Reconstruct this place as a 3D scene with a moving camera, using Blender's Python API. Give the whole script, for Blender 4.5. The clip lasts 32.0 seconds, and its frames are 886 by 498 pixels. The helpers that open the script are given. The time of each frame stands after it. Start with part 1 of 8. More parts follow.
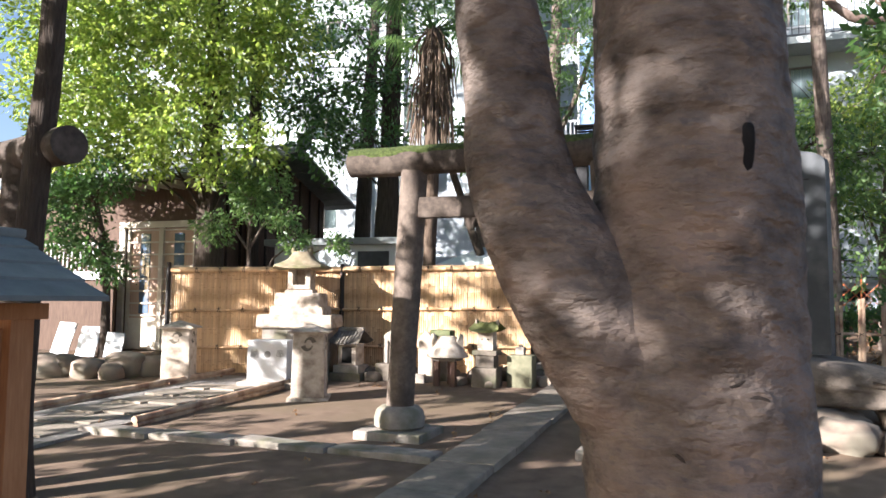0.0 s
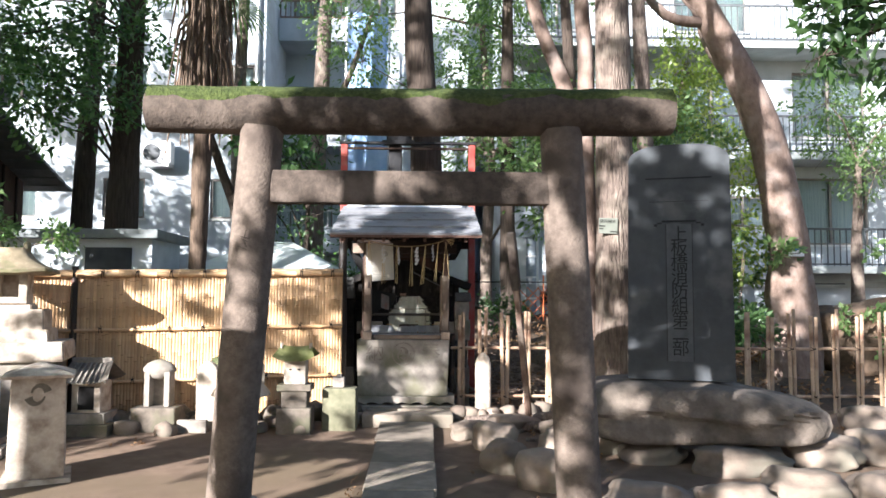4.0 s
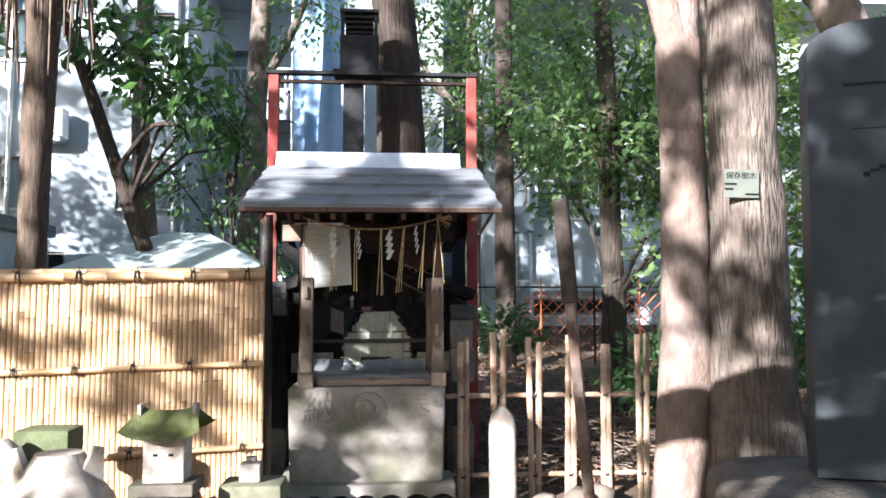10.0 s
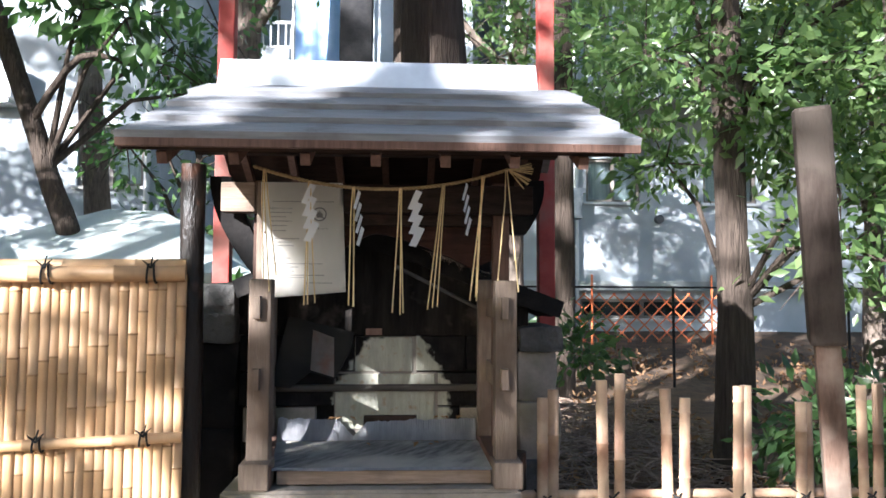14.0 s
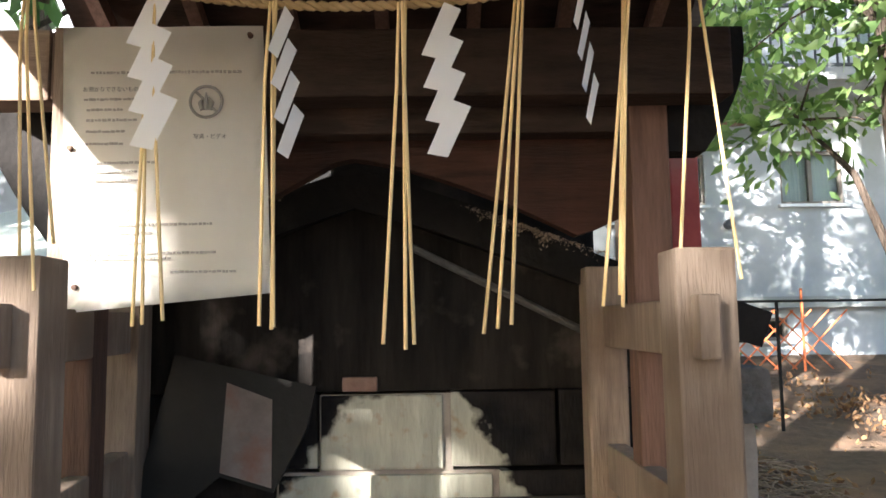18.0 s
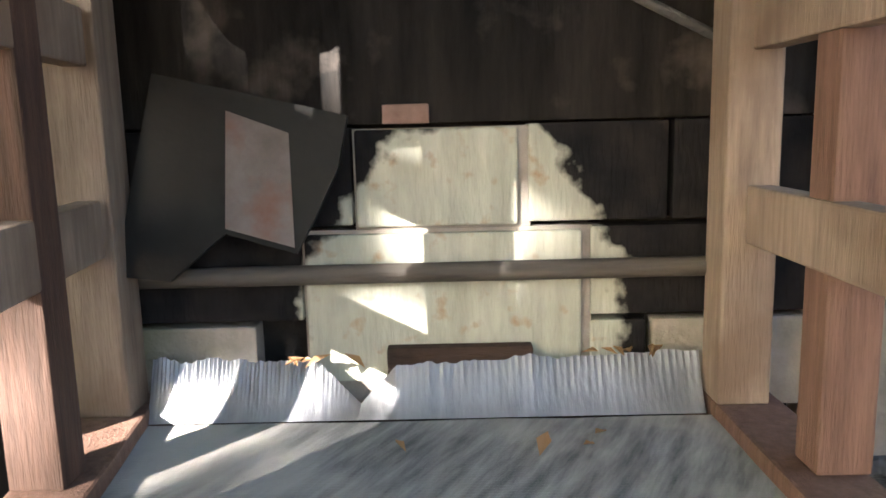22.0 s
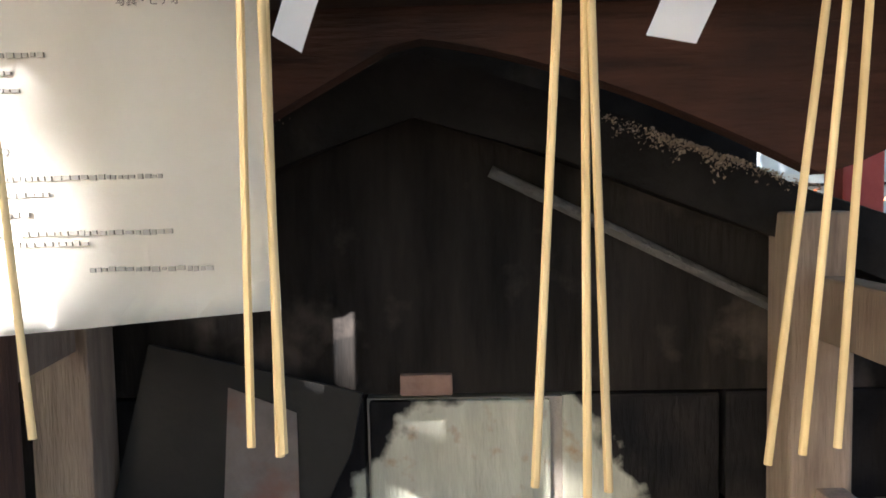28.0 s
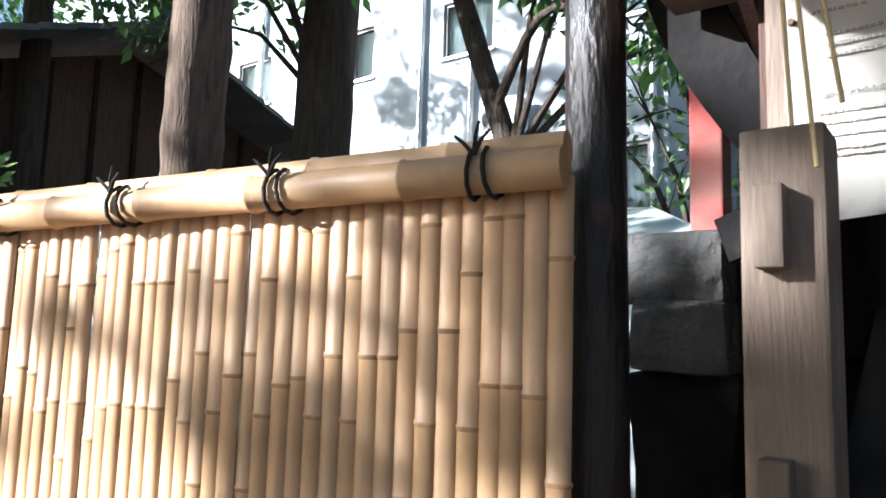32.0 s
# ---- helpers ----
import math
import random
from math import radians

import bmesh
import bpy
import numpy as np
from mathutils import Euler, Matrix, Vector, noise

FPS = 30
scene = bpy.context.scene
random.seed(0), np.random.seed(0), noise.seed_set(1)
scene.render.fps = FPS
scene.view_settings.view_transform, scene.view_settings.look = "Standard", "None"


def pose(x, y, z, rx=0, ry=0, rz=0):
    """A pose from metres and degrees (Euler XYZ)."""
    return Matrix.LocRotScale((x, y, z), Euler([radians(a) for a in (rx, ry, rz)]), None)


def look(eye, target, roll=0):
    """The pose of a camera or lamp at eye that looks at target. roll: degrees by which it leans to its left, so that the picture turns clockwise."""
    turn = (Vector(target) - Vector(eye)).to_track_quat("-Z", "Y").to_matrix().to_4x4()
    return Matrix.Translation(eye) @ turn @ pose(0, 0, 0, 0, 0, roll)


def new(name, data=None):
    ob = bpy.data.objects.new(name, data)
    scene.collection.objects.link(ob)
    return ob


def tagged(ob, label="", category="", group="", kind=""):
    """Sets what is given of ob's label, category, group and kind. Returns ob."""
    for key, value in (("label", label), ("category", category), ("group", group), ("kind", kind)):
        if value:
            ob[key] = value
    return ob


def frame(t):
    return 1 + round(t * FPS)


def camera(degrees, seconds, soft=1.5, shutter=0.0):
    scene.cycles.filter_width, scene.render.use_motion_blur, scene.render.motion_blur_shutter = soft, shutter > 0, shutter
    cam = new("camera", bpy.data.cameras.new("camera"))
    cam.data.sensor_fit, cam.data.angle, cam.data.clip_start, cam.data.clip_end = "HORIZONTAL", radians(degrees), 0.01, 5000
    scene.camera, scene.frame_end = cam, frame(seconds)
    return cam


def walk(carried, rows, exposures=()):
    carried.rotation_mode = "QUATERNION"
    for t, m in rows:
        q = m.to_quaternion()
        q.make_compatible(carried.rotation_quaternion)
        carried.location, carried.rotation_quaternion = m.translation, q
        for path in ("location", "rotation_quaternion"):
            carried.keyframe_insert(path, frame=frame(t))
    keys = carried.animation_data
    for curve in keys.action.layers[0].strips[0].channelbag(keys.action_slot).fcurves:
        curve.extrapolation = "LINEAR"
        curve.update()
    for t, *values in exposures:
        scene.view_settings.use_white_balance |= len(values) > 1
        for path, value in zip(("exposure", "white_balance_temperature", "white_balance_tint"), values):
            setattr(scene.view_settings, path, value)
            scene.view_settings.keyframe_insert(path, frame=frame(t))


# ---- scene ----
# ---- camera and walk ----
cam = camera(61.2, 32.0, soft=1.6, shutter=0.1)
PATH = [
    (0, (2.174, 0.023, 1.67), (1.463, 1.887, 1.807), 0.7),
    (0.5, (1.859, 0.237, 1.645), (1.162, 2.106, 1.787), 0.8),
    (1, (1.528, 0.495, 1.71), (0.877, 2.382, 1.842), 0.8),
    (1.5, (1.23, 0.764, 1.686), (0.672, 2.68, 1.822), 0.7),
    (2, (0.948, 1.016, 1.707), (0.506, 2.962, 1.843), 0.7),
    (2.5, (0.7, 1.248, 1.752), (0.41, 3.222, 1.885), 0.6),
    (3, (0.535, 1.623, 1.803), (0.394, 3.613, 1.935), 0.6),
    (3.5, (0.361, 1.867, 1.851), (0.336, 3.862, 1.988), 0.3),
    (4, (0.267, 2.201, 1.889), (0.314, 4.196, 2.023), 0.3),
    (4.5, (0.214, 2.572, 1.94), (0.335, 4.565, 2.067), -0.0),
    (6.5, (0.231, 3.824, 2.003), (0.375, 5.814, 2.138), 0.0),
    (7, (0.189, 4.14, 2.018), (0.33, 6.131, 2.151), -0.0),
    (7.5, (0.205, 4.461, 2.003), (0.345, 6.452, 2.141), 0.1),
    (8, (0.212, 4.781, 2.022), (0.353, 6.771, 2.158), -0.1),
    (8.5, (0.167, 5.044, 2.041), (0.307, 7.035, 2.178), -0.2),
    (9, (0.162, 5.337, 2.016), (0.309, 7.327, 2.152), -0.3),
    (9.5, (0.146, 5.62, 2.02), (0.301, 7.609, 2.156), 0.1),
    (10, (0.142, 5.976, 1.982), (0.291, 7.965, 2.13), -0.2),
    (10.5, (0.19, 6.307, 1.987), (0.33, 8.297, 2.131), -0.3),
    (11, (0.212, 6.627, 2.023), (0.354, 8.617, 2.162), -0.0),
    (11.5, (0.16, 6.93, 2.046), (0.303, 8.921, 2.177), -0.1),
    (12, (0.127, 7.28, 2.041), (0.279, 9.27, 2.169), 0.1),
    (12.5, (0.092, 7.608, 2.078), (0.262, 9.597, 2.202), 0.4),
    (13, (0.12, 7.966, 2.081), (0.254, 9.957, 2.212), -0.1),
    (13.5, (0.13, 8.278, 2.097), (0.233, 10.271, 2.225), 0.2),
    (14, (0.112, 8.606, 2.118), (0.217, 10.599, 2.246), 0.3),
    (14.5, (0.035, 8.898, 2.113), (0.144, 10.89, 2.244), 0.3),
    (16.5, (0.061, 9.903, 2.117), (0.162, 11.896, 2.256), 0.5),
    (17, (0.061, 10.123, 2.083), (0.168, 12.112, 2.257), 0.1),
    (17.5, (0.11, 10.364, 2.118), (0.196, 12.356, 2.271), 0.6),
    (18, (0.137, 10.527, 2.083), (0.168, 12.517, 2.281), -0.8),
    (19, (0.064, 10.814, 2.111), (0.083, 12.804, 2.311), -0.8),
    (20, (0.042, 10.998, 2.013), (0.091, 12.984, 2.242), -0.6),
    (20.5, (0.045, 11.01, 1.998), (0.053, 13.007, 2.096), -1.1),
    (21, (0.072, 10.991, 1.989), (0.016, 12.988, 1.884), -1.0),
    (21.5, (0.037, 10.982, 1.952), (0.034, 12.972, 1.748), -1.2),
    (22, (0.042, 10.971, 1.93), (0.023, 12.944, 1.604), -1.4),
    (22.5, (0.027, 10.971, 1.909), (0.014, 12.919, 1.456), -1.3),
    (23, (0.018, 10.972, 1.908), (0.009, 12.888, 1.337), -1.9),
    (23.5, (0.022, 10.971, 1.893), (0.007, 12.865, 1.249), -1.9),
    (24, (0.018, 10.975, 1.884), (-0.001, 12.85, 1.189), -1.8),
    (24.5, (0.006, 10.984, 1.899), (-0.009, 12.841, 1.155), -2.0),
    (26.5, (0.015, 11.136, 2.078), (-0.031, 13.045, 1.484), -1.7),
    (27.5, (0.047, 11.169, 2.188), (0.003, 13.149, 1.911), -1.4),
    (28, (0.026, 11.127, 2.233), (-0.017, 13.121, 2.088), -1.2),
    (28.5, (0.002, 11.064, 2.276), (-0.038, 13.064, 2.253), -1.4),
    (29.2, (-0.031, 10.977, 2.287), (-0.072, 12.975, 2.379), -1.5),
    (29.6, (-0.045, 10.933, 2.289), (-0.099, 12.929, 2.407), -1.4),
    (30.2, (-0.076, 10.893, 2.254), (-0.186, 12.884, 2.41), -1.3),
    (30.6, (-0.128, 10.867, 2.172), (-0.399, 12.841, 2.345), -0.4),
    (31.1, (-0.175, 10.836, 2.085), (-0.807, 12.724, 2.271), 1.2),
    (31.5, (-0.208, 10.793, 2.02), (-1.133, 12.554, 2.229), 1.2),
    (32, (-0.27, 10.727, 1.946), (-1.447, 12.325, 2.189), 1.7),
]
walk(cam, [(t, look(eye, target, roll)) for t, eye, target, roll in PATH],
     exposures=[(0, 2.2, 5900, 15), (4.5, 2.2, 5700, 13), (10, 2.3, 5500, 13), (13, 2.45, 5500, 13), (15, 2.8, 5800, 14), (17.5, 3.4, 6200, 14), (19, 3.35, 6000, 14), (21, 3.9, 6100, 13), (22, 4.25, 6200, 13), (25, 4.1, 6200, 13), (27, 3.8, 6000, 14), (28, 3.65, 5900, 14), (30, 3.75, 6200, 14), (30.6, 3.6, 6200, 14), (31.2, 2.8, 5700, 13), (32, 2.35, 5400, 12)])

# ---- world, sun ----
SUN_TRAVEL = Vector((0.64, 0.77, -0.37)).normalized()
world = bpy.data.worlds.new("sky")
scene.world = world
world.use_nodes = True
wn = world.node_tree
sky = wn.nodes.new("ShaderNodeTexSky")
sky.sky_type = "NISHITA"
sky.sun_disc = False
sky.sun_elevation = math.asin(-SUN_TRAVEL.z)
sky.sun_rotation = math.atan2(-SUN_TRAVEL.x, -SUN_TRAVEL.y)
sky.air_density, sky.dust_density = 1.0, 1.5
wn.links.new(sky.outputs["Color"], wn.nodes["Background"].inputs["Color"])
wn.nodes["Background"].inputs["Strength"].default_value = 0.052
sun = new("sun", bpy.data.lights.new("sun", "SUN"))
sun.data.energy, sun.data.angle, sun.data.color = 5.0, radians(0.55), (1.0, 0.93, 0.82)
sun.matrix_world = look((-20, -22, 14), Vector((-20, -22, 14)) + SUN_TRAVEL)

# ---- materials ----
def material(name, colors, scale=6.0, rough=0.85, bump=0.3, bump_scale=None, stretch=(1, 1, 1), stains=None, metallic=0.0, detail=8.0,
             vary=0.0, stain_scale=0.7, stain_at=0.55, spec=0.3, dist=0.01, coords="Object"):
    """A surface of two mixed tones of grain, blotches of a third tone, and fine relief. vary: spread from piece to piece."""
    m = bpy.data.materials.new(name)
    m.use_nodes = True
    t = m.node_tree
    n, l = t.nodes, t.links
    b = n["Principled BSDF"]
    b.inputs["Roughness"].default_value = rough
    b.inputs["Metallic"].default_value = metallic
    b.inputs["Specular IOR Level"].default_value = spec
    tc = n.new("ShaderNodeTexCoord")
    mp = n.new("ShaderNodeMapping")
    mp.inputs["Scale"].default_value = stretch
    l.new(tc.outputs[coords], mp.inputs["Vector"])
    vec = mp.outputs["Vector"]
    info = n.new("ShaderNodeObjectInfo")
    if vary:
        add = n.new("ShaderNodeVectorMath")
        sc = n.new("ShaderNodeVectorMath")
        sc.operation = "SCALE"
        sc.inputs[0].default_value = (37, 53, 71)
        l.new(info.outputs["Random"], sc.inputs["Scale"])
        l.new(vec, add.inputs[0])
        l.new(sc.outputs[0], add.inputs[1])
        vec = add.outputs[0]
    g = n.new("ShaderNodeTexNoise")
    g.inputs["Scale"].default_value, g.inputs["Detail"].default_value, g.inputs["Roughness"].default_value = scale, detail, 0.65
    l.new(vec, g.inputs["Vector"])
    r = n.new("ShaderNodeValToRGB")
    r.color_ramp.elements[0].position, r.color_ramp.elements[1].position = 0.3, 0.7
    r.color_ramp.elements[0].color, r.color_ramp.elements[1].color = (*colors[0], 1), (*colors[1], 1)
    l.new(g.outputs["Fac"], r.inputs["Fac"])
    col = r.outputs["Color"]
    if stains:
        s = n.new("ShaderNodeTexNoise")
        s.inputs["Scale"].default_value, s.inputs["Detail"].default_value = stain_scale * 3, 6
        l.new(tc.outputs[coords], s.inputs["Vector"])
        sr = n.new("ShaderNodeValToRGB")
        sr.color_ramp.elements[0].position, sr.color_ramp.elements[1].position = stain_at - 0.07, stain_at + 0.1
        l.new(s.outputs["Fac"], sr.inputs["Fac"])
        mx = n.new("ShaderNodeMix")
        mx.data_type = "RGBA"
        l.new(sr.outputs["Color"], mx.inputs["Factor"])
        l.new(col, mx.inputs["A"])
        mx.inputs["B"].default_value = (*stains, 1)
        col = mx.outputs["Result"]
    if vary:
        hv = n.new("ShaderNodeHueSaturation")
        mr = n.new("ShaderNodeMapRange")
        mr.inputs["To Min"].default_value, mr.inputs["To Max"].default_value = 1 - vary, 1 + vary
        l.new(info.outputs["Random"], mr.inputs["Value"])
        l.new(mr.outputs["Result"], hv.inputs["Value"])
        l.new(col, hv.inputs["Color"])
        col = hv.outputs["Color"]
    l.new(col, b.inputs["Base Color"])
    if bump:
        bn = n.new("ShaderNodeTexNoise")
        bn.inputs["Scale"].default_value, bn.inputs["Detail"].default_value = bump_scale or scale * 2.5, 10
        l.new(vec, bn.inputs["Vector"])
        bp = n.new("ShaderNodeBump")
        bp.inputs["Strength"].default_value, bp.inputs["Distance"].default_value = bump, dist
        l.new(bn.outputs["Fac"], bp.inputs["Height"])
        l.new(bp.outputs["Normal"], b.inputs["Normal"])
    return m


def leaf_material(name, c0, c1, gloss=0.35, trans=0.45):
    m = bpy.data.materials.new(name)
    m.use_nodes = True
    t = m.node_tree
    n, l = t.nodes, t.links
    b, out = n["Principled BSDF"], n["Material Output"]
    b.inputs["Roughness"].default_value = gloss
    geo = n.new("ShaderNodeNewGeometry")
    r = n.new("ShaderNodeValToRGB")
    r.color_ramp.elements[0].color, r.color_ramp.elements[1].color = (*c0, 1), (*c1, 1)
    l.new(geo.outputs["Random Per Island"], r.inputs["Fac"])
    l.new(r.outputs["Color"], b.inputs["Base Color"])
    tr = n.new("ShaderNodeBsdfTranslucent")
    hs = n.new("ShaderNodeHueSaturation")
    hs.inputs["Saturation"].default_value, hs.inputs["Value"].default_value = 1.15, 2.6
    l.new(r.outputs["Color"], hs.inputs["Color"])
    l.new(hs.outputs["Color"], tr.inputs["Color"])
    mx = n.new("ShaderNodeMixShader")
    mx.inputs["Fac"].default_value = trans
    l.new(b.outputs[0], mx.inputs[1])
    l.new(tr.outputs[0], mx.inputs[2])
    l.new(mx.outputs[0], out.inputs["Surface"])
    return m


def glass_material(name, tint=(0.75, 0.85, 0.88)):
    m = bpy.data.materials.new(name)
    m.use_nodes = True
    b = m.node_tree.nodes["Principled BSDF"]
    b.inputs["Base Color"].default_value = (*tint, 1)
    b.inputs["Roughness"].default_value, b.inputs["Metallic"].default_value = 0.08, 0.0
    b.inputs["Specular IOR Level"].default_value = 0.9
    return m


M_EARTH = material("packed earth", [(0.115, 0.076, 0.052), (0.21, 0.145, 0.10)], 5, 0.95, 0.35, 110, stains=(0.14, 0.10, 0.062), stain_scale=0.25, dist=0.02)
M_LITTER = material("leaf litter soil", [(0.06, 0.042, 0.03), (0.13, 0.09, 0.06)], 12, 1.0, 0.8, 40, stains=(0.16, 0.10, 0.06), stain_scale=0.6, dist=0.03)
# stone of the low bases, darkened for the shade that lies near the ground
M_STONE_DARK_SHADED = material("stained dark stone with shade in its tone", [(0.085, 0.07, 0.055), (0.18, 0.15, 0.12)], 9, 0.93, 0.45, 70, stains=(0.10, 0.095, 0.06), stain_scale=1.3)
M_STONE = material("weathered grey stone", [(0.19, 0.165, 0.14), (0.33, 0.29, 0.25)], 9, 0.9, 0.35, 90, stains=(0.15, 0.14, 0.095), stain_scale=1.0)
M_TORII = material("torii concrete stone", [(0.042, 0.033, 0.026), (0.10, 0.076, 0.06)], 18, 0.95, 0.7, 60, stains=(0.14, 0.11, 0.088), stain_scale=1.1, stain_at=0.62)
M_TORII_POST = material("worn torii post stone", [(0.095, 0.073, 0.058), (0.185, 0.145, 0.115)], 18, 0.93, 0.6, 60, stains=(0.075, 0.057, 0.046), stain_scale=0.9, stain_at=0.56)
M_PALE = material("pale lantern stone", [(0.36, 0.30, 0.24), (0.52, 0.45, 0.37)], 14, 0.88, 0.45, 120, stains=(0.25, 0.20, 0.155), stain_scale=2.2)
M_BOULDER = material("river boulder", [(0.14, 0.108, 0.083), (0.26, 0.205, 0.16)], 4, 0.88, 0.3, 60, stains=(0.19, 0.17, 0.13), stain_scale=0.8, vary=0.25)
M_SLAB = material("dark slate", [(0.030, 0.034, 0.037), (0.056, 0.061, 0.066)], 3, 0.6, 0.15, 60, stains=(0.11, 0.11, 0.105), stain_scale=0.5, stain_at=0.62)
M_PAVE = material("paving stone", [(0.19, 0.155, 0.12), (0.31, 0.26, 0.205)], 8, 0.92, 0.35, 90, stains=(0.17, 0.145, 0.11), stain_scale=0.8, vary=0.15)
M_GRAVEL = material("grey gravel", [(0.13, 0.115, 0.10), (0.33, 0.30, 0.27)], 60, 0.95, 0.9, 70, dist=0.02)
M_BAMBOO = material("dry bamboo", [(0.46, 0.275, 0.135), (0.63, 0.415, 0.225)], 7, 0.5, 0.1, 60, (1, 1, 0.12), vary=0.16, stains=(0.36, 0.22, 0.105), stain_scale=0.9, spec=0.5)
M_BAMBOO_OLD = material("weathered bamboo", [(0.33, 0.215, 0.135), (0.56, 0.41, 0.28)], 7, 0.55, 0.15, 60, (1, 1, 0.2), vary=0.2, stains=(0.22, 0.12, 0.075), stain_scale=1.2)
M_NODE = material("bamboo node ring", [(0.23, 0.13, 0.06), (0.36, 0.22, 0.11)], 30, 0.6, 0.1)
M_ROPE = material("black hemp cord", [(0.012, 0.012, 0.012), (0.03, 0.028, 0.026)], 60, 0.9, 0.6, 200)
M_WOOD = material("weathered timber", [(0.13, 0.097, 0.074), (0.25, 0.193, 0.147)], 10, 0.8, 0.3, 40, (6, 6, 0.6), vary=0.15, stains=(0.12, 0.085, 0.062), stain_scale=1.2)
M_WOOD_X = material("weathered timber along", [(0.16, 0.115, 0.085), (0.29, 0.222, 0.17)], 10, 0.8, 0.3, 40, (0.6, 6, 6), vary=0.15, stains=(0.11, 0.075, 0.055), stain_scale=1.2)
M_WOOD_RED = material("reddish timber", [(0.075, 0.04, 0.028), (0.15, 0.086, 0.062)], 10, 0.75, 0.3, 40, (6, 6, 0.6), vary=0.1)
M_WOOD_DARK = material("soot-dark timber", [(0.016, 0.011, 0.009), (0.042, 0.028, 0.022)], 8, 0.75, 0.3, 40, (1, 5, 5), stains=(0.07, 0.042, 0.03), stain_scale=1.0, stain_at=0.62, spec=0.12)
M_LOG = material("charred log", [(0.007, 0.006, 0.005), (0.022, 0.015, 0.012)], 9, 0.42, 0.6, 30, (3, 3, 0.8), stains=(0.085, 0.036, 0.021), stain_scale=2.4, stain_at=0.64, spec=0.35)
# soot of the hearth, and the black that stands for shade in small openings
M_SOOT_SHADE = material("sooty stone and shaded openings", [(0.006, 0.006, 0.006), (0.02, 0.018, 0.017)], 6, 0.8, 0.4, 50, stains=(0.05, 0.042, 0.036), stain_scale=1.4, stain_at=0.63, spec=0.08)
M_ROOFBOARD = material("grey roof boards", [(0.15, 0.155, 0.165), (0.25, 0.25, 0.26)], 8, 0.6, 0.3, 40, (0.5, 9, 9), stains=(0.115, 0.105, 0.10), stain_scale=1.6, stain_at=0.62, vary=0.12)
M_TIN = material("sheet metal ridge", [(0.55, 0.56, 0.58), (0.72, 0.73, 0.75)], 5, 0.38, 0.05, 20, metallic=0.6)
M_REDPAINT = material("faded red paint", [(0.25, 0.034, 0.026), (0.36, 0.06, 0.045)], 9, 0.6, 0.15, 50, stains=(0.24, 0.09, 0.07), stain_scale=1.5)
M_BLACKIRON = material("black iron", [(0.012, 0.012, 0.014), (0.035, 0.034, 0.034)], 12, 0.7, 0.3, 60, spec=0.15)
M_BARK = material("grey brown bark", [(0.075, 0.056, 0.045), (0.24, 0.185, 0.15)], 9, 0.95, 1.0, 16, (3.5, 3.5, 0.6), stains=(0.27, 0.22, 0.175), stain_scale=1.4, stain_at=0.56, dist=0.06)
M_BARK_DARK = material("dark furrowed bark", [(0.035, 0.026, 0.02), (0.10, 0.075, 0.058)], 10, 0.95, 1.0, 20, (4, 4, 0.35), dist=0.04)
M_BARK_SMOOTH = material("ridged mottled bark", [(0.045, 0.036, 0.031), (0.205, 0.163, 0.136)], 9, 0.85, 1.0, 16, (1, 1, 2.0), stains=(0.22, 0.165, 0.135), stain_scale=1.3, stain_at=0.58, dist=0.05)
M_FIBRE = material("palm fibre", [(0.055, 0.038, 0.027), (0.19, 0.135, 0.095)], 14, 0.95, 0.8, 40, (3, 3, 0.4), vary=0.3)
M_LEAF_DARK = leaf_material("glossy evergreen leaf", (0.028, 0.058, 0.022), (0.085, 0.145, 0.05))
M_LEAF = leaf_material("green leaf", (0.05, 0.092, 0.032), (0.15, 0.215, 0.08))
M_LEAF_SUN = leaf_material("yellow-green leaf", (0.09, 0.14, 0.03), (0.26, 0.30, 0.09), 0.35, 0.5)
M_LEAF_DRY = leaf_material("dry fallen leaf", (0.10, 0.05, 0.025), (0.30, 0.18, 0.09), 0.8, 0.2)
M_CONCRETE = material("painted concrete wall", [(0.42, 0.46, 0.49), (0.52, 0.56, 0.59)], 2, 0.9, 0.1, 30, stains=(0.35, 0.38, 0.40), stain_scale=0.25)
M_CONCRETE_G = material("grey green wall", [(0.36, 0.39, 0.38), (0.48, 0.50, 0.49)], 2, 0.9, 0.1, 30, stains=(0.30, 0.32, 0.31), stain_scale=0.3)
M_ALU = material("aluminium", [(0.55, 0.55, 0.54), (0.65, 0.65, 0.64)], 8, 0.4, 0.0, metallic=0.7)
M_PAPER = material("laminated paper", [(0.70, 0.66, 0.58), (0.78, 0.75, 0.68)], 4, 0.3, 0.12, 5, spec=0.6, dist=0.03)
M_WHITE = material("white paper", [(0.82, 0.82, 0.82), (0.88, 0.88, 0.88)], 4, 0.8, 0.0)
M_INK = material("grey ink", [(0.17, 0.16, 0.15), (0.25, 0.24, 0.22)], 30, 0.6, 0.0)
M_STRAW = material("rice straw", [(0.52, 0.37, 0.16), (0.72, 0.55, 0.29)], 20, 0.6, 0.1, 60, (3, 3, 0.4), vary=0.2)


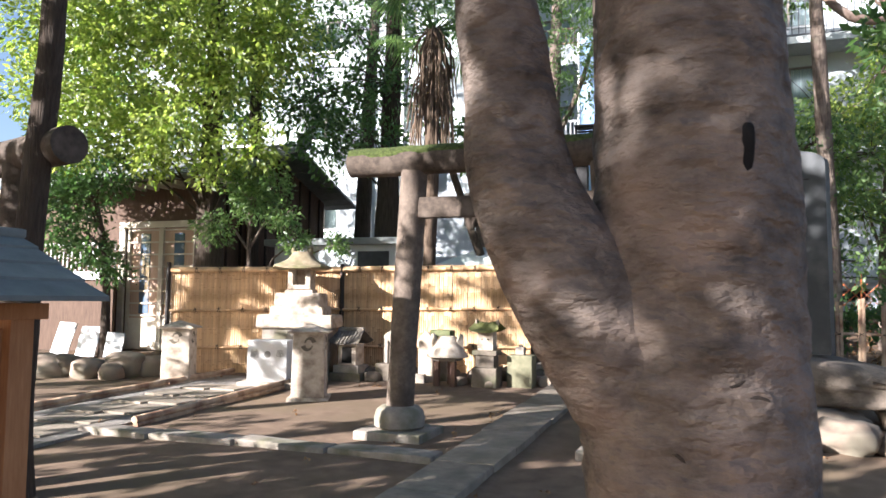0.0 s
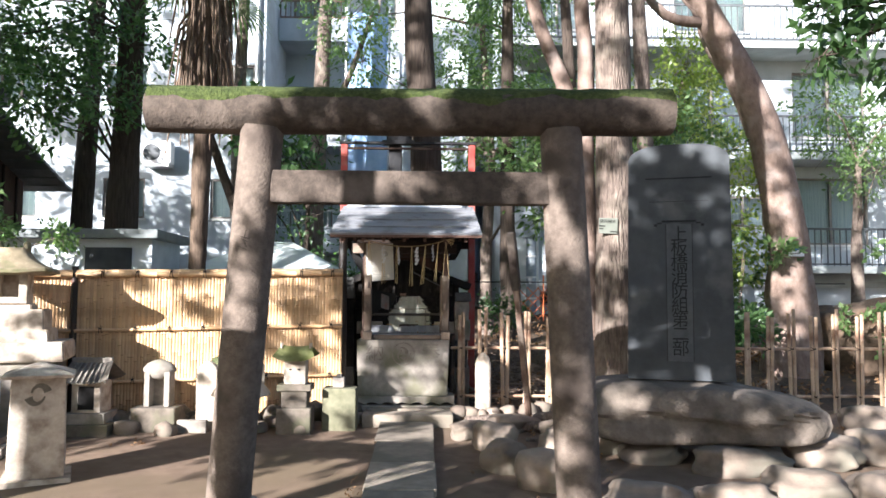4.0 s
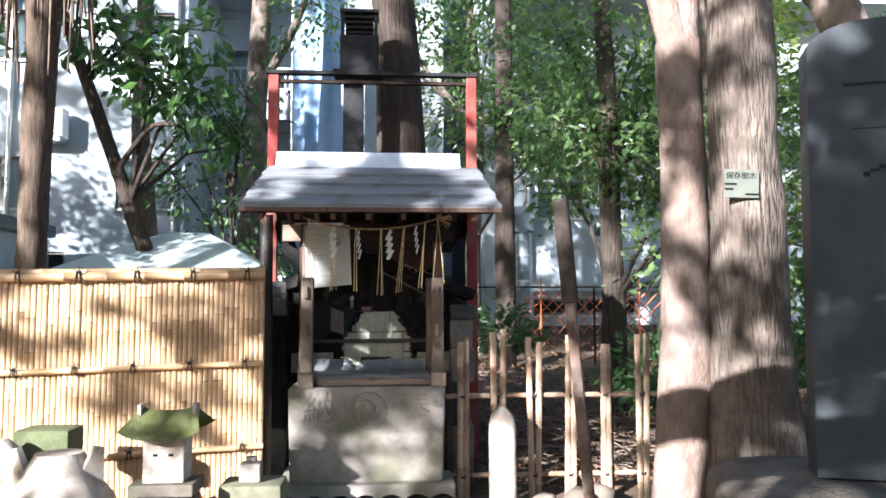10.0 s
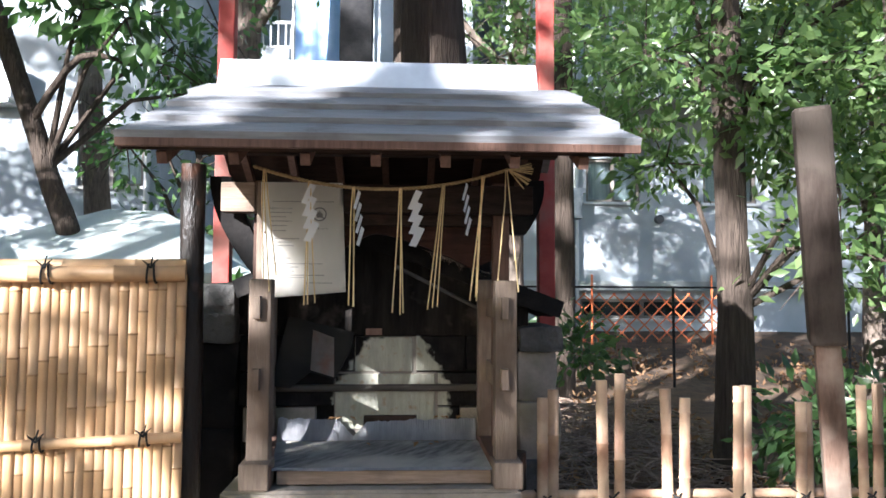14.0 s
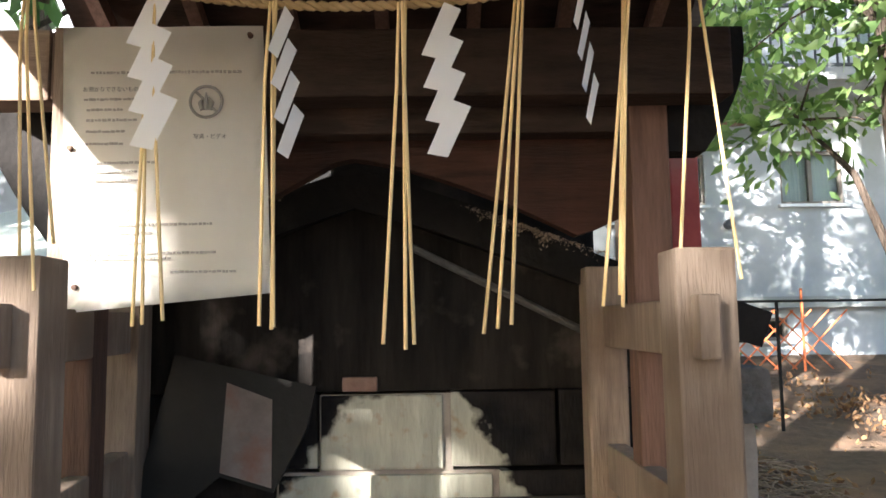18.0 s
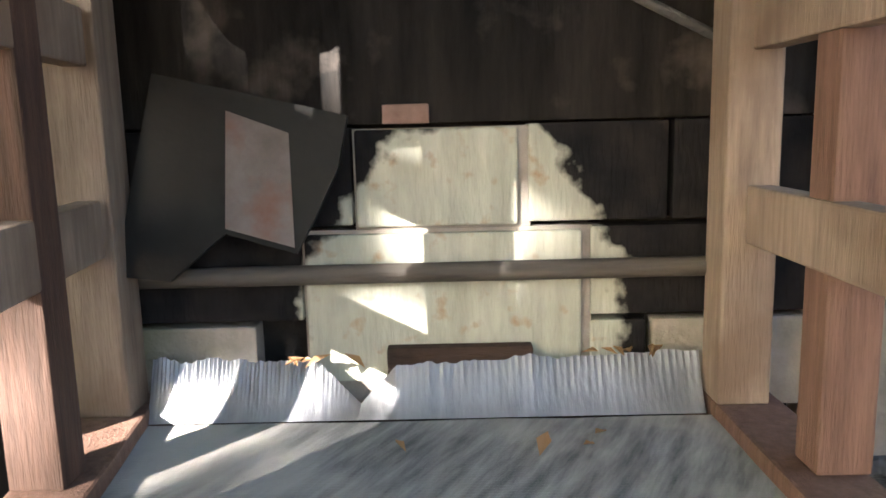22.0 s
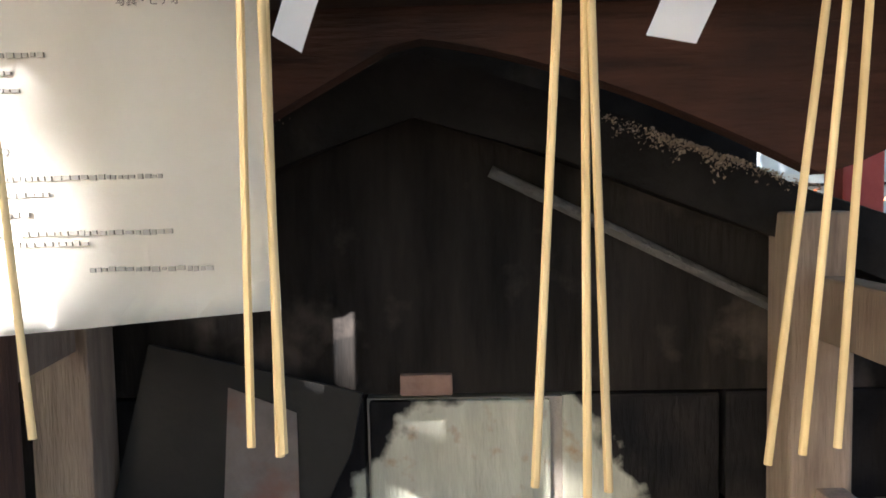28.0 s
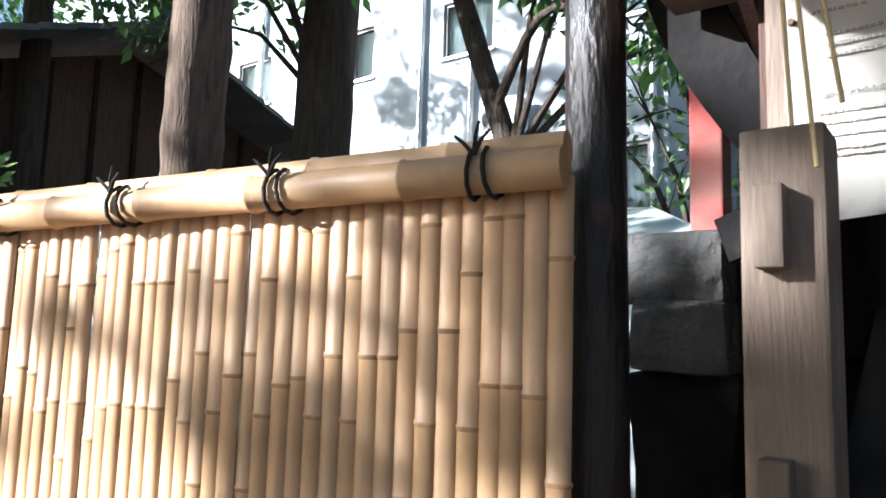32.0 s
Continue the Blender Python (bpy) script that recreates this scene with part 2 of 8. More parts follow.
def sooted_block_material():
    """Pale greenish block with rusty spots, blackened by soot outside an uneven tapering patch."""
    m = material("sooted block", [(0.29, 0.29, 0.235), (0.43, 0.42, 0.345)], 9, 0.85, 0.3, 45, (3, 3, 0.6), stains=(0.27, 0.17, 0.09), stain_scale=8.0, stain_at=0.66, spec=0.1)
    n, l = m.node_tree.nodes, m.node_tree.links
    b = n["Principled BSDF"]
    pale = b.inputs["Base Color"].links[0].from_socket
    tc = n.new("ShaderNodeTexCoord")
    sep = n.new("ShaderNodeSeparateXYZ")
    l.new(tc.outputs["Object"], sep.inputs[0])

    def calc(op, a, c, d=None):
        k = n.new("ShaderNodeMath")
        k.operation = op
        for i, v in enumerate((a, c, d)):
            if v is None:
                continue
            if isinstance(v, (int, float)):
                k.inputs[i].default_value = v
            else:
                l.new(v, k.inputs[i])
        return k.outputs[0]

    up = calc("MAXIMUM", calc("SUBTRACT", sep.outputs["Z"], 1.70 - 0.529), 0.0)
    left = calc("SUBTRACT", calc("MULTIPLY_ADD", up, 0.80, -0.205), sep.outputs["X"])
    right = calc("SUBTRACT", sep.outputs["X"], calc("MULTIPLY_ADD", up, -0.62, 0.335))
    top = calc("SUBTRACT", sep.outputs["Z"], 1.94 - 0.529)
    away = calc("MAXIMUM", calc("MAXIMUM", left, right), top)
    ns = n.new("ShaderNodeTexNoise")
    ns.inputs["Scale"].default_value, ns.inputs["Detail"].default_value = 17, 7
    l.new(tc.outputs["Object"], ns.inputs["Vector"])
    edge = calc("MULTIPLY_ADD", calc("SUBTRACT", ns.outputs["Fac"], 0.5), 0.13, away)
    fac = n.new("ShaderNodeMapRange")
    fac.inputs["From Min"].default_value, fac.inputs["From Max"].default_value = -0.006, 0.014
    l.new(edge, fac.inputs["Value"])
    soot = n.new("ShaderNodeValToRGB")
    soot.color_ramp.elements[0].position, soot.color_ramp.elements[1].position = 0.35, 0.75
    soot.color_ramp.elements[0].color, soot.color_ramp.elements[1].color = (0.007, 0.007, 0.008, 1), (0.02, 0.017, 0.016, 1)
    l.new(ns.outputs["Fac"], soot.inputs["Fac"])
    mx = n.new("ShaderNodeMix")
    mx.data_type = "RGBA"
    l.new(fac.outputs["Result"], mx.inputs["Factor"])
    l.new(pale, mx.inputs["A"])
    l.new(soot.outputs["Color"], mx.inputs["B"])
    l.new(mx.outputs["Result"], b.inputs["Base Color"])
    return m


M_BLOCK = sooted_block_material()
M_MAT = material("dusty plastic mat", [(0.075, 0.08, 0.087), (0.43, 0.42, 0.40)], 5.0, 0.55, 0.15, 40, (1.0, 0.16, 1), stains=(0.50, 0.475, 0.435), stain_scale=0.75, stain_at=0.52, detail=12.0)
M_MAT.node_tree.nodes["Mapping"].vector_type = "TEXTURE"
M_MAT.node_tree.nodes["Mapping"].inputs["Rotation"].default_value = (0, 0, radians(62))
M_FOIL = material("silvery insulation sheet", [(0.30, 0.305, 0.32), (0.48, 0.48, 0.50)], 5, 0.4, 0.25, 20, (4, 1, 1), metallic=0.5)
M_TARP = material("white canvas", [(0.44, 0.49, 0.48), (0.54, 0.59, 0.57)], 3, 0.8, 0.2, 8, dist=0.03)
M_MOSS = material("moss", [(0.022, 0.034, 0.009), (0.085, 0.105, 0.028)], 30, 1.0, 1.0, 80, dist=0.02)
M_SLATE_ROOF = material("copper-grey roof", [(0.115, 0.13, 0.13), (0.19, 0.205, 0.20)], 5, 0.6, 0.15, 40, vary=0.1)
M_BOARD_BROWN = material("brown board wall", [(0.055, 0.032, 0.022), (0.115, 0.072, 0.05)], 8, 0.8, 0.25, 30, (5, 5, 0.5), vary=0.15)
M_CEDAR = material("orange cedar post", [(0.30, 0.125, 0.05), (0.43, 0.205, 0.09)], 9, 0.6, 0.2, 40, (5, 5, 0.5))
M_TRIM_WHITE = material("cream painted frame", [(0.50, 0.44, 0.36), (0.62, 0.56, 0.47)], 6, 0.6, 0.1)
M_WEATHERBOARD = material("blue grey shed wall", [(0.40, 0.44, 0.47), (0.52, 0.56, 0.58)], 4, 0.8, 0.1)
M_RED_PLASTIC = material("red plastic", [(0.62, 0.05, 0.03), (0.70, 0.07, 0.045)], 6, 0.4, 0.0)
M_BLUE = material("blue plastic", [(0.05, 0.17, 0.42), (0.08, 0.22, 0.50)], 6, 0.4, 0.0)
M_TWIG = material("dry twigs", [(0.12, 0.085, 0.062), (0.34, 0.25, 0.19)], 12, 0.9, 0.3, 30)
M_ROCK = material("dark rough rock", [(0.04, 0.04, 0.039), (0.12, 0.116, 0.11)], 7, 0.9, 0.9, 25, stains=(0.11, 0.102, 0.092), stain_scale=1.3, dist=0.03)
M_STAKE_SHADED = material("weathered stake head, shaded", [(0.03, 0.021, 0.016), (0.065, 0.048, 0.038)], 10, 0.85, 0.4, 40, (6, 6, 0.6), stains=(0.10, 0.08, 0.065), stain_scale=1.5)
M_BARK_PLAIN = material("plain pinkish bark", [(0.13, 0.09, 0.07), (0.27, 0.195, 0.155)], 7, 0.9, 0.7, 30, (1.5, 1.5, 0.7), stains=(0.26, 0.205, 0.175), stain_scale=1.2, stain_at=0.58, dist=0.02)

# ---- helpers of this scene ----
def gz(x, y):
    """Height of the ground: a gentle rise towards the shrine and a bank behind it."""
    z = 0.055 + 0.035 * max(-10.0, min(12.6, y))
    if y > 12.6:
        z += 0.11 * min(y - 12.6, 10.0)
    return z


def thing(name, loc, label, category, group="", kind=""):
    e = new(name)
    e.empty_display_size = 0.1
    e.location = loc
    return tagged(e, label, category, group, kind)


def origin_of(ob):
    v = Vector((0, 0, 0))
    while ob:
        v += ob.location
        ob = ob.parent
    return v


def mesh_of(name, bm, mat, smooth=None):
    me = bpy.data.meshes.new(name)
    bmesh.ops.recalc_face_normals(bm, faces=bm.faces[:])
    if smooth is not None:
        for f in bm.faces:
            f.smooth = True
        for e in bm.edges:
            if len(e.link_faces) == 2 and e.calc_face_angle(0) > radians(smooth):
                e.smooth = False
    bm.to_mesh(me)
    bm.free()
    me.materials.append(mat)
    return me


def part(name, bm, mat, parent, label="", smooth=None):
    """Links a bmesh drawn in world places as one mesh under a thing or part."""
    bm.transform(Matrix.Translation(-origin_of(parent)))
    ob = new(name, mesh_of(name, bm, mat, smooth))
    ob.parent = parent
    return tagged(ob, label)


def solo(name, bm, mat, loc, label, category="", group="", kind="", smooth=None):
    """A thing that is a single mesh, with its origin at loc."""
    loc = Vector(loc)
    bm.transform(Matrix.Translation(-loc))
    ob = new(name, mesh_of(name, bm, mat, smooth))
    ob.location = loc
    return tagged(ob, label, category, group, kind)


def bx(bm, x0, x1, y0, y1, z0, z1, bevel=0.0, m=None):
    r = bmesh.ops.create_cube(bm, size=1, matrix=Matrix.Translation(((x0 + x1) / 2, (y0 + y1) / 2, (z0 + z1) / 2))
                              @ Matrix.Diagonal((x1 - x0, y1 - y0, z1 - z0, 1)))
    vs = r["verts"]
    if bevel:
        es = list({e for v in vs for e in v.link_edges})
        rb = bmesh.ops.bevel(bm, geom=es, offset=bevel, segments=2, affect="EDGES", profile=0.6)
        vs = list({v for f in rb["faces"] for v in f.verts} | {v for v in vs if v.is_valid})
        seen, todo = set(vs), list(vs)
        while todo:
            v = todo.pop()
            for e in v.link_edges:
                o = e.other_vert(v)
                if o not in seen:
                    seen.add(o)
                    todo.append(o)
        vs = list(seen)
    if m is not None:
        bmesh.ops.transform(bm, matrix=m, verts=vs)
    return vs


def box(x0, x1, y0, y1, z0, z1, bevel=0.0, m=None):
    bm = bmesh.new()
    bx(bm, x0, x1, y0, y1, z0, z1, bevel, m)
    return bm


def tube(bm, pts, radii, seg=10, wobble=0.0, caps=True, seed=0):
    """A swept round along points; wobble makes the outline uneven."""
    pts = [Vector(p) for p in pts]
    rings = []
    side = Vector((1, 0, 0))
    for i, p in enumerate(pts):
        d = (pts[min(i + 1, len(pts) - 1)] - pts[max(i - 1, 0)]).normalized()
        if abs(d.dot(side)) > 0.95:
            side = Vector((0, 1, 0))
        u = (side - d * side.dot(d)).normalized()
        side = u
        w = d.cross(u)
        ring = []
        for k in range(seg):
            a = 2 * math.pi * k / seg
            o = u * math.cos(a) + w * math.sin(a)
            r = radii[i] if not wobble else radii[i] * (1 + wobble * noise.noise(Vector((seed, 0, 0)) + p * 1.7 + o * 0.9))
            ring.append(bm.verts.new(p + o * r))
        rings.append(ring)
    for a, b in zip(rings, rings[1:]):
        for k in range(seg):
            bm.faces.new((a[k], a[(k + 1) % seg], b[(k + 1) % seg], b[k]))
    if caps:
        bm.faces.new(rings[0][::-1])
        bm.faces.new(rings[-1])
    return bm


def rod(p0, p1, r0, r1=None, seg=12, cuts=1, wobble=0.0):
    bm = bmesh.new()
    p0, p1 = Vector(p0), Vector(p1)
    r1 = r0 if r1 is None else r1
    n = cuts + 1
    return tube(bm, [p0.lerp(p1, i / cuts) for i in range(n)], [r0 + (r1 - r0) * i / cuts for i in range(n)], seg, wobble)


def lathe(profile, loc, seg=20):
    bm = bmesh.new()
    rings = []
    for r, z in profile:
        rings.append([bm.verts.new((loc[0] + r * math.cos(2 * math.pi * k / seg), loc[1] + r * math.sin(2 * math.pi * k / seg), loc[2] + z)) for k in range(seg)])
    for a, b in zip(rings, rings[1:]):
        for k in range(seg):
            bm.faces.new((a[k], a[(k + 1) % seg], b[(k + 1) % seg], b[k]))
    bm.faces.new(rings[0][::-1])
    bm.faces.new(rings[-1])
    return bm


def boulder(loc, size, seed, sub=3, rough=0.22, yaw=0.0, flat=0.0):
    """An uneven rounded stone resting at loc, size = full extents."""
    bm = bmesh.new()
    bmesh.ops.create_icosphere(bm, subdivisions=sub, radius=1)
    for v in bm.verts:
        p = v.co.normalized()
        k = 1 + rough * noise.noise(p * 1.1 + Vector((seed * 7.3, 1, 2))) + rough * 0.45 * noise.noise(p * 2.7 + Vector((seed * 3.1, 5, 0)))
        q = Vector([math.copysign(abs(c) ** 0.78, c) for c in p]) * k
        if flat:
            q.z = min(q.z, 1 - flat)
        v.co = Vector((q.x * size[0] / 2, q.y * size[1] / 2, (q.z + 0.78) * size[2] / 1.78))
    bm.transform(Matrix.Translation(loc) @ Matrix.Rotation(radians(yaw), 4, "Z"))
    return bm


def frustum(bm, cx, cy, z0, z1, w0, d0, w1, d1, yaw=0.0):
    """A square-cut block that tapers from w0 x d0 to w1 x d1."""
    m = Matrix.Translation((cx, cy, 0)) @ Matrix.Rotation(radians(yaw), 4, "Z")
    a = [bm.verts.new(m @ Vector((sx * w0 / 2, sy * d0 / 2, z0))) for sx, sy in ((-1, -1), (1, -1), (1, 1), (-1, 1))]
    b = [bm.verts.new(m @ Vector((sx * w1 / 2, sy * d1 / 2, z1))) for sx, sy in ((-1, -1), (1, -1), (1, 1), (-1, 1))]
    for k in range(4):
        bm.faces.new((a[k], a[(k + 1) % 4], b[(k + 1) % 4], b[k]))
    bm.faces.new(a[::-1])
    bm.faces.new(b)
    return bm


def text_mesh(body, size, depth, mat, parent, m, name="lettering", label=""):
    cu = bpy.data.curves.new(name, "FONT")
    cu.body, cu.size, cu.extrude = body, size, depth
    cu.align_x, cu.align_y = "CENTER", "CENTER"
    tmp = new(name, cu)
    dg = bpy.context.evaluated_depsgraph_get()
    dg.update()
    me = bpy.data.meshes.new_from_object(tmp.evaluated_get(dg))
    bpy.data.objects.remove(tmp)
    me.name = name
    me.transform(Matrix.Translation(-origin_of(parent)) @ m)
    me.materials.clear()
    me.materials.append(mat)
    ob = new(name, me)
    ob.parent = parent
    return tagged(ob, label)


RNG = np.random.default_rng(7)


def leaves(name, centres, n, spread, size, mat, parent=None, label="", category="", droop=0.3, kind="", loc=(0, 0, 0), aspect=0.45):
    """Many small folded leaves gathered in uneven clumps round the centres (x, y, z, radius)."""
    c = np.array(centres, float)
    w = c[:, 3] ** 2
    pick = RNG.choice(len(c), n, p=w / w.sum())
    # twigs: each clump is made of sprays that share a direction
    sprays = max(1, n // 9)
    sp_pick = RNG.choice(len(c), sprays, p=w / w.sum())
    sd = RNG.normal(size=(sprays, 3))
    sd /= np.linalg.norm(sd, axis=1)[:, None]
    sr = RNG.random(sprays) ** 0.45
    base = c[sp_pick, :3] + sd * (sr * c[sp_pick, 3])[:, None] * np.array((1, 1, 0.8))
    idx = RNG.integers(0, sprays, n)
    p = base[idx] + RNG.normal(size=(n, 3)) * spread
    d = sd[idx] * 0.8 + RNG.normal(size=(n, 3)) * 0.55
    d[:, 2] -= droop
    d /= np.linalg.norm(d, axis=1)[:, None]
    u = np.cross(d, RNG.normal(size=(n, 3)))
    u /= np.linalg.norm(u, axis=1)[:, None]
    s = size * (0.6 + 0.8 * RNG.random(n))[:, None]
    tip, mid = p + d * s, p + d * s * 0.45
    nrm = np.cross(d, u)
    a, b = mid + u * s * aspect / 2 + nrm * s * 0.06, mid - u * s * aspect / 2 + nrm * s * 0.06
    v = np.stack([p, a, tip, b], axis=1).reshape(-1, 3) - np.array(origin_of(parent) if parent else loc)
    k = np.arange(n)[:, None] * 4
    f = np.concatenate([k + np.array([[0, 1, 2]]), k + np.array([[0, 2, 3]])], axis=1).reshape(-1, 3)
    me = bpy.data.meshes.new(name)
    me.vertices.add(len(v))
    me.vertices.foreach_set("co", v.ravel())
    me.loops.add(len(f) * 3)
    me.loops.foreach_set("vertex_index", f.ravel().astype(np.int32))
    me.polygons.add(len(f))
    me.polygons.foreach_set("loop_start", np.arange(len(f), dtype=np.int32) * 3)
    me.update(calc_edges=True)
    me.materials.append(mat)
    ob = new(name, me)
    if parent:
        ob.parent = parent
    else:
        ob.location = loc
    return tagged(ob, label, category, "", kind)

# ---- ground ----
def build_ground():
    ax = [-400, -150, -60] + [i * 0.5 for i in range(-56, 57)] + [60, 150, 400]
    ay = [-400, -150, -60] + [i * 0.5 for i in range(-30, 71)] + [60, 150, 400]
    verts = [(x, y, gz(x, y) + (0.03 * noise.noise((x * 0.6, y * 0.6, 0)) + 0.015 * noise.noise((x * 2.1, y * 2.1, 3)) if abs(x) < 28 else 0) - 0.01)
             for y in ay for x in ax]
    w = len(ax)
    faces = [(j * w + i, j * w + i + 1, (j + 1) * w + i + 1, (j + 1) * w + i) for j in range(len(ay) - 1) for i in range(w - 1)]
    me = bpy.data.meshes.new("ground")
    me.from_pydata(verts, [], faces)
    me.materials.append(M_EARTH)
    me.materials.append(M_LITTER)
    for p in me.polygons:
        p.use_smooth = True
        c = p.center
        p.material_index = 1 if c.y > 12.2 or c.x > 7 else 0
    tagged(new("ground", me), "bare packed brown earth of the shrine precinct", "ground", kind="structure")


build_ground()

# ---- stone torii ----
TORII = thing("torii_gate", (0.16, 6.9, gz(0, 6.9)), "round-post stone torii gate with a mossy top beam", "torii gate")


def torii_post(bx_, by_, tx, side):
    z0 = gz(bx_, by_)
    bm = box(bx_ - 0.36, bx_ + 0.36, by_ - 0.34, by_ + 0.34, z0 - 0.05, z0 + 0.065, 0.02)
    part("plinth", bm, M_STONE, TORII)
    prof = [(0.20, 0.05), (0.255, 0.09), (0.262, 0.17), (0.24, 0.25), (0.19, 0.29), (0.14, 0.295)]
    part("base_stone", lathe(prof, (bx_, by_, z0), 28), M_STONE, TORII, smooth=40)
    bm = bmesh.new()
    n = 14
    pts = [Vector((bx_, by_, z0 + 0.27)).lerp(Vector((tx, 6.9, 2.97)), i / n) for i in range(n + 1)]
    tube(bm, pts, [0.142 - 0.008 * i / n for i in range(n + 1)], 28, 0.03, seed=side)
    part("post", bm, M_TORII_POST, TORII, smooth=50)


torii_post(-0.985, 7.12, -0.765, 1)
torii_post(1.255, 7.02, 1.125, 5)
bm = bmesh.new()
n = 30
pts = [(-1.47 + 3.30 * i / n, 6.9, 3.06 + 0.012 * abs(i / n * 2 - 1) + 0.012 * i / n) for i in range(n + 1)]
tube(bm, pts, [0.141] + [0.145] * (n - 1) + [0.141], 30, 0.04)
KASAGI = part("top_beam", bm, M_TORII, TORII, smooth=50)
bm = box(-0.70, 1.06, 6.84, 6.96, 2.485, 2.69, 0.012)
part("tie_beam", bm, M_TORII, TORII)
# worn carved marks on the posts and the tie beam
M_TORII_CUT = material("worn carving", [(0.05, 0.04, 0.033), (0.09, 0.073, 0.06)], 20, 0.95, 0.2)
for px, zs in ((-0.835, (2.24,)), (1.165, (2.24,))):
    for zc in zs:
        bm = bmesh.new()
        rnd = random.Random(int(zc * 100))
        for q in range(5):
            a = rnd.uniform(-0.5, 0.5) + (1.57 if q % 2 else 0)
            c = Vector((px + rnd.uniform(-0.03, 0.03), 6.802, zc + rnd.uniform(-0.05, 0.05)))
            d = Vector((math.cos(a), 0, math.sin(a))) * rnd.uniform(0.02, 0.035)
            e0, e1 = c - d, c + d
            for e in (e0, e1):
                cy = 6.9 + (7.07 - 6.9) * (2.97 - zc) / 2.6
                e.y = cy - math.sqrt(max(0.0001, 0.139 ** 2 - (e.x - px) ** 2))
            tube(bm, [e0, (e0 + e1) / 2 + Vector((0, -0.003, 0)), e1], [0.003, 0.004, 0.002], 5)
        part("carved_mark", bm, M_TORII_CUT, TORII)
# moss that lies over the top of the beam
bm = bmesh.new()
ring = []
for i in range(61):
    x = -1.46 + 3.28 * i / 60
    row = []
    for k in range(11):
        lim = 74 + 30 * noise.noise((x * 2.3, 0, 4)) + 20 * noise.noise((x * 9, k, 1))
        a = radians((k - 5) / 5 * lim)
        r = 0.151 + 0.011 * noise.noise((x * 7, k * 0.8, 2)) + (0.004 if 0 < k < 10 else -0.012)
        zc = 3.06 + 0.012 * abs(i / 60 * 2 - 1) + 0.012 * i / 60
        row.append(bm.verts.new((x, 6.9 + r * math.sin(a), zc + r * math.cos(a))))
    ring.append(row)
for a, b in zip(ring, ring[1:]):
    for k in range(10):
        bm.faces.new((a[k], a[k + 1], b[k + 1], b[k]))
part("moss", bm, M_MOSS, TORII, "thin green moss along the beam", smooth=60)

# ---- bamboo screen fence ----
# two panels that meet at a post with a slight bend
FD = Vector((math.cos(radians(11)), math.sin(radians(11)), 0))
FD2 = Vector((math.cos(radians(23.6)), math.sin(radians(23.6)), 0))
FN = Vector((-FD.y, FD.x, 0))
F0 = Vector((-0.782, 11.75, 0))
FLEN = 5.95


def fpos(s, off, z):
    """A place along the screen: s metres left of its right end, off metres behind its face."""
    p = F0 - FD * min(s, 3.14) - FD2 * max(s - 3.14, 0.0) + FN * off
    return Vector((p.x, p.y, z))


def ftop(s):
    return 2.21 - 0.017 * s


def fground(s):
    p = fpos(s, 0, 0)
    return gz(p.x, p.y)


SCREEN = thing("bamboo_screen", fpos(FLEN / 2, 0, fground(FLEN / 2)), "tall screen of upright golden bamboo culms tied with black cord", "bamboo fence")


def bamboo_profile(z0, z1, r, nodes):
    rows = [(z0, r)]
    for z in nodes:
        if z0 + 0.03 < z < z1 - 0.03:
            rows += [(z - 0.006, r * 0.97), (z - 0.002, r * 1.10), (z + 0.002, r * 1.10), (z + 0.006, r * 0.96)]
    rows.append((z1, r))
    return rows


CULMS = []
for v in range(9):
    rnd = random.Random(40 + v)
    z, nodes = rnd.uniform(0.05, 0.3), []
    while z < 1.8:
        nodes.append(z)
        z += rnd.uniform(0.24, 0.36)
    bm = bmesh.new()
    rows = bamboo_profile(0, 1.72, 0.0208, nodes)
    tube(bm, [(0, 0, zz) for zz, _ in rows], [rr for _, rr in rows], 10)
    for v in bm.verts:
        v.co.y *= 0.55
    me = mesh_of("culm", bm, M_BAMBOO, 40)
    me.materials.append(M_NODE)
    for p in me.polygons:
        p.material_index = int(any(-0.005 < p.center.z - z < 0.002 for z in nodes))
    CULMS.append(me)
rnd = random.Random(3)
s, k = 0.02, 0
while s < FLEN - 0.02:
    ob = new("culm", CULMS[rnd.randrange(9)])
    ob.parent = SCREEN
    p = fpos(s, rnd.uniform(-0.0015, 0.0015), 0)
    top = ftop(s) - 0.005
    z0 = gz(p.x, p.y) + 0.02
    ob.location = Vector((p.x, p.y, z0)) - SCREEN.location
    ob.rotation_euler = (rnd.uniform(-0.003, 0.003), rnd.uniform(-0.002, 0.002), radians(11 if s < 3.14 else 23.6) + rnd.uniform(-0.08, 0.08) + math.pi * rnd.randrange(2))
    ob.scale = (1, 1, (top - z0) / 1.72)
    s += 0.0362


def bamboo_rail(p0, p1, r, mat=None, seed=0, seg=12):
    rnd = random.Random(seed)
    bm = bmesh.new()
    p0, p1 = Vector(p0), Vector(p1)
    length = (p1 - p0).length
    rows, z = [(0, r)], rnd.uniform(0.1, 0.3)
    while z < length - 0.05:
        rows += [(z - 0.007, r * 0.98), (z - 0.002, r * 1.08), (z + 0.002, r * 1.08), (z + 0.007, r * 0.97)]
        z += rnd.uniform(0.22, 0.34)
    rows.append((length, r))
    tube(bm, [p0.lerp(p1, zz / length) for zz, _ in rows], [rr for _, rr in rows], seg)
    return bm


